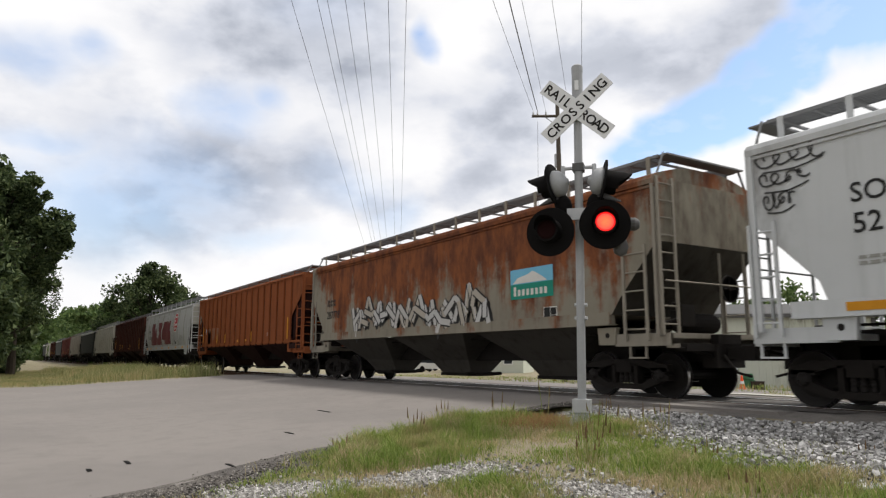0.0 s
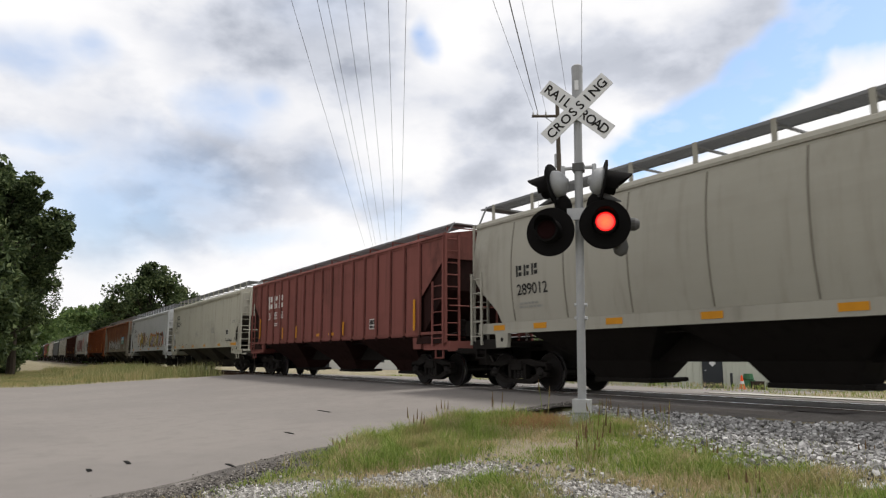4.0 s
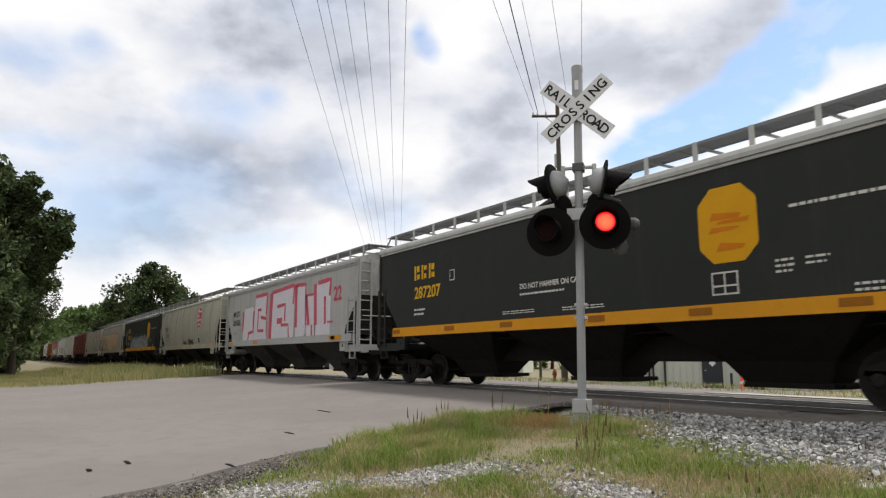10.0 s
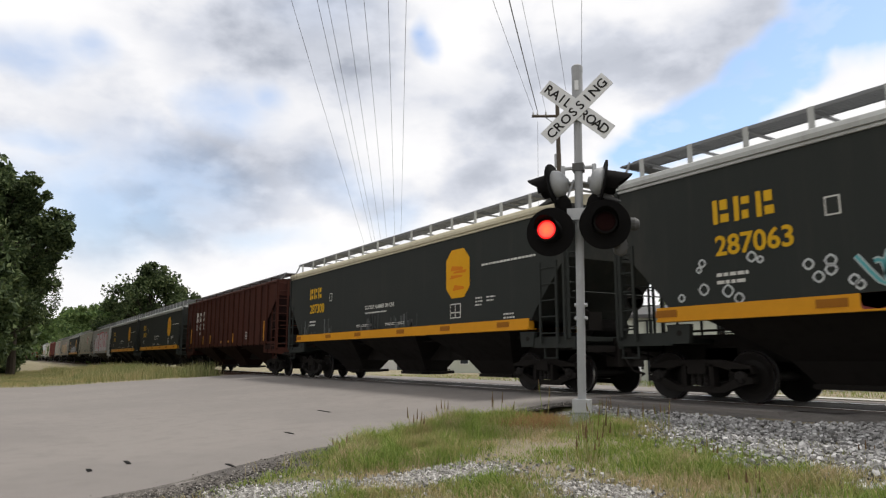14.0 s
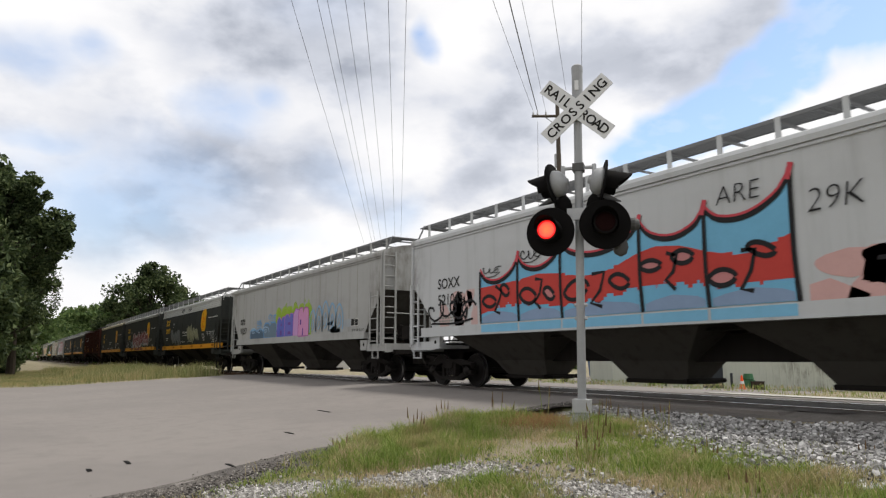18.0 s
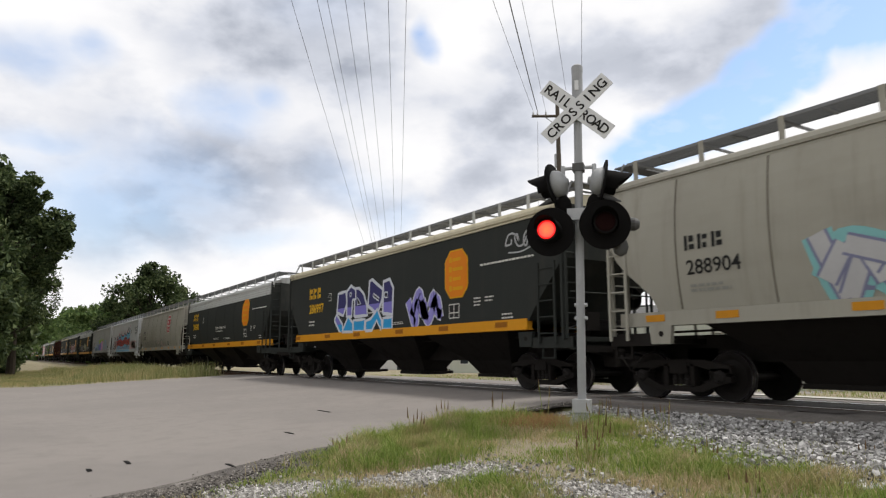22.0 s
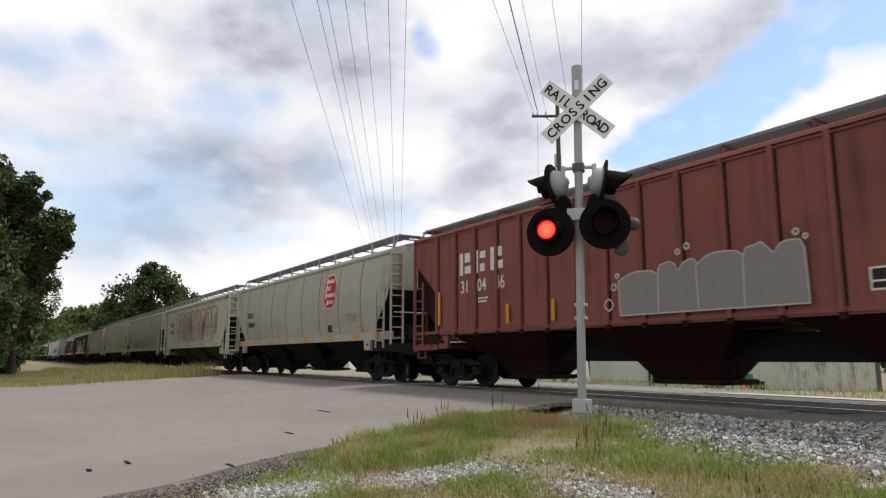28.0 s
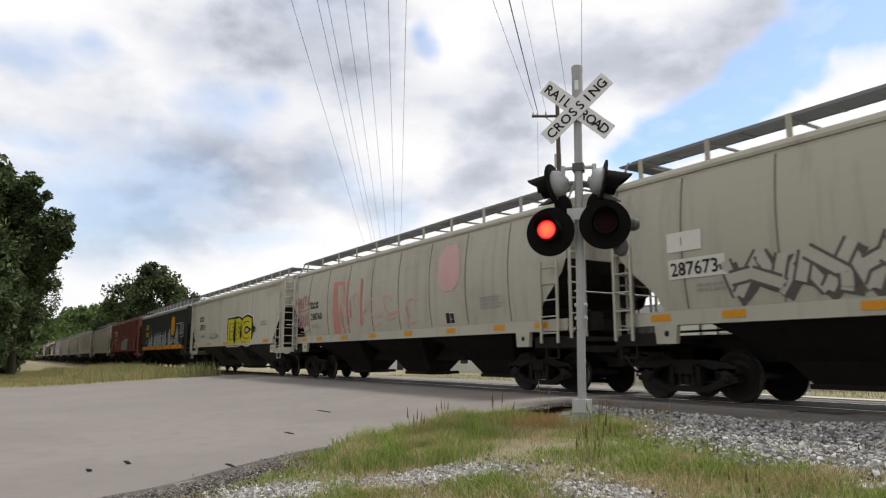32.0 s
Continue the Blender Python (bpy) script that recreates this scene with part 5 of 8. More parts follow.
def chord_shape(kind, deep):
    """The rolled edge under the roof on both sides."""
    s = Shape()
    h = BODY[kind] / 2 + 0.02
    for k in (-1, 1):
        w = half_width(kind, EAVE)
        prof = [(w - 0.02, EAVE - deep), (w + 0.03, EAVE - deep + 0.005), (w + 0.035, EAVE - deep + 0.045), (w + 0.004, EAVE - deep + 0.052), (w + 0.004, EAVE - deep + 0.068), (w + 0.05, EAVE - deep + 0.075), (w + 0.06, EAVE - 0.03), (w + 0.02, EAVE + 0.05), (w - 0.03, EAVE + 0.075), (w - 0.05, EAVE + 0.03)]
        s.hexa([(-h, k * y, z) for y, z in prof][::k], [(h, k * y, z) for y, z in prof][::k])
    return s


def chute_shape():
    s = Shape()
    tiers = ((0.78, 0.34, 0.36), (1.02, 0.62, 0.74), (2.0, 1.48, 1.45))
    for (a, b, z), (p, q, w) in zip(tiers, tiers[1:]):
        lo, hi = [(-a, -b, z), (a, -b, z), (a, b, z), (-a, b, z)], [(-p, -q, w), (p, -q, w), (p, q, w), (-p, q, w)]
        for i in range(4):
            s.face([lo[i], lo[(i + 1) % 4], hi[(i + 1) % 4], hi[i]])
    s.face([(-0.78, 0.34, 0.36), (0.78, 0.34, 0.36), (0.78, -0.34, 0.36), (-0.78, -0.34, 0.36)])
    return s


def gate_shape():
    s = Shape()
    s.box(-0.82, 0.82, -0.38, 0.38, 0.27, 0.36)
    s.box(0.82, 1.0, -0.34, 0.34, 0.28, 0.36)
    s.rod((0.93, -0.62, 0.34), (0.93, 0.62, 0.34), 0.05, 6)
    return s


def ladder_shape(height, rungs, wide=0.42, r=0.022):
    """A ladder in the xz plane, from z=0."""
    s = Shape()
    s.box(-0.03, 0.03, -0.02, 0.02, 0, height)
    s.box(wide - 0.03, wide + 0.03, -0.02, 0.02, 0, height)
    for i in range(rungs):
        z = height * (i + 0.6) / rungs
        s.rod((0, 0, z), (wide, 0, z), r * 0.8, 5)
    return s


def board_shape(length, rib=False):
    """A running board of open grating."""
    s = Shape()
    h = length / 2
    for y in (0.0, 0.52):
        s.box(-h, h, y - 0.008, y + 0.008, -0.03, 0.03)
    s.box(-h, h, 0.255, 0.265, -0.012, 0.02)
    for j in range(1, 8):
        s.box(-h, h, 0.065 * j - 0.004, 0.065 * j + 0.004, -0.010, 0.016) if j != 4 else None
    n = int(length / 0.07)
    for i in range(n):
        x = -h + (i + 0.5) * length / n
        s.box(x - 0.006, x + 0.006, 0.008, 0.512, -0.006, 0.014)
    m = int(length / 1.5)
    for i in range(m):
        x = -h + (i + 0.5) * length / m
        s.box(x - 0.02, x + 0.02, 0.008, 0.512, -0.045, -0.009)
    return s


def side_frame_shape(k):
    """Cast side frame of a truck, at the side k (-1 near, 1 far)."""
    s = Shape()
    y0, y1 = sorted((k * 0.93, k * 1.10))
    s.prism([(-1.12, 0.46), (-0.86, 0.46), (-0.45, 0.28), (0.45, 0.28), (0.86, 0.46), (1.12, 0.46), (1.12, 0.36), (0.95, 0.33), (0.5, 0.17), (-0.5, 0.17), (-0.95, 0.33), (-1.12, 0.36)][::-1], y0, y1)
    s.prism([(-1.14, 0.52), (-1.10, 0.66), (-0.5, 0.76), (0.5, 0.76), (1.10, 0.66), (1.14, 0.52), (0.80, 0.54), (0.42, 0.64), (-0.42, 0.64), (-0.80, 0.54)][::-1], y0, y1)
    for x in (-0.34, 0.26):
        s.box(x, x + 0.09, y0, y1, 0.26, 0.68)
    for x in (-0.89, 0.89):
        s.box(x - 0.2, x + 0.2, y0, y1, 0.52, 0.6)
    return s


def spring_shape(k):
    s = Shape()
    for x in (-0.14, 0.0, 0.14):
        s.turned([(0.06, 0.29), (0.062, 0.34), (0.05, 0.36), (0.062, 0.39), (0.05, 0.42), (0.062, 0.45), (0.05, 0.48), (0.06, 0.52)], (x, k * 1.01, 0), "z", 8)
    return s


def wheelset_shape():
    s = Shape()
    for k in (-1, 1):
        prof = [(0.10, 0.80), (0.12, 0.76), (0.30, 0.735), (0.385, 0.77), (0.447, 0.785), (0.452, 0.72), (0.485, 0.70), (0.475, 0.675), (0.40, 0.68), (0.30, 0.70), (0.12, 0.66)]
        s.turned([(r, k * a) for r, a in prof][::k], (0, 0, 0), "y", 30, 0)
        s.turned([(0.4535, k * 0.782), (0.4535, k * 0.724)][::k], (0, 0, 0), "y", 30, 1, False)
        s.turned([(0.10, k * 0.90), (0.135, k * 0.92), (0.135, k * 1.08), (0.10, k * 1.13), (0.05, k * 1.14)][::k], (0, 0, 0), "y", 14, 0)
        for i in range(3):
            a = i * 2.094
            s.rod((0.07 * math.cos(a), k * 1.12, 0.07 * math.sin(a)), (0.07 * math.cos(a), k * 1.165, 0.07 * math.sin(a)), 0.018, 5)
    s.rod((0, -0.92, 0), (0, 0.92, 0), 0.085, 12)
    return s


def build_truck(car, x):
    # the bolster carries the other pieces
    s = lambda: Shape().box(-0.2, 0.2, -1.12, 1.12, 0.5, 0.72).box(-0.35, 0.35, -0.35, 0.35, 0.72, 0.98)
    bolster = part("truck", cached(("bolster",), s, "truck"), None, car, "dark cast-steel truck", (x, 0, 0))
    for k in (-1, 1):
        part("side_frame", cached(("side_frame", k), lambda: side_frame_shape(k), "truck"), None, bolster)
        part("springs", cached(("springs", k), lambda: spring_shape(k), "wheel"), None, bolster)
    sets = []
    for dx in (-0.89, 0.89):
        sets.append((part("wheelset", cached(("wheelset",), wheelset_shape, ["wheel", "tread"]), None, bolster, "steel wheels on an axle", (dx, 0, 0.457)), dx))
    s = lambda: Shape().rod((-0.55, -0.85, 0.35), (0.55, -0.85, 0.35), 0.03, 6).rod((-0.42, -0.8, 0.35), (-0.42, 0.8, 0.35), 0.05, 6).rod((0.42, -0.8, 0.35), (0.42, 0.8, 0.35), 0.05, 6)
    part("brake_beam", cached(("brake_beam",), s, "truck"), None, bolster)
    return [(w, dx, x) for w, dx in sets]


class Side:
    """Paints on the side that faces the camera; x from the body's left corner, z from the rail tops."""

    def __init__(self, car, kind):
        self.car, self.kind, self.h = car, kind, BODY[kind] / 2

    def point(self, x, z, layer=0):
        return (x - self.h, -half_width(self.kind, z) - 0.007 - 0.004 * layer, z)

    def fill(self, s, pts, layer=0, m=0, step=0.06):
        """A filled outline, laid on the side in thin level bands."""
        lo, hi = min(p[1] for p in pts), max(p[1] for p in pts)
        n = max(1, int((hi - lo) / step))
        zs = np.linspace(lo, hi, n + 1)

        def cross(z):
            out = []
            for (xa, za), (xb, zb) in zip(pts, pts[1:] + pts[:1]):
                if (za <= z) != (zb <= z):
                    out.append(xa + (xb - xa) * (z - za) / (zb - za))
            return sorted(out)

        e = (hi - lo) * 1e-4
        for a, b in zip(zs, zs[1:]):
            low, high = cross(a + e), cross(b - e)
            if len(low) != len(high):
                low = high = cross((a + b) / 2)
            for i in range(0, len(low) - 1, 2):
                s.face([self.point(low[i], a, layer), self.point(low[i + 1], a, layer), self.point(high[i + 1], b, layer), self.point(high[i], b, layer)], m)

    def stroke(self, s, pts, width, layer=0, m=0, closed=False, soft=True):
        """A brush line through the points."""
        p = [Vector((a, b)) for a, b in pts]
        line = []
        n = len(p)
        if soft and n > 2:
            for i in range(n if closed else n - 1):
                p0, p1, p2, p3 = (p[(i - 1) % n], p[i], p[(i + 1) % n], p[(i + 2) % n]) if closed else (p[max(i - 1, 0)], p[i], p[i + 1], p[min(i + 2, n - 1)])
                k = max(2, int((p2 - p1).length / 0.12))
                for j in range(k):
                    t = j / k
                    line.append(0.5 * ((2 * p1) + (p2 - p0) * t + (2 * p0 - 5 * p1 + 4 * p2 - p3) * t * t + (3 * p1 - p0 - 3 * p2 + p3) * t * t * t))
            line.append(p[0] if closed else p[-1])
        else:
            for a, b in zip(p, p[1:]):
                k = max(1, int((b - a).length / 0.25))
                line += [a.lerp(b, j / k) for j in range(k)]
            line.append(p[-1])
        sides = []
        for i, q in enumerate(line):
            d = line[min(i + 1, len(line) - 1)] - line[max(i - 1, 0)]
            d = d.normalized() if d.length > 1e-6 else Vector((1, 0))
            nrm = Vector((-d.y, d.x)) * width / 2
            sides.append((q + nrm, q - nrm))
        for (a, b), (c, d) in zip(sides, sides[1:]):
            s.face([self.point(*a, layer), self.point(*b, layer), self.point(*d, layer), self.point(*c, layer)], m)

    def bars(self, s, x, z, w, h, layer=0, m=0):
        self.fill(s, [(x, z), (x + w, z), (x + w, z + h), (x, z + h)], layer, m, 0.2)

    def words(self, words, x, z, h, mat, layer=1, fat=0.004, name="number", label="", spread=1.0, slant=0.0):
        s = Shape()
        v, f = text_shape(words, h, fat)
        s.grid(f, [self.point(x + p[0] * spread + p[1] * slant, z + p[1], layer) for p in v])
        return part(name, s, mat, self.car, label or "painted car number")

    def put(self, name, s, mat, label=""):
        return part(name, s, mat, self.car, label)


def letter_bars(side, x, z, w, h, mat, n=3):
    """An owner's mark in its size and colour."""
    s = Shape()
    step = w / n
    for i in range(n):
        a, k = x + i * step, step * (0.74 if n < 5 else 0.6)
        # each sign: one upright stroke and two short blocks beside it
        side.bars(s, a, z, k * 0.30, h, 1)
        side.bars(s, a + k * 0.46, z + h * (0.62 if i % 2 else 0.55), k * 0.48, h * (0.30 if i % 2 else 0.42), 1)
        side.bars(s, a + k * 0.46, z + h * 0.04, k * (0.40 if i % 2 else 0.54), h * 0.34, 1)
    side.put("owner_mark", s, mat, "painted owner's mark")


def octagon(cx, cz, w, h, c=0.27):
    a, b = w / 2, h / 2
    k = c * w
    return [(cx - a + k, cz - b), (cx + a - k, cz - b), (cx + a, cz - b + k), (cx + a, cz + b - k), (cx + a - k, cz + b), (cx - a + k, cz + b), (cx - a, cz + b - k), (cx - a, cz - b + k)]


def red_logo(side, cx=11.95, cz=3.28, w=1.12, h=1.30, faded=False):
    s = Shape()
    side.fill(s, octagon(cx, cz, w, h), 1, 0)
    side.fill(s, octagon(cx, cz, w * 0.94, h * 0.945), 2, 1)
    if not faded:
        rng = random.Random(17)
        for i, (dx, wide, tall) in enumerate(((0.04, 0.66, 0.17), (0.0, 0.40, 0.20), (-0.02, 0.76, 0.19), (0.12, 0.50, 0.15))):
            z = cz + h * (0.30 - 0.205 * i)
            x = cx - w * 0.36 + w * dx
            lean = 0.05 if i == 3 else 0.0
            # a tall sign first, then small upright ones
            side.fill(s, [(x, z - tall * 0.62), (x + w * 0.13, z - tall * 0.62), (x + w * 0.15 + lean, z + tall * 0.60), (x + w * 0.02 + lean, z + tall * 0.60)], 3, 0, 0.1)
            a = x + w * 0.18
            while a < x + wide * w:
                k, t = rng.uniform(0.05, 0.085), rng.uniform(0.30, 0.42) * tall
                side.fill(s, [(a, z - tall * 0.42), (a + k, z - tall * 0.42), (a + k + lean, z + t), (a + lean, z + t)], 3, 0, 0.1)
                a += k + 0.022
    mats = ["mark_white", "sign_red"] if not faded else [spray((0.48, 0.36, 0.36)), spray((0.50, 0.33, 0.33))]
    side.put("logo_panel", s, mats, "red octagonal logo panel with white markings" if not faded else "faded pink octagonal logo panel")


def gold_logo(side, cx=12.97, cz=3.08, w=1.15, h=1.34, barred=False):
    s = Shape()
    side.fill(s, octagon(cx, cz, w, h, 0.24), 1, 0)
    if barred:
        side.fill(s, octagon(cx, cz, w * 0.93, h * 0.94, 0.24), 2, 1)
        for i in range(4):
            z = cz + h * (0.30 - 0.2 * i)
            side.bars(s, cx - w * 0.3, z - 0.07, w * 0.12, 0.15, 3, 0)
            side.bars(s, cx - w * 0.14, z - 0.05, w * (0.42 if i % 2 else 0.34), 0.09, 3, 0)
    else:
        rng = random.Random(int(cx * 100) + side.car.name.count("1"))
        for i in range(4):
            z = cz + h * rng.uniform(-0.38, 0.25)
            x0, x1 = cx - w * rng.uniform(0.1, 0.36), cx + w * rng.uniform(0.05, 0.36)
            side.fill(s, [(x0, z), (x1, z + rng.uniform(-0.03, 0.03)), (x1 + 0.05, z + h * 0.06), (x0 + 0.08, z + h * rng.uniform(0.05, 0.12))], 2 + 0.2 * i, 2, 0.015)
    side.put("logo_panel", s, ["gold", "dark_logo", "logo_shade"], "golden yellow octagonal logo panel")


def small_print(side, x, z, rows, wide, mat, h=0.05, gap=0.085, seed=0):
    rng = random.Random(seed)
    s = Shape()
    for i in range(rows):
        a = x
        end = x + wide * rng.uniform(0.75, 1.0)
        while a < end:
            w = rng.uniform(0.05, 0.16)
            side.bars(s, a, z - i * gap, min(w, end - a + 0.01), h, 1)
            a += w + 0.03
    side.put("small_print", s, mat, "small unreadable stencilling")


def data_panel(side, x, z, w=0.46, h=0.32, light=False):
    s = Shape()
    side.bars(s, x, z, w, h, 1, 0 if not light else 1)
    if light:
        side.bars(s, x + 0.03, z + 0.03, w - 0.06, h - 0.06, 2, 2)
        side.bars(s, x + w * 0.48, z + 0.02, 0.03, h - 0.04, 3, 1)
        side.bars(s, x + 0.02, z + h * 0.35, w - 0.04, 0.03, 3, 1)
    else:
        side.bars(s, x + 0.02, z + 0.02, w * 0.45, h * 0.9, 2, 2)
        side.bars(s, x + w * 0.54, z + h * 0.42, w * 0.4, h * 0.5, 2, 2)
        side.bars(s, x + w * 0.54, z + 0.02, w * 0.4, h * 0.32, 2, 2)
    side.put("data_panel", s, ["mark_white", "mark_white", "mark_black"], "consolidated lube plate panel")


def glyph(rng):
    """Brush paths of one interlocking shape, in a unit cell; no letter of any alphabet."""
    n = rng.choice((4, 5, 5, 6))
    low = rng.random() < 0.5
    path = []
    for i in range(n):
        up = (i % 2 == 0) != low
        path.append((min(1.05, max(-0.05, (i + rng.uniform(-0.35, 0.35)) / (n - 1))), rng.uniform(0.66, 1.0) if up else rng.uniform(0.0, 0.36)))
    hook = [(rng.uniform(0.0, 0.3), rng.uniform(0.3, 0.6)), (rng.uniform(0.35, 0.6), rng.uniform(0.45, 0.95)), (rng.uniform(0.65, 1.0), rng.uniform(0.2, 0.7)), (rng.uniform(0.8, 1.15), rng.uniform(0.1, 0.5))]
    return path, hook


def piece(side, x0, x1, z0, z1, n, fills, outline, seed, thick=0.22, glow=None, light=None, wobble=0.10, step=0.0, name="graffiti", label="", line=0.09, hard=False):
    """Spray-painted interlocking shapes: soft back, dark outline, coloured fill, thin highlights."""
    rng = random.Random(seed)
    colours = list(fills) + [outline, glow or outline, light or outline]
    cell = (x1 - x0) / n
    for i in range(n):
        s = Shape()
        a, w = x0 + i * cell - cell * 0.06, cell * 1.12
        b, h = z0 + step * rng.uniform(-1, 1) + (z1 - z0) * rng.uniform(0.0, 0.08), (z1 - z0) * rng.uniform(0.82, 1.0)
        shape = glyph(rng)
        m = i % len(fills)
        for st in shape:
            pts = [(a + w * (p + rng.uniform(-wobble, wobble)), b + h * min(1.05, max(-0.03, q + rng.uniform(-wobble, wobble)))) for p, q in st]
            if glow:
                side.stroke(s, pts, thick + 2.6 * line, 1, len(fills) + 1, soft=True)
            if hard:
                # a cast of paint behind each limb, then the limb itself, corner by corner
                side.stroke(s, [(p + 0.09, q - 0.07) for p, q in pts], thick + line, 1, len(fills), soft=False)
                for k, (p, q) in enumerate(zip(pts, pts[1:])):
                    rise = 2 + 0.12 * (i % 2) + 0.5 * k + (2.6 if st is shape[1] else 0.0)
                    side.stroke(s, [p, q], thick + line, rise, len(fills), soft=False)
                    side.stroke(s, [p, q], thick, rise + 0.25, (m + k // 2) % len(fills), soft=False)
            else:
                side.stroke(s, pts, thick + line, 2, len(fills), soft=True)
                side.stroke(s, pts, thick, 3, m, soft=True)
            if light:
                side.stroke(s, [(p + 0.02, q + thick * 0.22) for p, q in pts], 0.025, 4, len(fills) + 2, soft=True)
        side.put(name, s, [spray(c) for c in colours], label or "spray-painted graffiti shape")


def below(pts, z):
    """The part of an outline under the height z."""
    out = []
    for (xa, za), (xb, zb) in zip(pts, pts[1:] + pts[:1]):
        if za <= z:
            out.append((xa, za))
        if (za <= z) != (zb <= z):
            out.append((xa + (xb - xa) * (z - za) / (zb - za), z))
    return out


def block(side, pts, tones, edge, width, rise=2.0, label="sprayed block shape with a pale outline"):
    """A filled block with an outline; tones are (from which height down, colour)."""
    s = Shape()
    side.stroke(s, list(pts) + [pts[0]], width, rise, 0, soft=False)
    for i, (z, c) in enumerate(tones):
        cut = below(list(pts), z)
        if len(cut) > 2:
            side.fill(s, cut, rise - 0.4 + 0.15 * i, i + 1, 0.08)
    side.put("graffiti", s, [spray(edge)] + [spray(c) for _, c in tones], label)


def cloud_letter(side, x0, x1, z0, z1, bumps, fill, edge, seed, rise=2.0, line=0.05, label="rounded sprayed letter shape"):
    """A fat rounded shape: flat foot and a bulging top."""
    rng = random.Random(seed)
    pts = [(x0, z0), (x1, z0)]
    for i in range(bumps * 5, -1, -1):
        f = i / (bumps * 5)
        swell = abs(math.sin(f * bumps * math.pi)) ** 0.5
        pts.append((x0 + (x1 - x0) * f + rng.uniform(-0.03, 0.03), z0 + (z1 - z0) * (0.82 + 0.18 * swell + rng.uniform(-0.03, 0.03))))
    s = Shape()
    side.fill(s, pts, rise, 0, 0.05)
    side.stroke(s, pts + [pts[0]], line, rise + 0.4, 1, soft=False)
    side.put("graffiti", s, [spray(fill), spray(edge)], label)


def almond(side, s, cx, cz, w, h, tilt, layer, m_line, m_fill):
    ring = [(cx + w * math.cos(a) + tilt * h * math.sin(a), cz + h * math.sin(a) * abs(math.sin(a)) ** 0.4 + tilt * w * math.cos(a) * 0.4) for a in np.linspace(0, 6.283, 18, endpoint=False)]
    side.fill(s, ring, layer, m_fill, 0.05)
    side.stroke(s, ring, 0.09, layer + 1, m_line, 0, True)


def bubble(side, x0, x1, z0, z1, fill, line, seed, label="pale grey sprayed bubble shape"):
    """A rounded cloud of paint with loose curls inside."""
    rng = random.Random(seed)
    s = Shape()
    w, h = x1 - x0, z1 - z0
    rim = [(0.5 + 0.5 * math.cos(a) * (1.0 if math.sin(a) < 0.2 else 0.72), 0.42 + (0.42 if math.sin(a) < 0 else 0.58) * math.sin(a)) for a in np.linspace(0, 6.283, 22, endpoint=False)]
    rim = [(x0 + w * p, z0 + h * q) for p, q in rim]
    rise = 0.45 * (seed % 4)
    side.fill(s, rim, 1 + rise, 0)
    side.fill(s, [(x0 + w * 0.5 + (p - x0 - w * 0.5) * 0.8, z0 + h * 0.45 + (q - z0 - h * 0.45) * 0.8) for p, q in rim], 1.2 + rise, 1)
    for i in range(16):
        cx, cz, r = x0 + w * rng.uniform(0.15, 0.85), z0 + h * rng.uniform(0.12, 0.75), min(w, h) * rng.uniform(0.06, 0.16)
        a = rng.uniform(0, 6.28)
        side.stroke(s, [(cx + r * (0.4 + 0.2 * j) * math.cos(a + j), cz + r * (0.4 + 0.2 * j) * math.sin(a + j)) for j in range(6)], 0.022, 1.4 + rise, 2)
    side.put("graffiti", s, [spray(fill), spray(tuple(1.45 * c for c in fill)), spray(line)], label)


def tag(side, x0, x1, z0, z1, loops, colour, seed, width=0.035, label="thin spray-painted scrawl"):
    rng = random.Random(seed)
    s = Shape()
    pts = []
    cell, mid, amp = (x1 - x0) / loops, (z0 + z1) / 2, (z1 - z0) / 2
    for i in range(loops):
        up, down, wide = rng.uniform(0.4, 1.0), rng.uniform(0.4, 1.0), rng.uniform(0.25, 0.55)
        way = rng.choice((1, 1, -1))
        for j in range(7):
            a = way * j * 0.95 + rng.uniform(-0.35, 0.35)
            q = math.sin(a)
            pts.append((x0 + cell * (i + 0.5 + 0.12 * (j - 3)) + cell * wide * math.cos(a), mid + amp * q * (up if q > 0 else down)))
    side.stroke(s, pts, width, 2)
    side.stroke(s, [(x0 + 0.1 * (x1 - x0), z0 - 0.04), (x0 + 0.6 * (x1 - x0), z0 - 0.07), (x1, z0 + 0.02)], width * 0.8, 2)
    side.put("graffiti_tag", s, spray(colour), label)


def arches(side, x0, x1, z, h, n, colour, seed, width=0.05):
    rng = random.Random(seed)
    s = Shape()
    c = (x1 - x0) / n
    for i in range(n):
        a = x0 + c * i
        hh = h * rng.uniform(0.75, 1.1)
        side.stroke(s, [(a, z), (a + c * 0.05, z + hh * 0.7), (a + c * 0.5, z + hh), (a + c * 0.95, z + hh * 0.65), (a + c * 1.0, z + 0.02)], width, 2)
        side.stroke(s, [(a + c * 0.2, z + hh * 0.2), (a + c * 0.5, z + hh * 0.62), (a + c * 0.72, z + hh * 0.25), (a + c * 0.35, z + hh * 0.1)], width * 0.7, 2)
    side.put("graffiti", s, spray(colour), "row of looping spray-painted outlines")


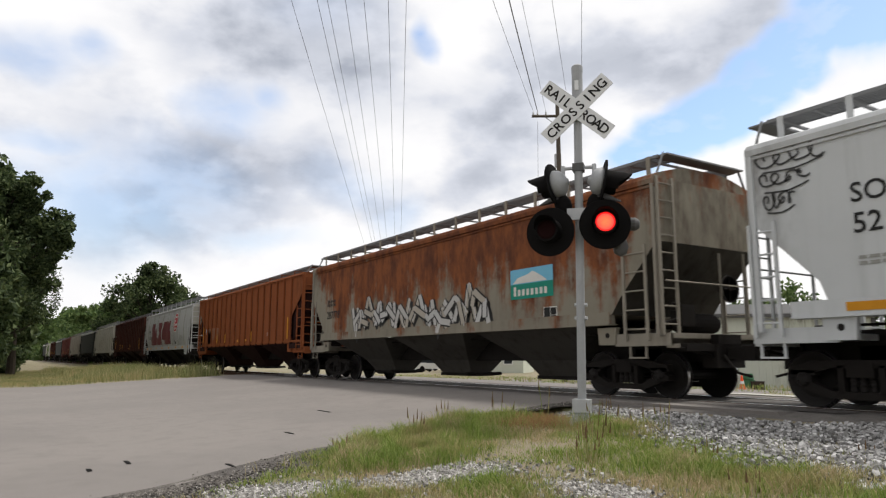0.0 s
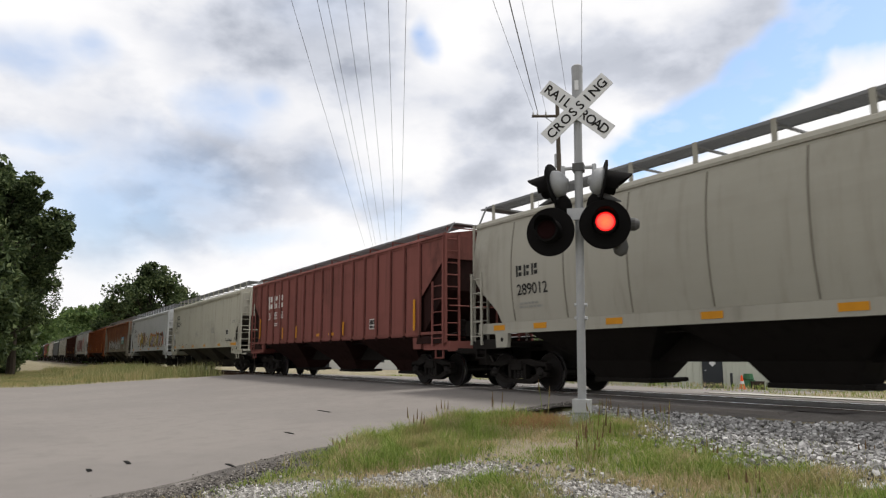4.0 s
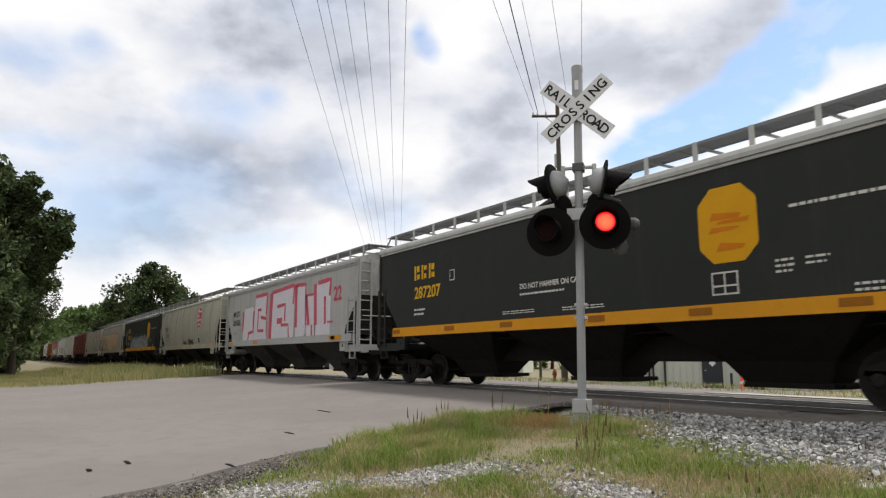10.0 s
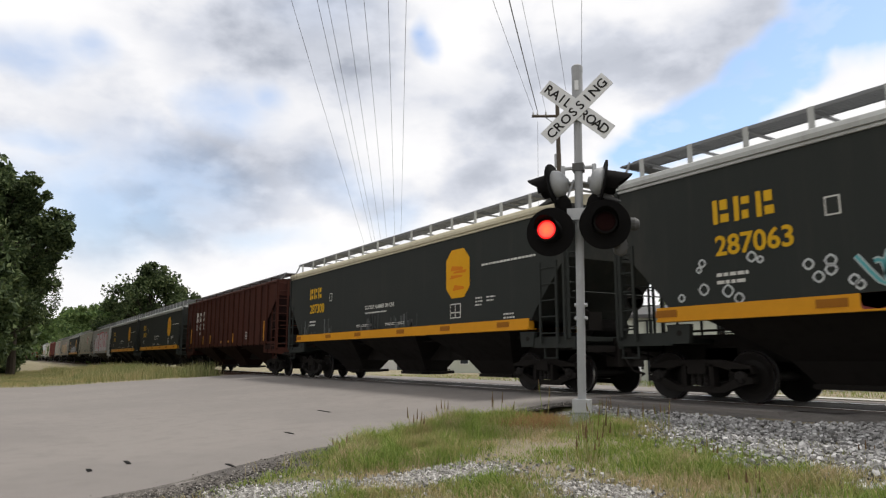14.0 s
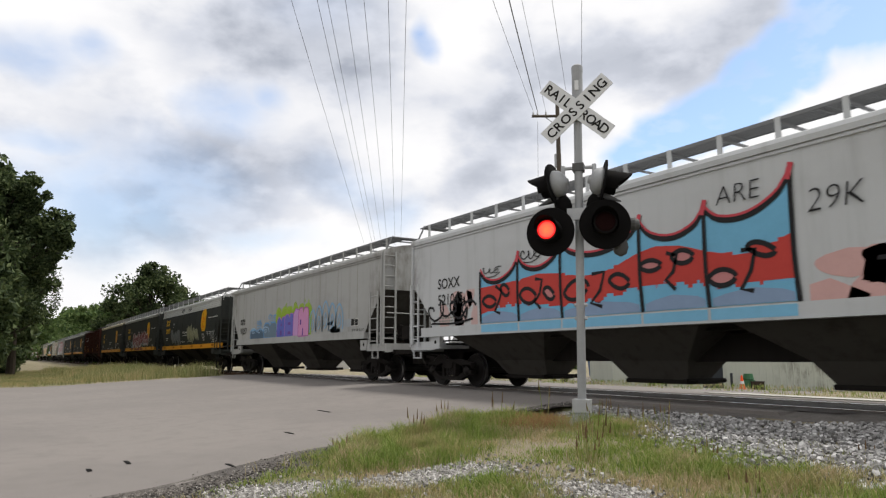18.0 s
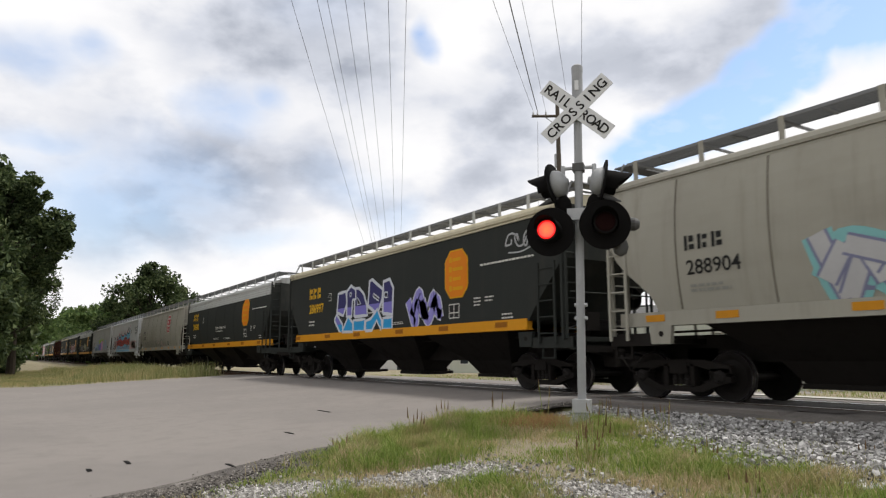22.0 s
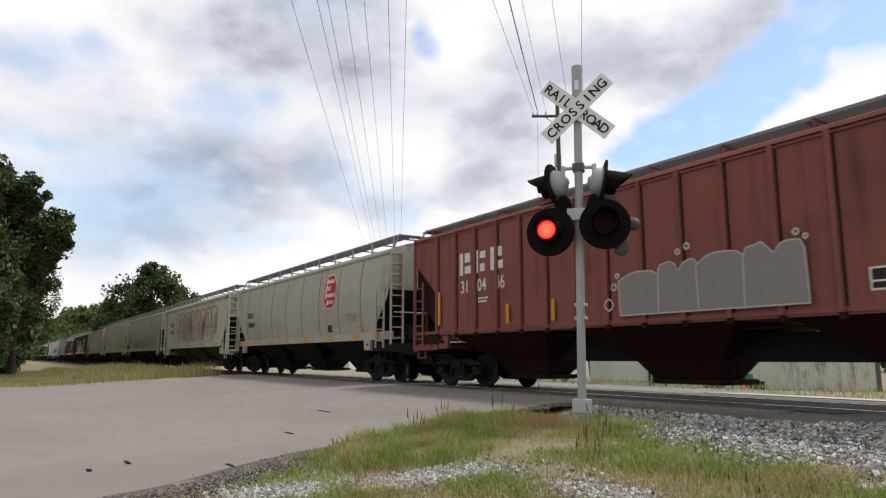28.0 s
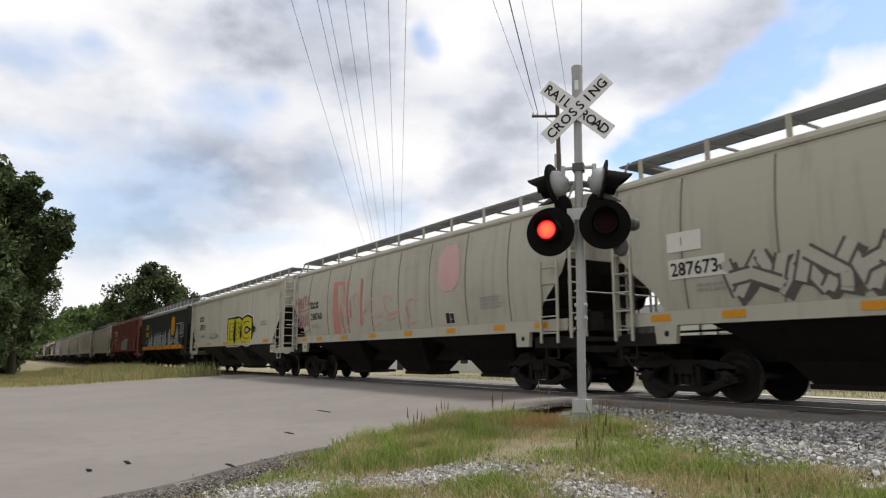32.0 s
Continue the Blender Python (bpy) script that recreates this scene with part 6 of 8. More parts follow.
def washes(side, x0, x1, z0, z1, n, colours, seed, layer=0, name="graffiti", label="faded patches of sprayed paint", tall=1.0):
    rng = random.Random(seed)
    s = Shape()
    for i in range(n):
        cx, cz = rng.uniform(x0, x1), rng.uniform(z0, z1)
        rx, rz = rng.uniform(0.15, 0.5) * min(1.6, (x1 - x0) * 0.4), rng.uniform(0.25, 0.55) * (z1 - z0) * tall
        pts = []
        for j in range(14):
            a = j / 14 * 6.283
            k = rng.uniform(0.75, 1.15)
            pts.append((min(x1, max(x0, cx + rx * k * math.cos(a))), min(z1, max(z0, cz + rz * k * math.sin(a)))))
        side.fill(s, pts, layer, rng.randrange(len(colours)))
    side.put(name, s, [spray(c) for c in colours], label)


WHEELS, TRAIN = [], []


def hopper(kind, place, label, body, roof=None, chord=None, sill=None, under="soot", slope="soot", ladder=None, deep=0.16, supports=1.12, posts=None, group="hopper cars of the train"):
    """A covered hopper car. place: when its left corner passes, on the train's own clock."""
    car = thing("covered_hopper_car", label, "hopper car", group=group)
    roof, chord, sill, ladder = roof or body, chord or body, sill or body, ladder or body
    h = BODY[kind] / 2
    part("body", cached(("body", kind, body), lambda: body_shape(kind), body), None, car, smooth=False)
    part("roof", cached(("roof", kind, roof), lambda: roof_shape(kind), roof), None, car)
    part("top_chord", cached(("top_chord", kind, chord, deep), lambda: chord_shape(kind, deep), chord), None, car)
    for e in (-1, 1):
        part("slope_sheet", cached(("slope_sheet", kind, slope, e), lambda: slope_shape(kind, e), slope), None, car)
        if kind == "curve" and body != "black":
            sheet = lambda: Shape().hexa([(0, -half_width(kind, z) * q, z) for q in (1, -1) for z in ((BREAK + 0.01, 3.6, EAVE) if q == 1 else (EAVE, 3.6, BREAK + 0.01))], [(0.006, -half_width(kind, z) * q, z) for q in (1, -1) for z in ((BREAK + 0.01, 3.6, EAVE) if q == 1 else (EAVE, 3.6, BREAK + 0.01))])
            part("end_sheet", cached(("end_sheet", kind), sheet, "soot_end"), None, car, "sooty end wall", at=pose(e * (h + 0.001), 0, 0, 0, 0, 0 if e > 0 else 180))
    # sills and underframe
    for k in (-1, 1):
        x0, x1 = -h + SILL_ENDS[kind][0], h - SILL_ENDS[kind][1]
        w = half_width(kind, FLOOR)

        def make():
            s = Shape()
            y0, y1 = sorted((k * (w - 0.14), k * (w + 0.022)))
            up = 0.06 if kind == "flat" else 0.0
            s.box(x0, x1, y0, y1, SILL + up if kind != "rib" else 1.46, FLOOR - 0.004 + up if kind != "rib" else 1.54)
            if kind != "rib":
                s.box(x0, x1, *sorted((k * (w - 0.2), k * (w + 0.05))), SILL - 0.03 + up, SILL + up)
            return s

        part("side_sill", cached(("side_sill", kind, sill, k), make, sill), None, car)
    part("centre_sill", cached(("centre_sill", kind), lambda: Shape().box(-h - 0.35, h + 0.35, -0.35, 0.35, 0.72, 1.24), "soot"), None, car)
    for dx in {"flat": (-4.7, -0.15, 4.45), "rib": (-5.0, -0.1, 4.8), "short": (-4.45, -0.2, 4.3), "curve": (-4.45, -0.2, 4.2)}[kind]:
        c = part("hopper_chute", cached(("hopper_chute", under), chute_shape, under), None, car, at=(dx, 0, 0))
        part("outlet_gate", cached(("outlet_gate",), gate_shape, "truck"), None, c)
    for e in (-1, 1):
        lo = lambda: Shape().box(-0.75, 0.62, -1.5, 1.5, 1.06, 1.16).box(-0.75, 0.62, -1.53, -1.44, 1.02, 1.26).box(-0.75, 0.62, 1.44, 1.53, 1.02, 1.26).box(0.5, 0.62, -1.5, 1.5, 0.98, 1.26)
        deck = "soot" if kind == "curve" and ladder != "black" else ladder
        part("end_platform", cached(("end_platform", deck), lo, deck), None, car, at=pose(e * (h - 0.45), 0, 0, 0, 0, 0 if e > 0 else 180))
        pad = sill if sill != "yellow" else body
        # the round hole in the pad is a dark disc, its shade given as colour
        web = lambda: Shape().prism([(-0.26, 1.40), (-0.22, 1.05), (0.22, 1.05), (0.26, 1.40)], -1.56, -1.46).turned([(0.055, -1.566), (0.055, -1.561)], (0.02, 0, 1.24), "y", 12, 1)
        foot = -h + TRUCKS[kind][0] if e < 0 else h - TRUCKS[kind][1]
        part("jacking_pad", cached(("jacking_pad", pad), web, [pad, "soot"]), None, car, at=(foot, 0, 0))
        part("jacking_pad", MESHES[("jacking_pad", pad)], None, car, at=pose(foot, 0, 0, 0, 0, 180))
        part("coupler", cached(("coupler",), lambda: Shape().box(0.0, 0.45, -0.12, 0.12, 0.78, 0.98).box(0.40, 0.68, -0.19, 0.08, 0.74, 1.02).box(0.52, 0.72, 0.02, 0.17, 0.74, 1.02), "truck"), None, car, at=pose(e * (h + 0.30), 0, 0, 0, 0, 0 if e > 0 else 180))
        gear = lambda: Shape().box(-0.05, 0.30, -0.42, 0.42, 0.60, 1.06).box(0.02, 0.26, -1.25, 1.25, 0.92, 1.06).rod((0.2, -1.35, 0.98), (0.2, -0.3, 0.80), 0.025, 6).rod((0.24, 1.35, 0.98), (0.24, 0.3, 0.80), 0.025, 6)
        part("draft_gear", cached(("draft_gear",), gear, "truck"), None, car, "sooty draft gear and uncoupling lever", at=pose(e * (h + 0.05), 0, 0, 0, 0, 0 if e > 0 else 180))
        hose = lambda: Shape().rod((0.2, -0.35, 0.85), (0.42, -0.3, 0.52), 0.025, 6).rod((0.42, -0.3, 0.52), (0.66, -0.2, 0.45), 0.025, 6)
        part("brake_hose", cached(("brake_hose",), hose, "truck"), None, car, at=pose(e * (h + 0.25), 0, 0, 0, 0, 0 if e > 0 else 180))
        # posts and ladders at the four corners
        for k in (-1, 1):
            y = k * (half_width(kind, BREAK) + 0.01)
            if kind != "curve":
                part("corner_post", cached(("corner_post", ladder), lambda: Shape().box(-0.035, 0.035, -0.035, 0.035, 1.2, EAVE - 0.02), ladder), None, car, at=(e * (h - 0.03), y, 0))
            wide, x0 = (0.56, h - 0.86) if e > 0 else (0.44, -h - 0.08)
            if kind == "rib":
                x0 = h - 0.62 if e > 0 else -h + 0.06
            part("side_ladder", cached(("side_ladder", ladder, wide), lambda: ladder_shape(1.86, 5, wide), ladder), None, car, "ladder with thin rungs", (x0, y, 1.12))
            hung = lambda: Shape().box(-0.018, 0.018, -0.02, 0.02, 0.80, 1.08).box(0.38, 0.42, -0.02, 0.02, 0.80, 1.08).box(-0.02, 0.42, -0.03, 0.03, 0.78, 0.81)
            part("step_stirrup", cached(("step_stirrup", deck), hung, deck), None, car, at=(x0 + 0.02, k * 1.49, 0))
        part("end_ladder", cached(("end_ladder", ladder), lambda: ladder_shape(EAVE - 1.2, 9, 0.44), ladder), None, car, "end ladder with thin rungs", pose(e * (h + 0.05), -1.56, 1.22, 0, 0, 90))
        rail = lambda: Shape().rod((0, -1.45, 2.25), (0, 1.45, 2.25), 0.018, 5).rod((0, 1.0, 1.2), (0, 1.0, 2.95), 0.03, 5).rod((0, 0.2, 1.2), (0, 0.2, 2.9), 0.03, 5)
        part("end_handrail", cached(("end_handrail", ladder), rail, ladder), None, car, at=(e * (h + 0.07), 0, 0))
    wheel = lambda: Shape().turned([(0.26, -0.02), (0.29, -0.02), (0.29, 0.02), (0.26, 0.02), (0.26, -0.02)], (0, 0, 0), "x", 20).rod((0, -0.27, 0), (0, 0.27, 0), 0.015, 5).rod((0, 0, -0.27), (0, 0, 0.27), 0.015, 5).rod((-0.25, 0, 0), (0.03, 0, 0), 0.05, 8)
    part("brake_wheel", cached(("brake_wheel",), wheel, "soot"), None, car, "round hand-brake wheel", (h - 0.02, 0.62, 2.2))
    tank = lambda: Shape().turned([(0.05, -0.62), (0.19, -0.58), (0.21, -0.5), (0.21, 0.5), (0.19, 0.58), (0.05, 0.62)], (0, 0, 0), "y", 16)
    part("air_reservoir", cached(("air_reservoir",), tank, "soot"), None, car, "sooty brake air reservoir", (h - 0.62, 0.25, 1.50))
    valve = lambda: Shape().box(-0.14, 0.14, -0.2, 0.2, -0.2, 0.22).turned([(0.09, 0.2), (0.1, 0.26), (0.1, 0.34), (0.06, 0.38)], (0, -0.2, -0.1), "z", 10).rod((0.05, -0.2, -0.05), (0.05, -0.85, -0.2), 0.025, 6)
    part("brake_valve", cached(("brake_valve",), valve, "soot"), None, car, "sooty brake valve", (h - 0.30, -0.55, 1.62))
    pipe = lambda: Shape().tube([(-h + 0.6, -1.05, 1.28), (-h + 3.0, -1.05, 1.30), (h - 3.0, -1.05, 1.30), (h - 0.6, -1.05, 1.28)], 0.025, 6)
    part("train_pipe", cached(("train_pipe", kind), pipe, "soot"), None, car)
    # running boards on their brackets
    top = EAVE + (0.52 if kind != "rib" else 0.36)
    for k in (-1, 1):
        part("running_board", cached(("running_board", kind), lambda: board_shape(BODY[kind] - (0.3 if kind != "rib" else 0.0)), "grating"), None, car, "open grating walkway", (0, -1.22 if k < 0 else 0.70, top))
    n = int((BODY[kind] - 0.8) / supports)
    if kind == "rib":
        brk = lambda: Shape().box(-0.02, 0.02, -1.24, 1.24, top - 0.05, top - 0.02).box(-0.02, 0.02, -1.24, -1.20, EAVE + 0.04, top).box(-0.02, 0.02, 1.20, 1.24, EAVE + 0.04, top)
    else:
        brk = lambda: Shape().box(-0.05, 0.05, -1.25, -1.225, EAVE + 0.08, top + 0.03)
    posts = posts or ladder
    bracket = cached(("board_bracket", kind, posts), brk, posts)
    for i in range(n + 1):
        part("board_bracket", bracket, None, car, at=(-h + 0.4 + i * (BODY[kind] - 0.8) / n, 0, 0))
        if kind != "rib":
            part("board_bracket", bracket, None, car, at=pose(-h + 0.4 + i * (BODY[kind] - 0.8) / n, 0, 0, 0, 0, 180))
            part("board_bearer", cached(("board_bearer",), lambda: Shape().box(-0.025, 0.025, -1.22, 1.22, top - 0.075, top - 0.035), "grating"), None, car, at=(-h + 0.4 + i * (BODY[kind] - 0.8) / n, 0, 0))
    for e in (-1, 1):
        bow = lambda: Shape().rod((0, -1.45, EAVE + 0.05), (0, -1.2, top + 0.04), 0.025, 6).rod((0, 1.45, EAVE + 0.05), (0, 1.2, top + 0.04), 0.025, 6).box(-0.25, 0.12, -1.22, 1.22, top - 0.02, top + 0.012)
        part("end_board", cached(("end_board", kind), bow, "grating"), None, car, "walkway crossing the roof end", (e * (h - 0.05), 0, 0))
    if kind == "rib":
        def rib():
            s = Shape()
            s.box(-0.045, 0.045, -1.655, -1.584, 1.46, EAVE - 0.02)
            # shade and grime of the groove beside the rib, painted as dark strips
            for k in (-1, 1):
                x0, x1 = sorted((k * 0.045, k * 0.085))
                s.box(x0, x1, -1.5885, -1.584, 1.46, EAVE - 0.02, 1)
            s.box(-0.06, 0.06, -1.62, -1.584, 1.36, 1.46, 1)
            return s

        me = cached(("rib", body), rib, [body, slope])
        for i in range(17):
            x = -h + 1.32 + i * 0.935
            part("rib", me, None, car, at=(x, 0, 0))
            part("rib", me, None, car, at=pose(x, 0, 0, 0, 0, 180))
        for e in (-1, 1):
            # upright end wall and the slope behind the open corner, its grime and shade in the paint
            wall = lambda: Shape().prism([(h - 0.04, 3.62), (h - 1.36, 2.55), (h - 1.36, 1.5), (h - 1.25, 1.5), (h - 0.04, 2.7)], -1.5, 1.5)
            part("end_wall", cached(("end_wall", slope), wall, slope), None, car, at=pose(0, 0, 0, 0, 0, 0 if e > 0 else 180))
            for k in (-1, 1):
                beam = lambda: Shape().box(h - 1.5, h - 0.02, *sorted((k * 1.50, k * 1.59)), 1.20, 1.42)
                part("end_beam", cached(("end_beam", slope, k), beam, slope), None, car, at=pose(0, 0, 0, 0, 0, 0 if e > 0 else 180))
    if kind == "curve":
        def seam_shape():
            s = Shape()
            zs = np.linspace(FLOOR + 0.02, EAVE - (0.15 if body != "black" else 0.55), 11)
            for a, b in zip(zs, zs[1:]):
                ya, yb = half_width("curve", a), half_width("curve", b)
                s.hexa([(-0.016, -ya + 0.004, a), (0.016, -ya + 0.004, a), (0.011, -ya - 0.014, a), (-0.011, -ya - 0.014, a)][::-1], [(-0.016, -yb + 0.004, b), (0.016, -yb + 0.004, b), (0.011, -yb - 0.014, b), (-0.011, -yb - 0.014, b)][::-1])
            return s

        me = cached(("weld_seam", body == "black"), seam_shape, paint_seam if body != "black" else "black")
        for i in range(8):
            part("weld_seam", me, None, car, "stained vertical weld seam", at=(-h + 1.60 + i * 1.86, 0, 0))
    if body in ("olive_pale", "grey2"):
        strip = lambda: Shape().box(-0.012, 0.012, -1.589, -1.584, FLOOR + 0.02, EAVE - deep)
        me = cached(("panel_seam", deep), strip, "seam_pale")
        for i in range(9):
            part("panel_seam", me, None, car, "faint vertical panel seam", at=(-h + 1.9 + i * (BODY[kind] - 3.8) / 8, 0, 0))
    wheels = build_truck(car, -h + TRUCKS[kind][0]) + build_truck(car, h - TRUCKS[kind][1])
    WHEELS.extend((w, dx, x, place, h) for w, dx, x in wheels)
    TRAIN.append((car, place, h))
    return Side(car, kind)


paint_seam = plain("dirty weld seam", (0.185, 0.170, 0.140), 0.8, 0.0, 0.5, 3.0)


def reflectors(side, xs, w=0.45, z=1.47, mat="amber", h=0.13):
    me = MESHES.setdefault(("reflector", side.kind, w, h, mat), Shape().box(0, w, -half_width(side.kind, FLOOR) - 0.032, -half_width(side.kind, FLOOR) - 0.024, 0, h).mesh("reflector", mats_of(mat)))
    for x in xs:
        part("reflector", me, None, side.car, "yellow reflective strip" if mat == "amber" else "", (x - side.h, 0, z + (0.06 if side.kind == "flat" else 0.0)))


def grey_curve(place, number="", body="grey", logo=True, label="", faded=False, deep=0.16, roof=None, marks=True):
    side = hopper("curve", place, label or "grey covered hopper car with smooth curved sides", body, roof=roof, supports=1.55, deep=deep)
    reflectors(side, (0.75, 2.3, 4.6, 6.9, 9.3, 11.7, 13.9, 15.5))
    if marks:
        letter_bars(side, 1.80, 2.72, 0.86, 0.27, "mark_black")
        if number:
            side.words(number, 1.80, 2.28, 0.26, "mark_black")
        else:
            letter_bars(side, 1.80, 2.28, 1.3, 0.24, "mark_black", 6)
    small_print(side, 1.85, 2.05, 2, 0.9, "mark_grey", seed=1)
    small_print(side, 13.4, 2.3, 4, 0.9, "mark_grey", seed=2)
    data_panel(side, 11.7, 1.72)
    if logo:
        red_logo(side, faded=faded)
    return side


def black_flat(place, number="", label="", roof="silver", chord="silver", kind="flat", barred=False, mark="mark_yellow", deep=0.18):
    side = hopper(kind, place, label or "black covered hopper car with a yellow sill stripe", "black", roof=roof, chord=chord, sill="yellow", under="soot", slope="black", ladder="black", posts="silver", deep=deep, supports=1.12 if kind == "flat" else 1.5)
    x = 2.25 if kind == "flat" else 1.8
    letter_bars(side, x, 3.10, 1.25, 0.43, mark)
    if number:
        side.words(number, x, 2.55, 0.34, mark, fat=0.010)
    else:
        letter_bars(side, x, 2.55, 1.5, 0.34, mark, 6)
    small_print(side, x, 2.18, 2, 0.75, "mark_white", 0.06, 0.13, 3)
    side.words("DO NOT HAMMER ON CAR", 7.28, 2.42, 0.125, "mark_white", name="warning_text", label="white painted warning words", spread=0.93)
    small_print(side, 7.28, 2.27, 1, 1.9, "mark_white", 0.045, 0.1, 4)
    small_print(side, 6.6, 1.90, 2, 1.3, "mark_white", 0.022, 0.05, 5), small_print(side, 8.75, 1.88, 2, 1.5, "mark_white", 0.022, 0.05, 25)
    reflectors(side, (0.9, 3.95, 6.5, 9.55, 12.1, 14.75), 0.48, 1.475, "worn_amber")
    small_print(side, 14.1, 3.16, 1, 2.3, "mark_white", 0.05, 0.1, 6)
    small_print(side, 13.8, 2.32, 3, 0.35, "mark_white", 0.04, 0.09, 7), small_print(side, 14.3, 2.32, 2, 0.4, "mark_white", 0.035, 0.09, 27), small_print(side, 15.0, 1.84, 2, 0.5, "mark_white", 0.04, 0.09, 28)
    data_panel(side, 12.6, 1.86, 0.52, 0.40, True)
    s = Shape()
    side.bars(s, 4.2, 2.92, 0.24, 0.30, 1, 0), side.bars(s, 4.225, 2.945, 0.19, 0.25, 2, 1)
    side.put("stencil_box", s, ["mark_white", "black"])
    gold_logo(side, barred=barred)
    if kind == "curve":
        for i in range(3):
            s = Shape()
            side.bars(s, 0.0, 3.82 + i * 0.12, BODY[kind], 0.018, 1)
            side.put("band_groove", s, "mark_grey")
        s = Shape()
        side.fill(s, [(0.0, 3.74), (BODY[kind], 3.74), (BODY[kind], 4.20), (0.0, 4.20)], 0)
        side.put("roof_band", s, "silver", "silver band under the roof")
    return side


def ribbed(place, number, body, label, marks=True):
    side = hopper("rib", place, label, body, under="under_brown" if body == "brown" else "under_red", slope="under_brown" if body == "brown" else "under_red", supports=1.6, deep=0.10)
    me = MESHES.setdefault(("yellow_mark",), Shape().box(0, 0.11, -1.662, -1.652, 0, 1.0).mesh("yellow_mark", mats_of("amber")))
    for x, z, k in ((1.43, 1.70, 0.92), (4.55, 1.62, 0.48), (6.2, 1.62, 0.48), (10.9, 1.60, 0.48), (15.98, 1.60, 0.92)):
        part("reflector", me, None, side.car, "upright yellow reflective strip", pose(x - side.h, 0, z) @ Matrix.Diagonal((1, 1, k, 1)))
    flat_strip = MESHES.setdefault(("yellow_strip",), Shape().box(0, 0.48, -1.598, -1.590, 0, 0.11).mesh("reflector", mats_of("amber")))
    for x in (8.33, 9.5):
        part("reflector", flat_strip, None, side.car, "level yellow reflective strip", (x - side.h, 0, 1.62))
    if marks:
        letter_bars(side, 2.45, 3.0, 2.1, 0.60, "mark_white")
        for i in range(3):
            side.words(number[2 * i:2 * i + 2], 2.48 + i * 0.78, 2.52, 0.33, "mark_white", spread=0.85)
        small_print(side, 3.3, 2.3, 2, 0.5, "mark_white", seed=8)
        data_panel(side, 12.95, 1.74, 0.55, 0.34, True)
    small_print(side, 13.2, 1.9, 2, 0.3, "mark_white", seed=9)
    return side

# ---- the cars in their order, first the ones already past the crossing ----
WHITE, BLACKISH = (0.66, 0.66, 0.66), (0.02, 0.02, 0.022)


def plain_sided(place, label, body, number="", mark="mark_black", owner=None, sillmat=None, x=1.2, kind="short", high=2.72):
    # end slopes darker than the sides: dirt plus shade put into the paint
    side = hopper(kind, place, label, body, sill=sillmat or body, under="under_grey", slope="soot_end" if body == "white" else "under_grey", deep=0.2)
    if owner:
        side.words(owner, x, high, 0.29, mark, name="owner_letters", label="painted black letters")
    else:
        letter_bars(side, x, high, 0.8, 0.29, mark)
    if number:
        side.words(number, x, high - 0.46, 0.30, mark)
    small_print(side, x + 0.05, high - 0.85, 2, 0.9, "mark_grey", seed=11)
    return side


def frame_box(side, x, z):
    q = Shape()
    for a, b, c, d in ((0, 0, 0.26, 0.02), (0, 0.30, 0.26, 0.02), (0, 0.02, 0.02, 0.28), (0.24, 0.02, 0.02, 0.28), (0.09, 0.10, 0.08, 0.12)):
        side.bars(q, x + a, z + b, c, d, 1)
    side.put("stencil_box", q, "mark_grey")


# dirt and the shade below the floor both go into this grey
M["under_grey"] = paint("grey hopper paint with dirt and shade", (0.056, 0.052, 0.046), 0.7, dirt_colour=(0.03, 0.026, 0.022))
M["tan_grey"] = paint("brownish grey car paint", (0.23, 0.21, 0.175), 0.4)

for k, (kind, body) in enumerate((("flat", "black"), ("curve", "grey"), ("rib", "brown"), ("flat", "black"), ("rib", "red"), ("curve", "tan_grey"), ("flat", "black"), ("curve", "grey"), ("rib", "brown"))):
    place = -4.426 - 1.168 * (9 - k)
    if kind == "rib":
        ribbed(place, "310444", body, "dark brown ribbed covered hopper car", marks=False)
    elif body == "black":
        hopper("flat", place, "dark covered hopper car far down the track", "black", roof="silver", chord="silver", ladder="black", slope="black")
    else:
        hopper("curve", place, "grey covered hopper car far down the track", body)

s2 = grey_curve(-4.426, "", "grey2", True, "pale grey hopper car with a dark red painted patch")
washes(s2, 2.2, 10.3, 1.8, 3.5, 26, ((0.13, 0.03, 0.035), (0.15, 0.035, 0.04)), 2, label="dark red block of sprayed paint")

s1 = ribbed(-3.247, "310331", "orange", "orange-brown rusty ribbed covered hopper car", marks=False)
washes(s1, 1.6, 4.6, 1.6, 2.5, 7, ((0.30, 0.36, 0.42), (0.22, 0.10, 0.06)), 5)

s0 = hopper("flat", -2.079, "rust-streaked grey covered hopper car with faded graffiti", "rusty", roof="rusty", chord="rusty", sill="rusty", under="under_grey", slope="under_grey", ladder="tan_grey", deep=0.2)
letter_bars(s0, 1.5, 2.70, 0.8, 0.26, "mark_black")
s0.words("287778", 1.45, 2.25, 0.27, "mark_black")
piece(s0, 3.7, 11.8, 1.50, 2.75, 8, ((0.42, 0.41, 0.39), (0.36, 0.33, 0.28), (0.44, 0.44, 0.43)), (0.03, 0.03, 0.03), 21, 0.17, None, (0.5, 0.5, 0.5), 0.10, 0.08, hard=True, label="grey and black graffiti shapes on rust")
s = Shape()
s0.bars(s, 12.75, 2.18, 1.55, 0.36, 1, 0), s0.bars(s, 12.75, 2.54, 1.55, 0.36, 1, 1)
s0.fill(s, [(12.85, 2.56), (14.1, 2.56), (13.9, 2.68), (13.6, 2.82), (13.3, 2.72), (13.1, 2.74)], 2, 2)
for i in range(8):
    s0.bars(s, 12.88 + i * 0.16, 2.26, 0.09, 0.15 if i else 0.22, 2, 2)
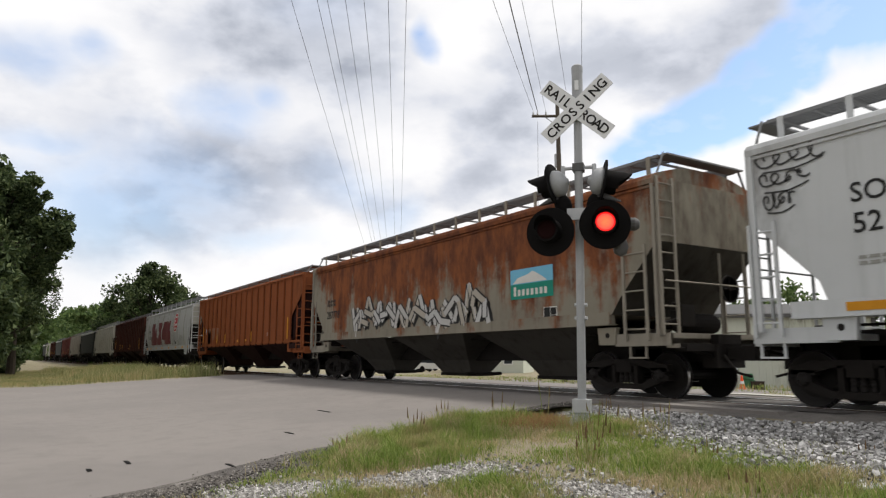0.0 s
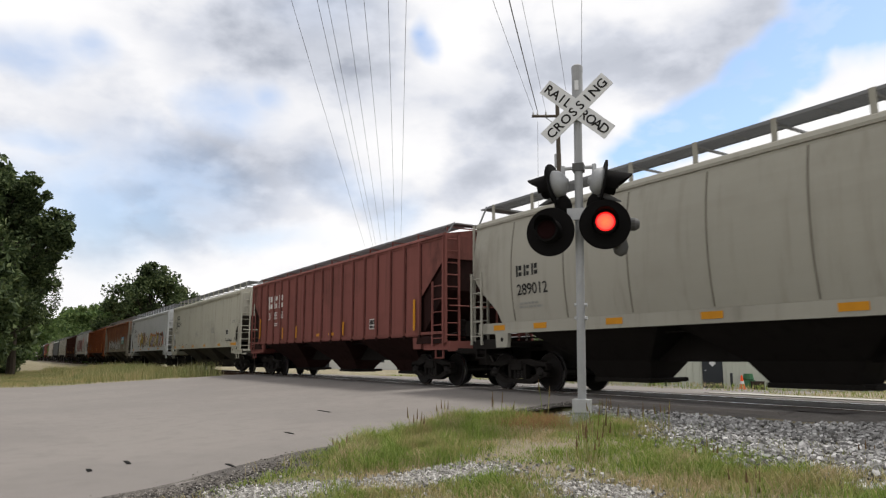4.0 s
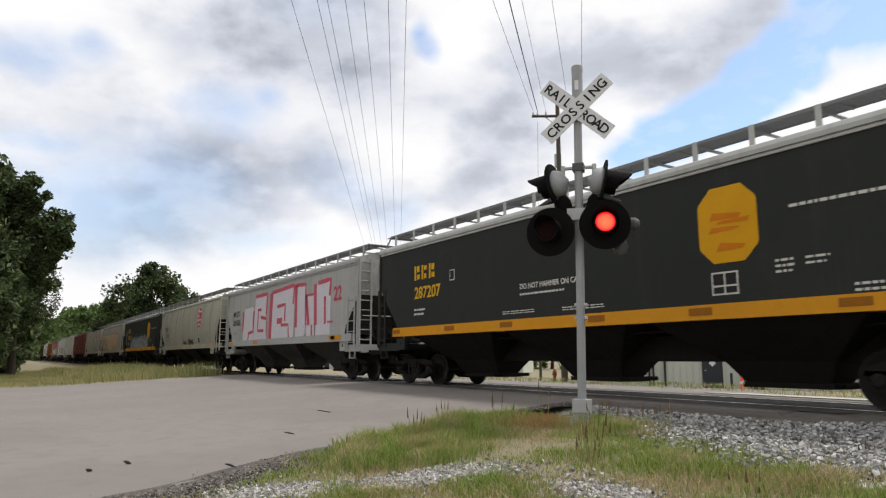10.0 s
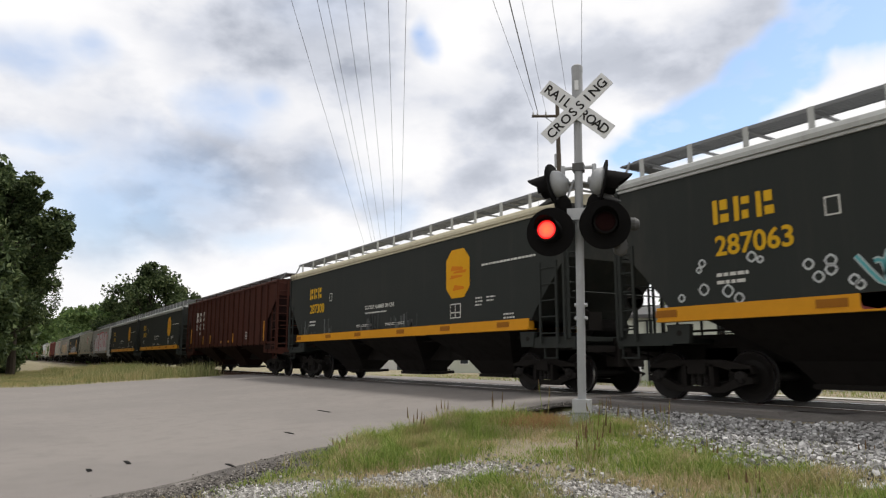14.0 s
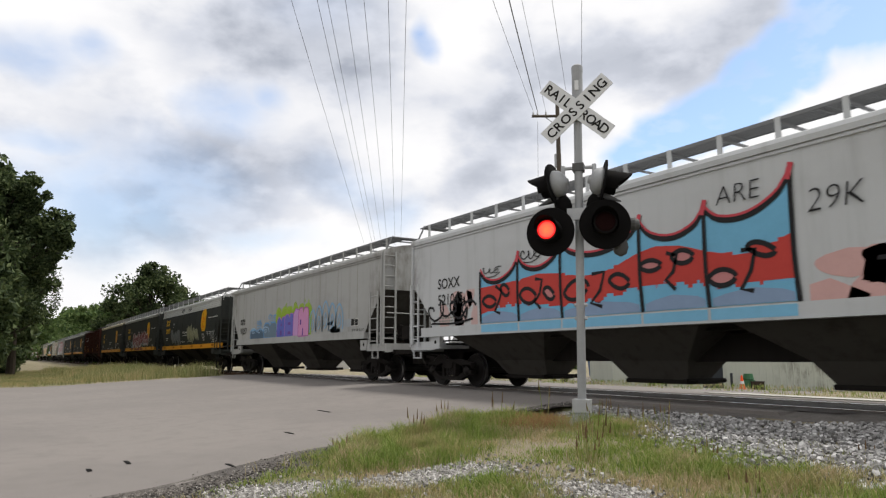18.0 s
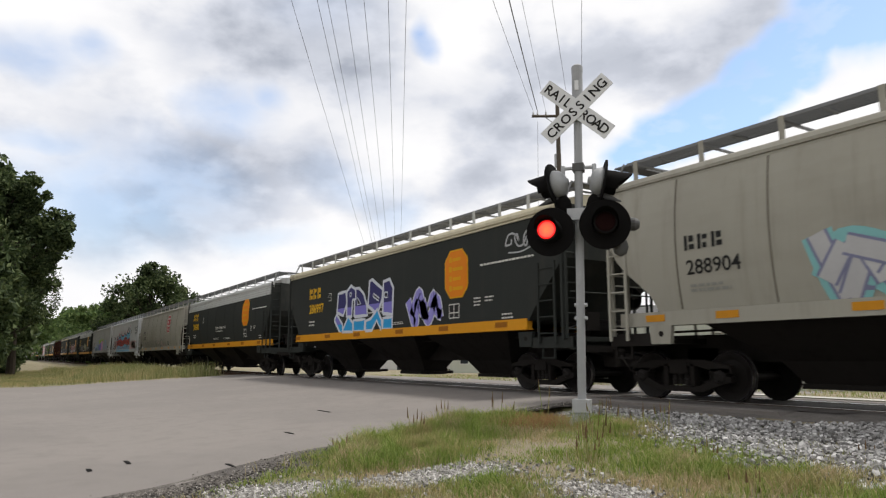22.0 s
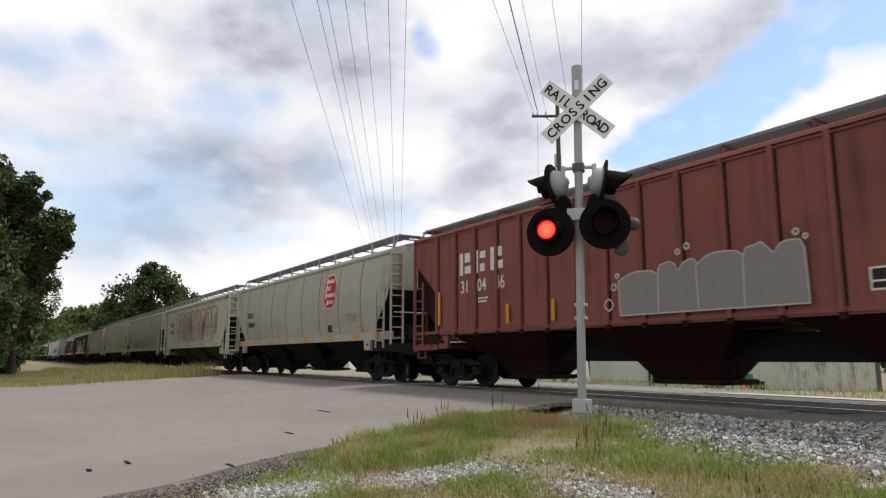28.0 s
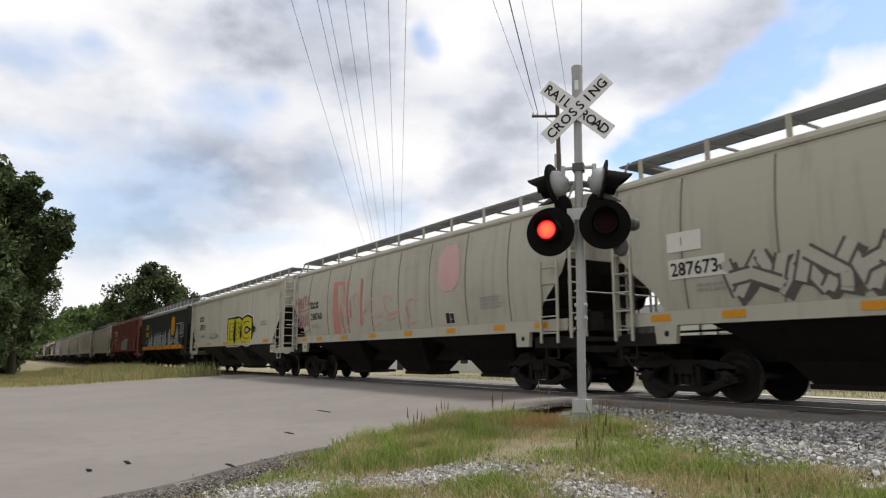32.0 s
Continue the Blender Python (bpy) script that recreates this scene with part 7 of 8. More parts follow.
s0.put("billboard", s, [spray((0.02, 0.22, 0.16)), spray((0.16, 0.42, 0.58)), "mark_white"], "green and sky-blue advertising panel with white markings")
data_panel(s0, 13.95, 1.62)

s1 = plain_sided(-0.875, "white covered hopper car with yellow and pink graffiti", "white", "521275", owner="SOXX", sillmat="white", x=1.58, high=3.06)
piece(s1, 3.6, 8.4, 1.72, 3.0, 5, ((0.58, 0.46, 0.34), (0.62, 0.58, 0.54), (0.48, 0.33, 0.06), (0.20, 0.12, 0.08)), BLACKISH, 37, 0.36, (0.62, 0.62, 0.62), WHITE, 0.14, hard=True)
piece(s1, 9.5, 14.5, 1.68, 2.72, 5, ((0.46, 0.36, 0.10), (0.36, 0.30, 0.34), (0.56, 0.48, 0.36)), BLACKISH, 32, 0.38, (0.60, 0.22, 0.06), WHITE, 0.08, hard=True)
washes(s1, 14.0, 15.1, 1.8, 2.8, 8, ((0.60, 0.10, 0.04), (0.24, 0.50, 0.12), (0.16, 0.50, 0.52)), 6, 1, label="orange, green and teal sprayed flares")
for i in range(3):
    tag(s1, 0.12 + 0.05 * i, 1.25 - 0.25 * i, 3.85 - 0.34 * i, 4.14 - 0.32 * i, 4, (0.06, 0.06, 0.06), 33 + 300 * i, 0.035)
reflectors(s1, (1.4, 5.0, 9.0, 13.0), 0.6)

s = plain_sided(0.28, "plain olive-grey covered hopper car", "olive_pale", "525214", x=1.3, high=3.40)
reflectors(s, (0.9, 3.3, 6.2, 9.1, 12.4), 0.5), reflectors(s, (15.0,), 1.0)
tag(s, 0.6, 1.6, 2.6, 3.6, 3, (0.08, 0.08, 0.07), 34, 0.04)
tag(s, 13.9, 15.2, 1.70, 1.86, 5, BLACKISH, 35, 0.04)
tag(s, 2.1, 5.1, 1.50, 1.70, 3, BLACKISH, 36, 0.04)
frame_box(s, 4.9, 3.22)
data_panel(s, 13.95, 2.05, 0.46, 0.28)
small_print(s, 6.9, 2.4, 4, 0.6, "mark_grey", seed=12), small_print(s, 10.7, 2.5, 4, 0.8, "mark_grey", seed=13), small_print(s, 15.0, 2.75, 2, 0.9, "mark_grey", seed=14)

ribbed(1.442, "310556", "red", "oxide-red ribbed covered hopper car")
grey_curve(2.634, "289012", label="grey curved-side hopper car with a red logo")

s = grey_curve(3.779, "288792", label="grey hopper car with cream-coloured faded graffiti")
washes(s, 0.4, 13.4, 1.72, 3.35, 46, ((0.50, 0.36, 0.21), (0.52, 0.38, 0.23), (0.48, 0.34, 0.20)), 41, 0, label="cream and tan sprayed wash")
for i, x in enumerate((0.9, 2.5, 4.0)):
    tag(s, x, x + 1.2, 1.9, 3.3, 2, (0.05, 0.05, 0.045), 42 + i, 0.05)
arches(s, 0.9, 3.9, 1.62, 0.32, 4, (0.05, 0.05, 0.045), 45, 0.05)

s = black_flat(4.923, "287243", "black covered hopper car with jagged white graffiti")
rng = random.Random(51)
for i in range(7):
    q, a = Shape(), 3.75 + i * 1.26
    hi = 2.45 + 0.22 * rng.random() + 0.02 * i
    for k in range(4):
        d = 0.21 * k
        lean = rng.uniform(-0.08, 0.08)
        s.stroke(q, [(a + 0.02 + d * 0.62, 1.70), (a + 0.30 + lean, hi - d * 1.25), (a + 0.64 + lean, 2.05 - d * 0.55), (a + 0.96 + lean, hi + 0.14 - d * 1.25), (a + 1.28 - d * 0.62, 1.72)], 0.085 - 0.010 * k, 2 + 0.3 * k, k % 2, soft=False)
    s.put("graffiti", q, [spray((0.50, 0.55, 0.60)), spray((0.36, 0.41, 0.46))], "jagged nested white and silver zigzag")
s5 = Shape()
rng = random.Random(52)
for i in range(190):
    x = 3.9 + i * 0.047
    top = 2.50 + 0.36 * rng.random() + 0.2 * math.sin(i * 0.25)
    s.stroke(s5, [(x, 1.72 + 0.6 * rng.random()), (x + rng.uniform(-0.15, 0.2), top)], rng.uniform(0.015, 0.04), 1, 0)
tagged(s.put("graffiti_haze", s5, spray((0.20, 0.235, 0.27))), "thin sprayed white overspray", kind="stuff")
sx = Shape()
rng = random.Random(58)
for i in range(16):
    a, r = rng.uniform(0, 6.28), rng.uniform(0.3, 0.75)
    x, z = 1.25 + rng.uniform(-0.2, 0.2), 2.7 + rng.uniform(-0.35, 0.35)
    s.stroke(sx, [(x, z), (x + r * 0.8 * math.cos(a), z + r * 1.1 * math.sin(a))], rng.uniform(0.02, 0.045), 2)
s.put("graffiti_tag", sx, spray((0.40, 0.44, 0.48)), "white sprayed web of lines")

s = grey_curve(6.084, "289155", "olive", label="grey-green hopper car with two black scrawls")
tag(s, 7.5, 8.45, 1.70, 1.90, 4, BLACKISH, 54, 0.04), tag(s, 7.6, 8.4, 1.72, 1.88, 4, BLACKISH, 57, 0.035)
tag(s, 8.9, 10.4, 1.68, 2.0, 5, BLACKISH, 55, 0.05), tag(s, 9.0, 10.3, 1.72, 2.02, 5, BLACKISH, 56, 0.045)
frame_box(s, 3.7, 2.62)

s = plain_sided(7.225, "grey covered hopper car with huge pink-outlined graffiti", "grey2", "201038", owner="MULX", x=1.24, high=2.92)
sp = Shape()
for a, b, c, d in ((3.05, 3.3, 4.75, 1.67), (4.8, 3.78, 6.75, 1.67), (7.3, 3.78, 10.3, 1.67), (10.5, 3.82, 11.7, 1.67), (11.6, 3.35, 12.7, 1.67), (12.6, 3.75, 14.15, 1.67)):
    s.fill(sp, [(a, d), (c, d), (c + 0.05, b - 0.1), (c - 0.3, b), (a + 0.2, b - 0.06)], 1, 0)
s.put("graffiti_fill", sp, spray((0.58, 0.56, 0.60)), "pale white-pink sprayed fill")
sp = Shape()
for pts, w in ((((3.04, 3.1), (3.0, 2.15)), 0.18), (((4.76, 3.07), (4.74, 2.08), (4.03, 2.0), (3.96, 1.67)), 0.17), (((5.01, 3.75), (6.74, 3.77), (6.66, 2.62), (5.89, 2.72)), 0.16), (((5.92, 3.09), (5.46, 3.07), (5.47, 2.08), (6.35, 2.07)), 0.15),
               (((6.73, 2.61), (6.76, 1.8)), 0.11), (((7.37, 3.75), (7.27, 1.67)), 0.40), (((7.45, 3.76), (9.47, 3.84), (10.28, 3.88), (10.2, 3.06)), 0.17), (((8.19, 3.08), (9.21, 3.12), (9.2, 2.39)), 0.15), (((8.19, 2.42), (8.87, 2.43)), 0.26), (((8.73, 2.23), (9.65, 2.22), (9.72, 1.67)), 0.13)):
    s.stroke(sp, list(pts), w, 2, 0, soft=False)
for pts, w in ((((10.5, 3.84), (10.57, 2.06)), 0.28), (((10.5, 3.84), (11.6, 3.79), (11.7, 2.1)), 0.16), (((11.68, 3.32), (12.0, 2.1)), 0.26), (((11.7, 3.32), (12.48, 3.31)), 0.10), (((12.62, 3.7), (12.72, 2.07)), 0.30), (((12.94, 3.72), (14.15, 3.76), (14.1, 3.14)), 0.17), (((13.62, 3.15), (13.68, 2.08)), 0.19), (((12.31, 2.1), (12.36, 1.67)), 0.15), (((13.9, 2.15), (14.4, 2.14)), 0.07)):
    s.stroke(sp, list(pts), w, 2.4, 0, soft=False)
rng = random.Random(72)
for i in range(60):
    x, z = rng.uniform(3.1, 14.0), rng.uniform(1.9, 3.5)
    s.stroke(sp, [(x, z), (x + rng.uniform(-0.01, 0.01), z - rng.uniform(0.1, 0.5))], 0.012, 1.5, 1)
s.put("graffiti_outline", sp, [spray((0.50, 0.10, 0.14)), spray((0.56, 0.36, 0.40))], "pink-red dripping outlines")
s.words("22", 14.45, 2.92, 0.52, spray((0.50, 0.09, 0.12)), 2, 0.02, "graffiti_number", "red sprayed number", 1.0)
reflectors(s, (0.85, 4.9, 14.1), 0.55), reflectors(s, (14.3,), 0.9, 1.45, h=0.17)

black_flat(8.364, "287207")
black_flat(9.522, "287307")
ribbed(10.71, "310702", "brown", "dark brown ribbed covered hopper car")
s = black_flat(11.917, "287300", "black hopper car with dusty white overspray", roof="cream", chord="cream")
rng = random.Random(71)
sw = Shape()
for i in range(70):
    x = rng.choice((1.9, 2.4, 4.0, 7.4, 7.8, 9.6, 10.0, 10.4)) + rng.uniform(-0.5, 0.5)
    s.stroke(sw, [(x, 1.67), (x + rng.uniform(-0.04, 0.04), 1.75 + 0.55 * rng.random() ** 1.5)], rng.uniform(0.04, 0.12), rng.randrange(3), rng.randrange(3))
s.put("graffiti", sw, [spray((0.06, 0.064, 0.064)), spray((0.10, 0.105, 0.105)), spray((0.04, 0.044, 0.044))], "pale dusty vertical streaks of overspray")

s = black_flat(13.093, "287063", "black hopper car with dark red and teal graffiti", chord="silver")
piece(s, 5.3, 12.7, 1.72, 3.15, 6, ((0.15, 0.032, 0.036), (0.17, 0.038, 0.042)), (0.58, 0.56, 0.57), 81, 0.40, None, None, 0.09, 0.12, hard=True, label="dark red graffiti with white outlines")
piece(s, 4.6, 12.9, 1.8, 2.6, 9, ((0.10, 0.34, 0.36), (0.03, 0.05, 0.05)), (0.40, 0.46, 0.46), 82, 0.05, None, None, 0.2, 0.15, line=0.05, label="teal graffiti swirls")
sd = Shape()
rng = random.Random(83)
for i in range(14):
    x, z, r = 1.3 + 3.6 * rng.random(), 1.75 + 0.75 * rng.random(), 0.05 + 0.06 * rng.random()
    s.stroke(sd, [(x + r * math.cos(k), z + r * math.sin(k)) for k in (0, 1.57, 3.14, 4.71)], 0.035, 2, 0, True)
s.put("graffiti_dots", sd, spray((0.5, 0.52, 0.52)), "small white sprayed rings")
washes(s, 4.6, 11.2, 1.46, 1.72, 14, ((0.17, 0.035, 0.04),), 84, 4, label="dark red paint over the sill", tall=1.4)

s = black_flat(14.271, "286577", "black curved hopper car with a silver roof and graffiti", kind="curve", barred=False, deep=0.2)
piece(s, 3.6, 6.4, 1.75, 2.75, 4, ((0.10, 0.11, 0.11),), (0.16, 0.17, 0.17), 91, 0.18, None, None, 0.16)
piece(s, 8.6, 11.6, 1.75, 2.8, 4, ((0.24, 0.24, 0.14),), (0.10, 0.10, 0.08), 92, 0.2, None, (0.4, 0.4, 0.3), 0.16)
tag(s, 6.3, 7.2, 3.95, 4.15, 3, BLACKISH, 93, 0.05), tag(s, 8.2, 9.2, 3.95, 4.15, 3, BLACKISH, 94, 0.05)
tag(s, 14.6, 16.0, 1.8, 2.4, 4, (0.3, 0.31, 0.31), 95, 0.05)

s = plain_sided(15.473, "pale grey hopper car with blue and pink graffiti", "grey2", "91257", x=1.5, kind="flat", high=2.45)
cloud_letter(s, 3.2, 7.1, 1.67, 2.15, 4, (0.09, 0.14, 0.20), (0.16, 0.34, 0.56), 101, 0.6, 0.07, "faded dark blue sprayed fill")
arches(s, 3.2, 6.0, 1.95, 0.34, 3, (0.30, 0.42, 0.55), 102, 0.06)
cloud_letter(s, 5.3, 7.0, 1.70, 2.42, 2, (0.15, 0.21, 0.27), (0.14, 0.30, 0.52), 103, 1.2, 0.07, "faded grey-blue letter shape")
tag(s, 4.2, 4.9, 2.35, 2.6, 3, (0.16, 0.34, 0.56), 109, 0.05), tag(s, 5.9, 6.9, 2.5, 2.8, 3, (0.16, 0.34, 0.56), 119, 0.05)
cloud_letter(s, 6.95, 11.1, 1.68, 2.98, 6, (0.27, 0.40, 0.05), (0.30, 0.44, 0.07), 104, 0.5, 0.12, "lime green spray cloud")
rng = random.Random(104)
sd = Shape()
for i in range(34):
    x, r = rng.uniform(6.9, 11.0), rng.uniform(0.03, 0.08)
    z = 2.95 + rng.uniform(-0.1, 0.22)
    s.fill(sd, [(x + r * math.cos(k), z + r * math.sin(k)) for k in np.linspace(0, 6.28, 8, endpoint=False)], 0.8, 0)
s.put("graffiti_dots", sd, spray((0.27, 0.40, 0.05)), "lime green spatter dots")
cloud_letter(s, 7.1, 8.25, 1.68, 2.58, 2, (0.12, 0.14, 0.46), (0.40, 0.18, 0.42), 105, 1.6, 0.05, "violet-blue letter shape")
cloud_letter(s, 8.1, 9.25, 1.68, 2.68, 2, (0.15, 0.15, 0.47), (0.40, 0.18, 0.42), 106, 2.2, 0.05, "violet-blue letter shape")
cloud_letter(s, 9.15, 9.95, 1.68, 2.82, 1, (0.52, 0.30, 0.55), (0.38, 0.14, 0.42), 107, 2.8, 0.05, "pink letter shape")
cloud_letter(s, 9.75, 10.9, 1.68, 2.86, 2, (0.58, 0.27, 0.46), (0.40, 0.12, 0.34), 108, 3.4, 0.05, "pink letter shape")
sq = Shape()
for x, z, w, h in ((7.55, 1.78, 0.22, 0.22), (7.6, 2.18, 0.16, 0.12), (8.5, 1.80, 0.40, 0.12), (8.5, 2.2, 0.36, 0.12), (9.95, 2.15, 0.16, 0.22), (10.2, 1.70, 0.14, 0.30)):
    s.fill(sq, [(x, z), (x + w, z), (x + w * 0.9, z + h), (x + w * 0.1, z + h)], 4.2, 0)
s.put("graffiti", sq, spray((0.16, 0.08, 0.30)), "dark gaps inside the letter shapes")
arches(s, 11.0, 14.2, 1.8, 1.05, 5, (0.22, 0.38, 0.55), 107, 0.08)
data_panel(s, 14.9, 1.9, 0.6, 0.26)
washes(s, 12.4, 15.6, 1.7, 2.3, 6, ((0.33, 0.36, 0.38),), 108, 0)
letter_bars(s, 15.0, 1.70, 1.0, 0.10, "mark_black", 7)

s = plain_sided(16.674, "white hopper car with sky-blue and red graffiti", "white", "521045", owner="SOXX", x=1.45)
cuts, peaks = (3.55, 5.1, 6.62, 8.9, 10.4, 12.03), (3.0, 3.2, 3.32, 3.42, 3.42, 3.72)
wave = lambda x: 2.34 + 0.10 * math.sin(x * 1.5 + 0.4) + 0.02 * (x - 8)
for i in range(5):
    a, b = cuts[i], cuts[i + 1]
    q, w = Shape(), b - a
    brow = [(a + w * k / 8, peaks[i] + (peaks[i + 1] - peaks[i]) * k / 8 - 0.42 * math.sin(math.pi * k / 8) ** 0.6) for k in range(9)]
    s.fill(q, [(a, 1.67), (b, 1.67)] + brow[::-1], 1, 0)
    band = [(a + w * k / 8, wave(a + w * k / 8) - 0.30 - 0.08 * math.sin(3 * k + i)) for k in range(9)]
    s.fill(q, band + [(x, wave(x) + 0.34 + 0.10 * math.cos(2 * x)) for x, _ in band[::-1]], 2, 1)
    s.fill(q, [(a + 0.08, 1.68), (b - 0.06, 1.68), (b - 0.06, 1.86), (a + w * 0.5, 1.95), (a + 0.08, 1.84)], 2, 4)
    rng = random.Random(110 + i)
    almond(s, q, a + w * rng.uniform(0.16, 0.26), wave(a + w * 0.3) + rng.uniform(-0.18, 0.12), w * rng.uniform(0.10, 0.20), rng.uniform(0.10, 0.26), rng.uniform(-0.5, 0.3), 3, 2, 5 if i > 2 else 1)
    almond(s, q, a + w * rng.uniform(0.62, 0.80), wave(a + w * 0.7) + rng.uniform(-0.1, 0.25), w * rng.uniform(0.10, 0.17), rng.uniform(0.07, 0.24), rng.uniform(-0.5, 0.2), 3, 2, 5 if i % 2 else 1)
    x, z = a + w * 0.42, wave(a + w * 0.42)
    s.stroke(q, [(x, z + 0.28), (x + w * 0.16, z + rng.uniform(0.12, 0.3)), (x + w * 0.10, z - 0.08), (x - w * 0.02, z - rng.uniform(0.15, 0.4)), (x + w * 0.12, z - 0.42)], 0.08, 4, 2, soft=False)
    s.stroke(q, brow, 0.10, 3.5, 2)
    s.stroke(q, [(x, z + 0.07) for x, z in brow], 0.045, 4.5, 3)
    for x in (a, b):
        s.stroke(q, [(x + 0.02, 1.66), (x - 0.02, 2.4), (x, peaks[i] if x == a else peaks[i + 1])], 0.08, 5 + 0.2 * i, 2)
    s.stroke(q, [(b - 0.05, peaks[i + 1] - 0.1), (b + 0.04, peaks[i + 1] + 0.16)], 0.10, 6.2, 3)
    s.put("graffiti", q, [spray((0.17, 0.43, 0.63)), spray((0.50, 0.06, 0.05)), spray(BLACKISH), spray((0.52, 0.07, 0.09)), spray((0.24, 0.33, 0.48)), spray((0.52, 0.22, 0.22))], "sky-blue panel with a red band and dark almond shapes")
sb = Shape()
for a, b in zip(cuts, cuts[1:]):
    sb.box(a + 0.03 - s.h, b - 0.03 - s.h, -1.6145, -1.6085, 1.44, 1.63)
s.put("graffiti", sb, spray((0.20, 0.46, 0.66)), "sky-blue paint on the side sill")
washes(s, 12.2, 15.8, 1.5, 2.4, 12, ((0.58, 0.36, 0.34),), 111, 0, label="faded pink paint")
washes(s, 1.5, 3.4, 1.6, 2.6, 8, ((0.56, 0.40, 0.38),), 112, 0, label="faded pink paint")
s.words("29K", 12.25, 3.02, 0.38, spray(BLACKISH), 7, -0.010, "graffiti_tag", "black sprayed letters", 1.0, 0.15)
s.words("ARE", 10.65, 3.42, 0.34, spray(BLACKISH), 7, -0.008, "graffiti_tag", "black sprayed letters", 1.0, 0.1)
s.words("TISCK", 13.1, 1.82, 0.42, spray(BLACKISH), 2, 0.006, "graffiti_tag", "black sprayed letters", 1.25, 0.3)
letter_bars(s, 12.3, 1.52, 2.2, 0.10, "mark_black", 9)
tag(s, 14.7, 16.2, 3.2, 3.7, 4, (0.05, 0.05, 0.05), 114, 0.06), tag(s, 14.8, 15.7, 2.95, 3.15, 3, (0.05, 0.05, 0.05), 118, 0.04)
tag(s, 0.9, 3.2, 1.8, 2.4, 4, BLACKISH, 113, 0.07)
tag(s, 3.6, 4.4, 2.9, 3.1, 3, (0.1, 0.1, 0.1), 115, 0.03), tag(s, 5.2, 5.9, 3.1, 3.35, 3, BLACKISH, 116, 0.03)

s = grey_curve(17.804, "288870", label="grey hopper car with a row of looping outlines")
arches(s, 2.3, 10.6, 1.62, 0.55, 13, (0.17, 0.165, 0.15), 121, 0.055)
washes(s, 8.0, 10.6, 1.65, 2.1, 6, ((0.42, 0.33, 0.30),), 122, 0, label="faint pink paint")
tag(s, 0.4, 1.3, 2.2, 3.0, 4, (0.27, 0.26, 0.23), 123, 0.045)

black_flat(18.935, "286582", "black curved hopper car with a silver roof and gold logo", kind="curve", barred=True, deep=0.2)

s = black_flat(20.141, "286997", "black hopper car with blue and violet graffiti", roof="cream", chord="cream", barred=True)
NAVY, VIOLET, CYAN, PALE = (0.040, 0.038, 0.13), (0.19, 0.17, 0.50), (0.03, 0.30, 0.60), (0.56, 0.59, 0.64)
drawn_in = lambda pts: [(5.0 + (x - 5.4) * 0.83, z + 0.04 * (z - 1.7)) for x, z in pts]
for k, pts in enumerate((((5.40, 2.42), (6.10, 2.28), (6.45, 2.72), (6.30, 3.12), (5.52, 3.08)), ((6.45, 2.22), (6.95, 2.22), (7.02, 2.78), (7.34, 2.80), (7.30, 3.12), (6.85, 3.28), (6.42, 3.10)),
                         ((7.20, 2.20), (8.45, 2.20), (8.40, 2.52), (8.10, 2.92), (7.65, 3.14), (7.24, 3.16)), ((8.50, 2.50), (9.35, 2.20), (9.75, 2.66), (9.80, 2.96), (8.85, 3.34), (8.62, 3.30)), ((9.80, 2.20), (10.6, 2.14), (10.65, 2.95), (10.35, 3.24), (9.82, 3.20)))):
    block(s, drawn_in(pts), ((9.0, NAVY), (2.58, VIOLET)), PALE, 0.11, 2.0 + 0.9 * (k % 2), "navy and violet sprayed block with a white outline")
for k, pts in enumerate((((6.75, 2.92), (6.9, 2.92), (6.9, 3.04), (6.75, 3.04)), ((7.5, 2.6), (7.85, 2.6), (7.5, 2.85)), ((8.95, 2.78), (9.45, 2.62), (9.5, 2.70), (9.0, 2.88)), ((9.95, 2.70), (10.2, 2.68), (10.2, 2.85), (9.95, 2.86)))):
    block(s, drawn_in(pts), ((9.0, (0.03, 0.03, 0.035)),), PALE, 0.05, 4.2, "dark opening in the sprayed block")
for k, pts in enumerate((((5.15, 2.15), (5.40, 2.36), (6.05, 1.98), (6.05, 1.70), (5.80, 1.70)), ((6.00, 1.72), (6.62, 2.24), (7.10, 2.0), (7.10, 1.70)), ((7.15, 1.70), (7.15, 2.08), (8.25, 2.08), (8.20, 1.70)), ((8.30, 1.70), (8.35, 2.02), (8.80, 2.08), (9.35, 2.36), (9.75, 1.98), (9.70, 1.70), (9.3, 2.0), (8.9, 1.70)), ((9.8, 1.70), (9.85, 2.06), (10.6, 2.06), (10.6, 1.70)))):
    block(s, drawn_in(pts), ((9.0, VIOLET if k == 0 else CYAN), (2.0, CYAN)), PALE, 0.10, 3.4 + 0.9 * (k % 2), "cyan sprayed zigzag block with a white outline")
piece(s, 10.4, 12.2, 1.7, 2.7, 2, ((0.26, 0.24, 0.58),), (0.6, 0.62, 0.68), 133, 0.28, None, None, 0.1)
tag(s, 15.2, 16.2, 3.4, 3.9, 3, (0.4, 0.41, 0.42), 134, 0.05)

s = grey_curve(21.311, "288904", label="grey hopper car with silver and teal graffiti")
piece(s, 4.3, 11.0, 1.70, 2.75, 6, ((0.45, 0.45, 0.46), (0.50, 0.50, 0.51)), (0.20, 0.21, 0.32), 141, 0.26, (0.22, 0.47, 0.48), None, 0.12, 0.05, hard=True, label="silver graffiti shapes with a teal cloud")

s = grey_curve(22.448, "288026", "olive", label="grey hopper car with a faint grey scrawl")
tag(s, 0.2, 1.6, 2.9, 3.25, 5, (0.24, 0.23, 0.2), 142, 0.04)
tag(s, 0.5, 1.0, 2.3, 2.7, 2, (0.24, 0.23, 0.2), 143, 0.05)

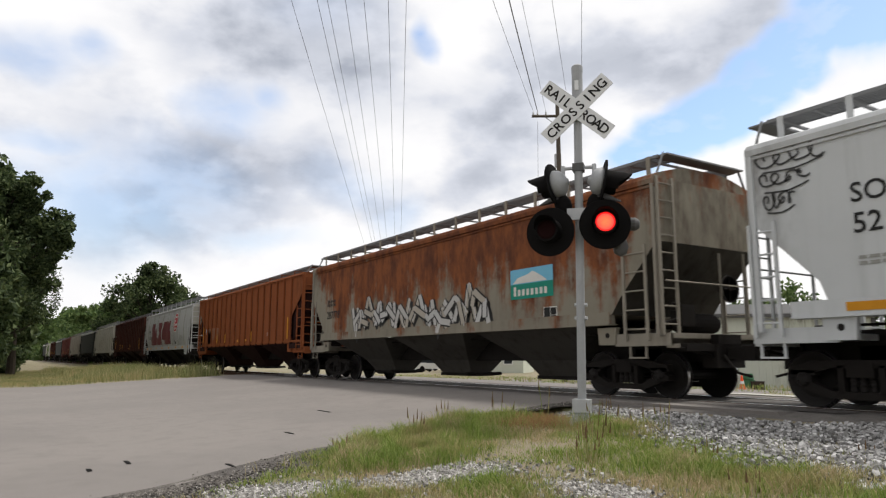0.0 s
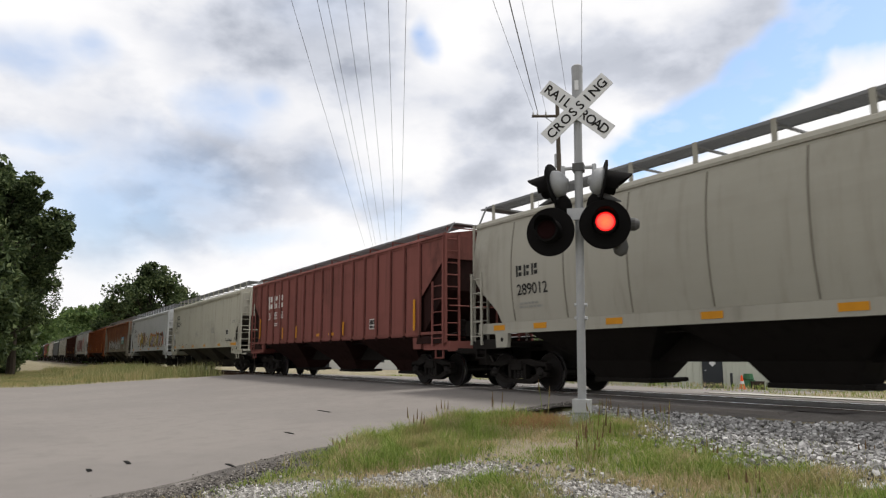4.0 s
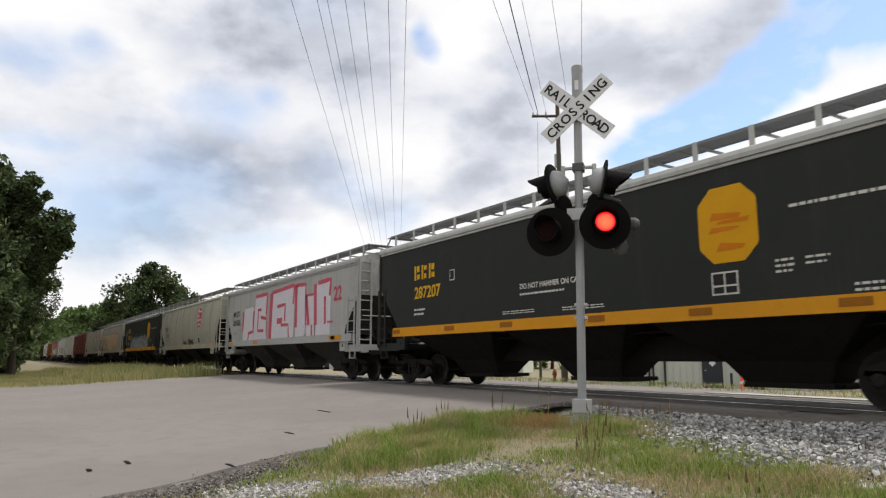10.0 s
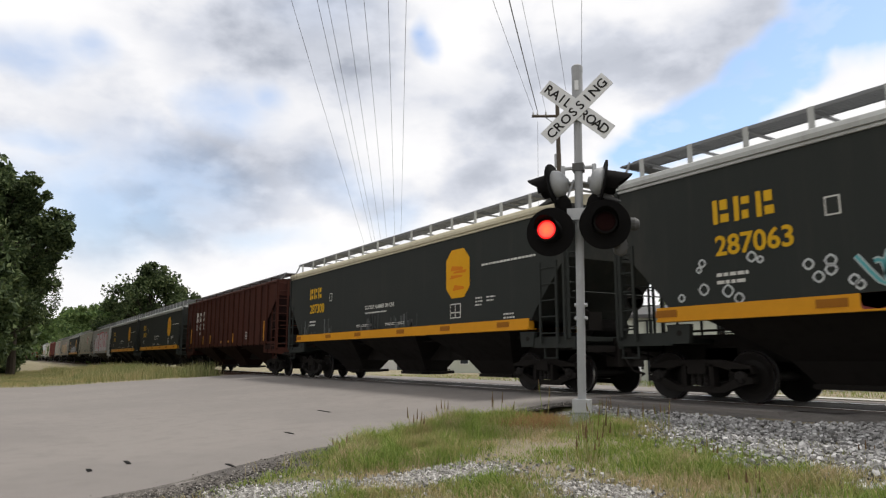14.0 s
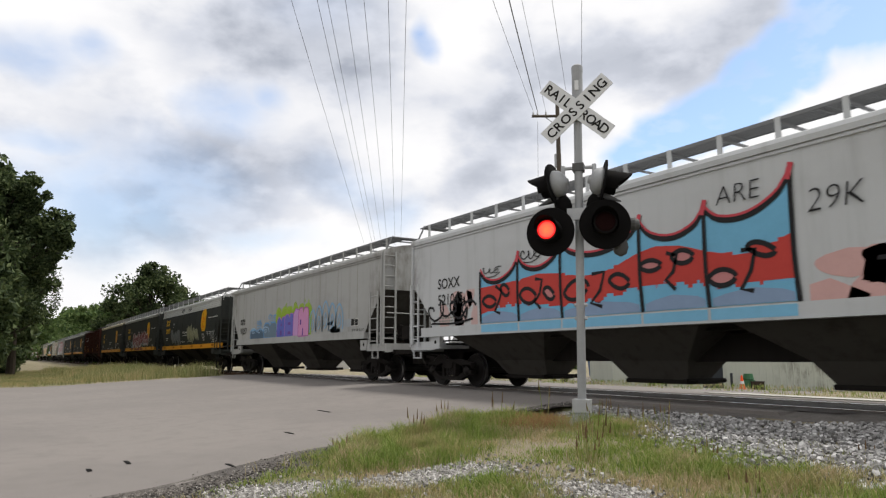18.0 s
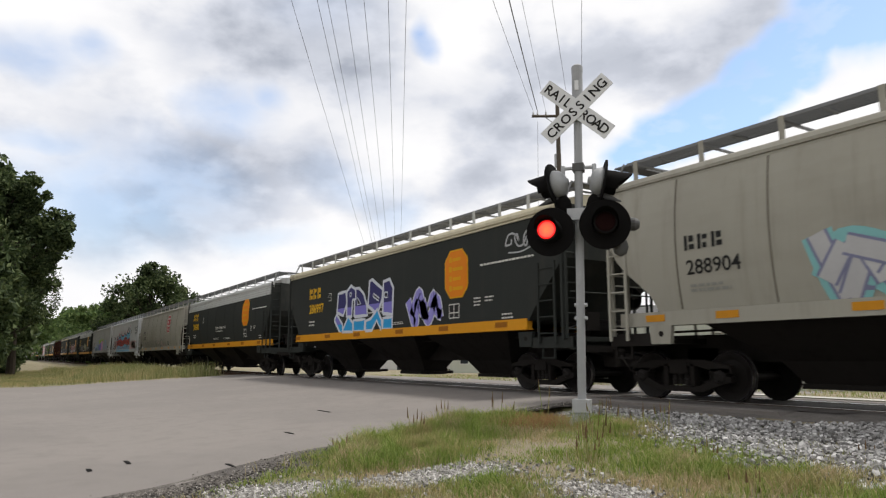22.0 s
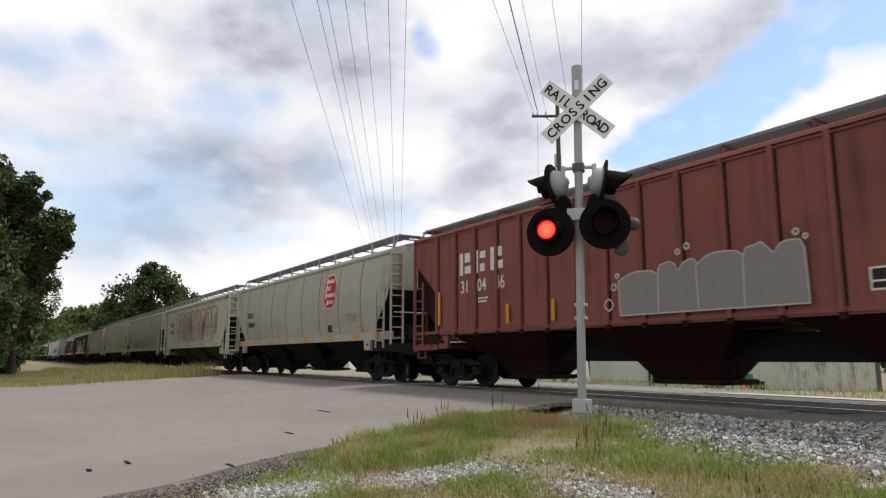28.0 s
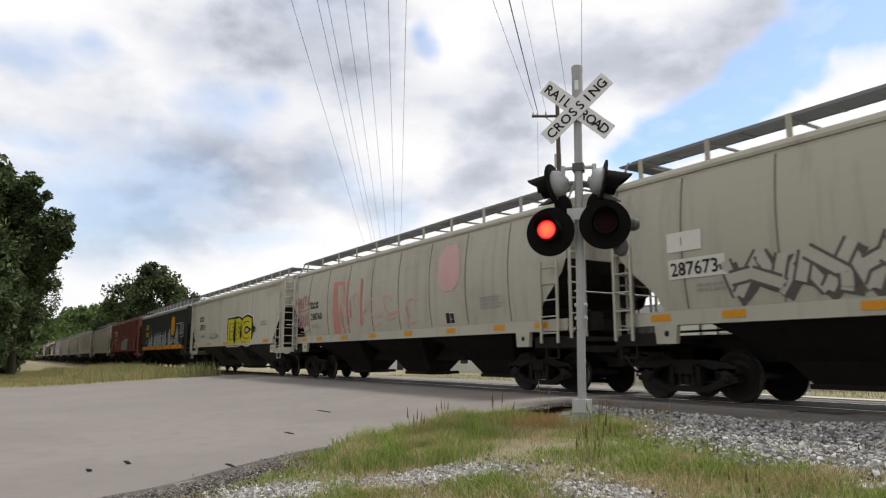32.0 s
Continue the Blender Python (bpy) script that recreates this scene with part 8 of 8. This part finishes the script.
s = grey_curve(23.57, "288083", label="grey hopper car with grey bubble graffiti outlines")
piece(s, 3.5, 9.6, 1.70, 2.35, 7, ((0.30, 0.285, 0.245), (0.285, 0.27, 0.235)), (0.13, 0.125, 0.115), 144, 0.13, None, None, 0.06, 0.03, hard=True, label="grey outlined graffiti letters", line=0.07)
tag(s, 9.6, 10.7, 1.9, 2.2, 3, (0.2, 0.18, 0.16), 145, 0.05)

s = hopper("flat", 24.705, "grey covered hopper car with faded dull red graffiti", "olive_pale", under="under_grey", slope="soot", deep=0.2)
letter_bars(s, 2.2, 2.95, 0.9, 0.3, "mark_black")
s.words("287635", 2.2, 2.45, 0.3, "mark_black")
rng = random.Random(151)
for i in range(8):
    q = Shape()
    a = 4.1 + i * 1.36
    for k in range(4):
        x, w = a + rng.uniform(0, 0.8), rng.uniform(0.25, 0.5)
        z0, z1 = rng.uniform(1.7, 2.3), rng.uniform(2.9, 3.75)
        s.fill(q, [(x, z0), (x + w, z0 + rng.uniform(-0.05, 0.1)), (x + w + rng.uniform(-0.1, 0.1), z1), (x + 0.05, z1 - rng.uniform(0, 0.15))], k % 3, k % 3)
    s.stroke(q, [(a, 1.75), (a + 0.05, 3.6), (a + 1.1, 3.65), (a + 1.15, 2.7), (a + 0.3, 2.6)], 0.10, 3, 3)
    s.put("graffiti", q, [spray((0.30, 0.23, 0.22)), spray((0.33, 0.27, 0.25)), spray((0.35, 0.31, 0.28)), spray((0.28, 0.19, 0.19))], "faded dull red graffiti block")
reflectors(s, (1.2, 4.4, 8.0, 11.5, 14.8), 0.7)

grey_curve(25.903, "288669", label="grey curved-side hopper car with a red logo")

s = ribbed(27.047, "310446", "red", "oxide-red ribbed hopper car with grey graffiti")
for i, (a, b, top, n) in enumerate(((8.25, 9.3, 2.45, 1), (9.2, 10.2, 2.56, 2), (10.1, 11.1, 2.62, 1), (11.0, 12.1, 2.66, 2))):
    cloud_letter(s, a, b, 1.62, top, n, (0.215, 0.205, 0.205), (0.37, 0.36, 0.36), 161 + i, 16.0 + 0.9 * i, 0.03, "grey rounded graffiti letter with a white outline")
sd = Shape()
for x, z, r in ((8.1, 2.2, 0.07), (8.2, 2.42, 0.05), (7.95, 1.85, 0.12), (9.7, 2.72, 0.05), (9.9, 2.8, 0.06), (11.95, 2.75, 0.05), (12.1, 2.66, 0.04)):
    s.stroke(sd, [(x + r * math.cos(k), z + r * math.sin(k)) for k in (0, 1.57, 3.14, 4.71)], 0.035, 16, 0, True)
s.put("graffiti_dots", sd, spray((0.44, 0.43, 0.43)), "small grey sprayed rings")

s = black_flat(28.261, "287225", "black hopper car with silver graffiti figures")
for i, (a, b, top) in enumerate(((3.4, 4.4, 2.5), (4.3, 5.4, 2.75), (5.7, 6.7, 2.75), (6.5, 7.4, 2.8), (7.2, 8.2, 2.85), (8.0, 9.0, 2.82), (9.2, 10.1, 2.75), (9.9, 10.9, 2.85), (11.3, 12.5, 2.95), (13.8, 15.0, 3.05))):
    bubble(s, a, b, 1.52, top, (0.15, 0.17, 0.19), (0.50, 0.52, 0.55), 170 + i, "pale grey sprayed bubble shape")
tag(s, 12.2, 13.0, 1.75, 2.2, 3, (0.45, 0.46, 0.48), 190, 0.06), tag(s, 15.4, 16.6, 2.3, 3.2, 4, (0.42, 0.44, 0.46), 191, 0.08), tag(s, 13.4, 14.1, 1.75, 2.3, 3, (0.42, 0.44, 0.46), 192, 0.06)

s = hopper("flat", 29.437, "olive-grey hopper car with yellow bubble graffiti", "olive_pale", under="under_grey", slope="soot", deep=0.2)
letter_bars(s, 2.25, 2.98, 0.95, 0.32, "mark_black")
s.words("287621", 2.25, 2.48, 0.33, "mark_black")
small_print(s, 2.5, 2.1, 2, 1.0, "mark_grey", seed=15), data_panel(s, 13.0, 2.02), small_print(s, 14.2, 2.5, 3, 0.9, "mark_grey", seed=16)
s.words("ESC", 8.75, 1.70, 1.0, spray((0.55, 0.57, 0.6)), 1, 0.33, "graffiti_halo", "pale halo of the graffiti", 1.65)
s.words("ESC", 8.75, 1.70, 1.0, spray(BLACKISH), 3, 0.27, "graffiti_outline", "black outline of the graffiti", 1.65)
s.words("ESC", 8.75, 1.70, 1.0, spray((0.46, 0.42, 0.02)), 5, 0.17, "graffiti_fill", "yellow bubble letters", 1.65)
s.words("ESC", 8.75, 1.70, 1.0, spray(BLACKISH), 6, -0.045, "graffiti_line", "thin dark inner lines", 1.65)
for i in range(3):
    tag(s, 4.25 + 0.1 * i, 6.5, 1.98, 2.32, 4, (0.54, 0.53, 0.53), 195 + i, 0.03)
frame_box(s, 4.35, 3.0)
reflectors(s, (0.95, 4.2, 7.8, 11.2, 14.7), 0.8)

s = grey_curve(30.611, "288760", "olive", faded=True, label="grey hopper car with faded red letters and pink logo")
tag(s, 0.1, 1.7, 2.75, 3.35, 6, (0.34, 0.16, 0.15), 201, 0.06)
tag(s, 0.5, 1.6, 1.9, 2.7, 5, (0.34, 0.16, 0.15), 202, 0.06)
RED_WASH = (0.44, 0.20, 0.16)
for k, pts in enumerate((((3.98, 1.68), (4.55, 1.68), (4.38, 3.6), (3.98, 3.62)), ((4.30, 3.45), (4.95, 3.42), (4.95, 3.56), (4.30, 3.60)), ((4.85, 3.5), (4.98, 3.54), (5.12, 2.65), (5.0, 2.62)), ((4.6, 2.7), (4.72, 2.72), (5.0, 1.7), (4.86, 1.68)), ((5.18, 1.95), (5.30, 1.95), (5.34, 3.68), (5.20, 3.66)), ((5.48, 2.2), (5.60, 2.2), (5.56, 2.85), (5.46, 2.82)), ((6.28, 1.9), (6.44, 1.9), (6.48, 3.5), (6.32, 3.54)))):
    q = Shape()
    s.fill(q, list(pts), 1.0 + 0.3 * k, 0)
    s.put("graffiti", q, spray(RED_WASH), "faded red sprayed stroke")
for i, x in enumerate((4.6, 5.7, 6.9, 8.0, 9.3)):
    tag(s, x, x + 0.9, 1.9 + 0.2 * (i % 2), 3.4 - 0.15 * i, 1, (0.48, 0.30, 0.26), 204 + i, 0.07)

s = grey_curve(31.747, "", "olive", marks=False, label="grey hopper car with white number patches and block graffiti")
sp = Shape()
s.bars(sp, 1.28, 2.72, 0.75, 0.36, 2), s.bars(sp, 1.28, 2.22, 1.2, 0.36, 2)
s.put("number_patch", sp, "mark_white", "white painted number patches")
letter_bars(s, 1.34, 2.77, 0.62, 0.26, "mark_black")
s.words("287673", 1.33, 2.28, 0.24, "mark_black", 4)
piece(s, 2.5, 8.5, 1.66, 2.6, 6, ((0.40, 0.385, 0.34),), (0.10, 0.095, 0.09), 211, 0.18, None, None, 0.06, hard=True, label="grey block graffiti outlines", line=0.10)

# ---- what moves ----
SPEED, GAIN, START = 16.013, 7.92332913e-04, 7.287


def train_x(t, place):
    """Where the left corner of a car's body is at t seconds."""
    return START - SPEED * (t + GAIN * t * t - place)


def motions():
    for car, place, h in TRAIN:
        walk(car, [(t, Matrix.Translation((train_x(t, place) + h, 0, 0))) for t in (0.0, 4.0, 8.0, 12.0, 16.0, 20.0, 24.0, 28.0, 32.0)])
    # the wheels roll while their car passes near the crossing
    for w, dx, x, place, h in WHEELS:
        rows, last = [], None
        for i in range(0, 961):
            t = i / 30
            at = train_x(t, place) + h + x + dx
            if i in (0, 960) or -27.0 < at < 4.0:
                angle = math.degrees(min(max(at, -27.0), 4.0) / 0.457)
                rows.append((t, pose(dx, 0, 0.457, 0, angle % 360, 0)))
        walk(w, rows)
    # the lamps flash in turn: each disc turns its bright face to the road and away again
    period, first = 0.979, 7.5845 - 8 * 0.979
    for lamp, half in ((LAMP_RIGHT, 0.0), (LAMP_LEFT, 0.5)):
        keys = []
        k = -1
        while first + k * period < 33:
            on = first + (k + half) * period
            off = on + period / 2
            for t0, a in ((on, 180), (off, 360)):
                second = round(t0)
                start = round(t0 * 30 - 1.5) / 30
                if second - 0.1 < start < second:
                    start = second if t0 > second else second - 0.1
                for j in range(4):
                    keys.append((start + j / 30, a + (0, 89, 178, 180)[j]))
            k += 1
        rows = [(max(0.0, min(32.0, t)), a) for t, a in keys]
        inside = [(t, a) for t, a in rows if 0.0 < t < 32.0]
        before = [a for t, a in rows if t <= 0.0][-1:]
        after = [a for t, a in rows if t >= 32.0][:1]
        rows = [(0.0, before[0])] + inside + [(32.0, inside[-1][1])]
        walk(lamp, [(t, pose(0, -0.185, 0, 0, 0, a % 360)) for t, a in rows])


motions()
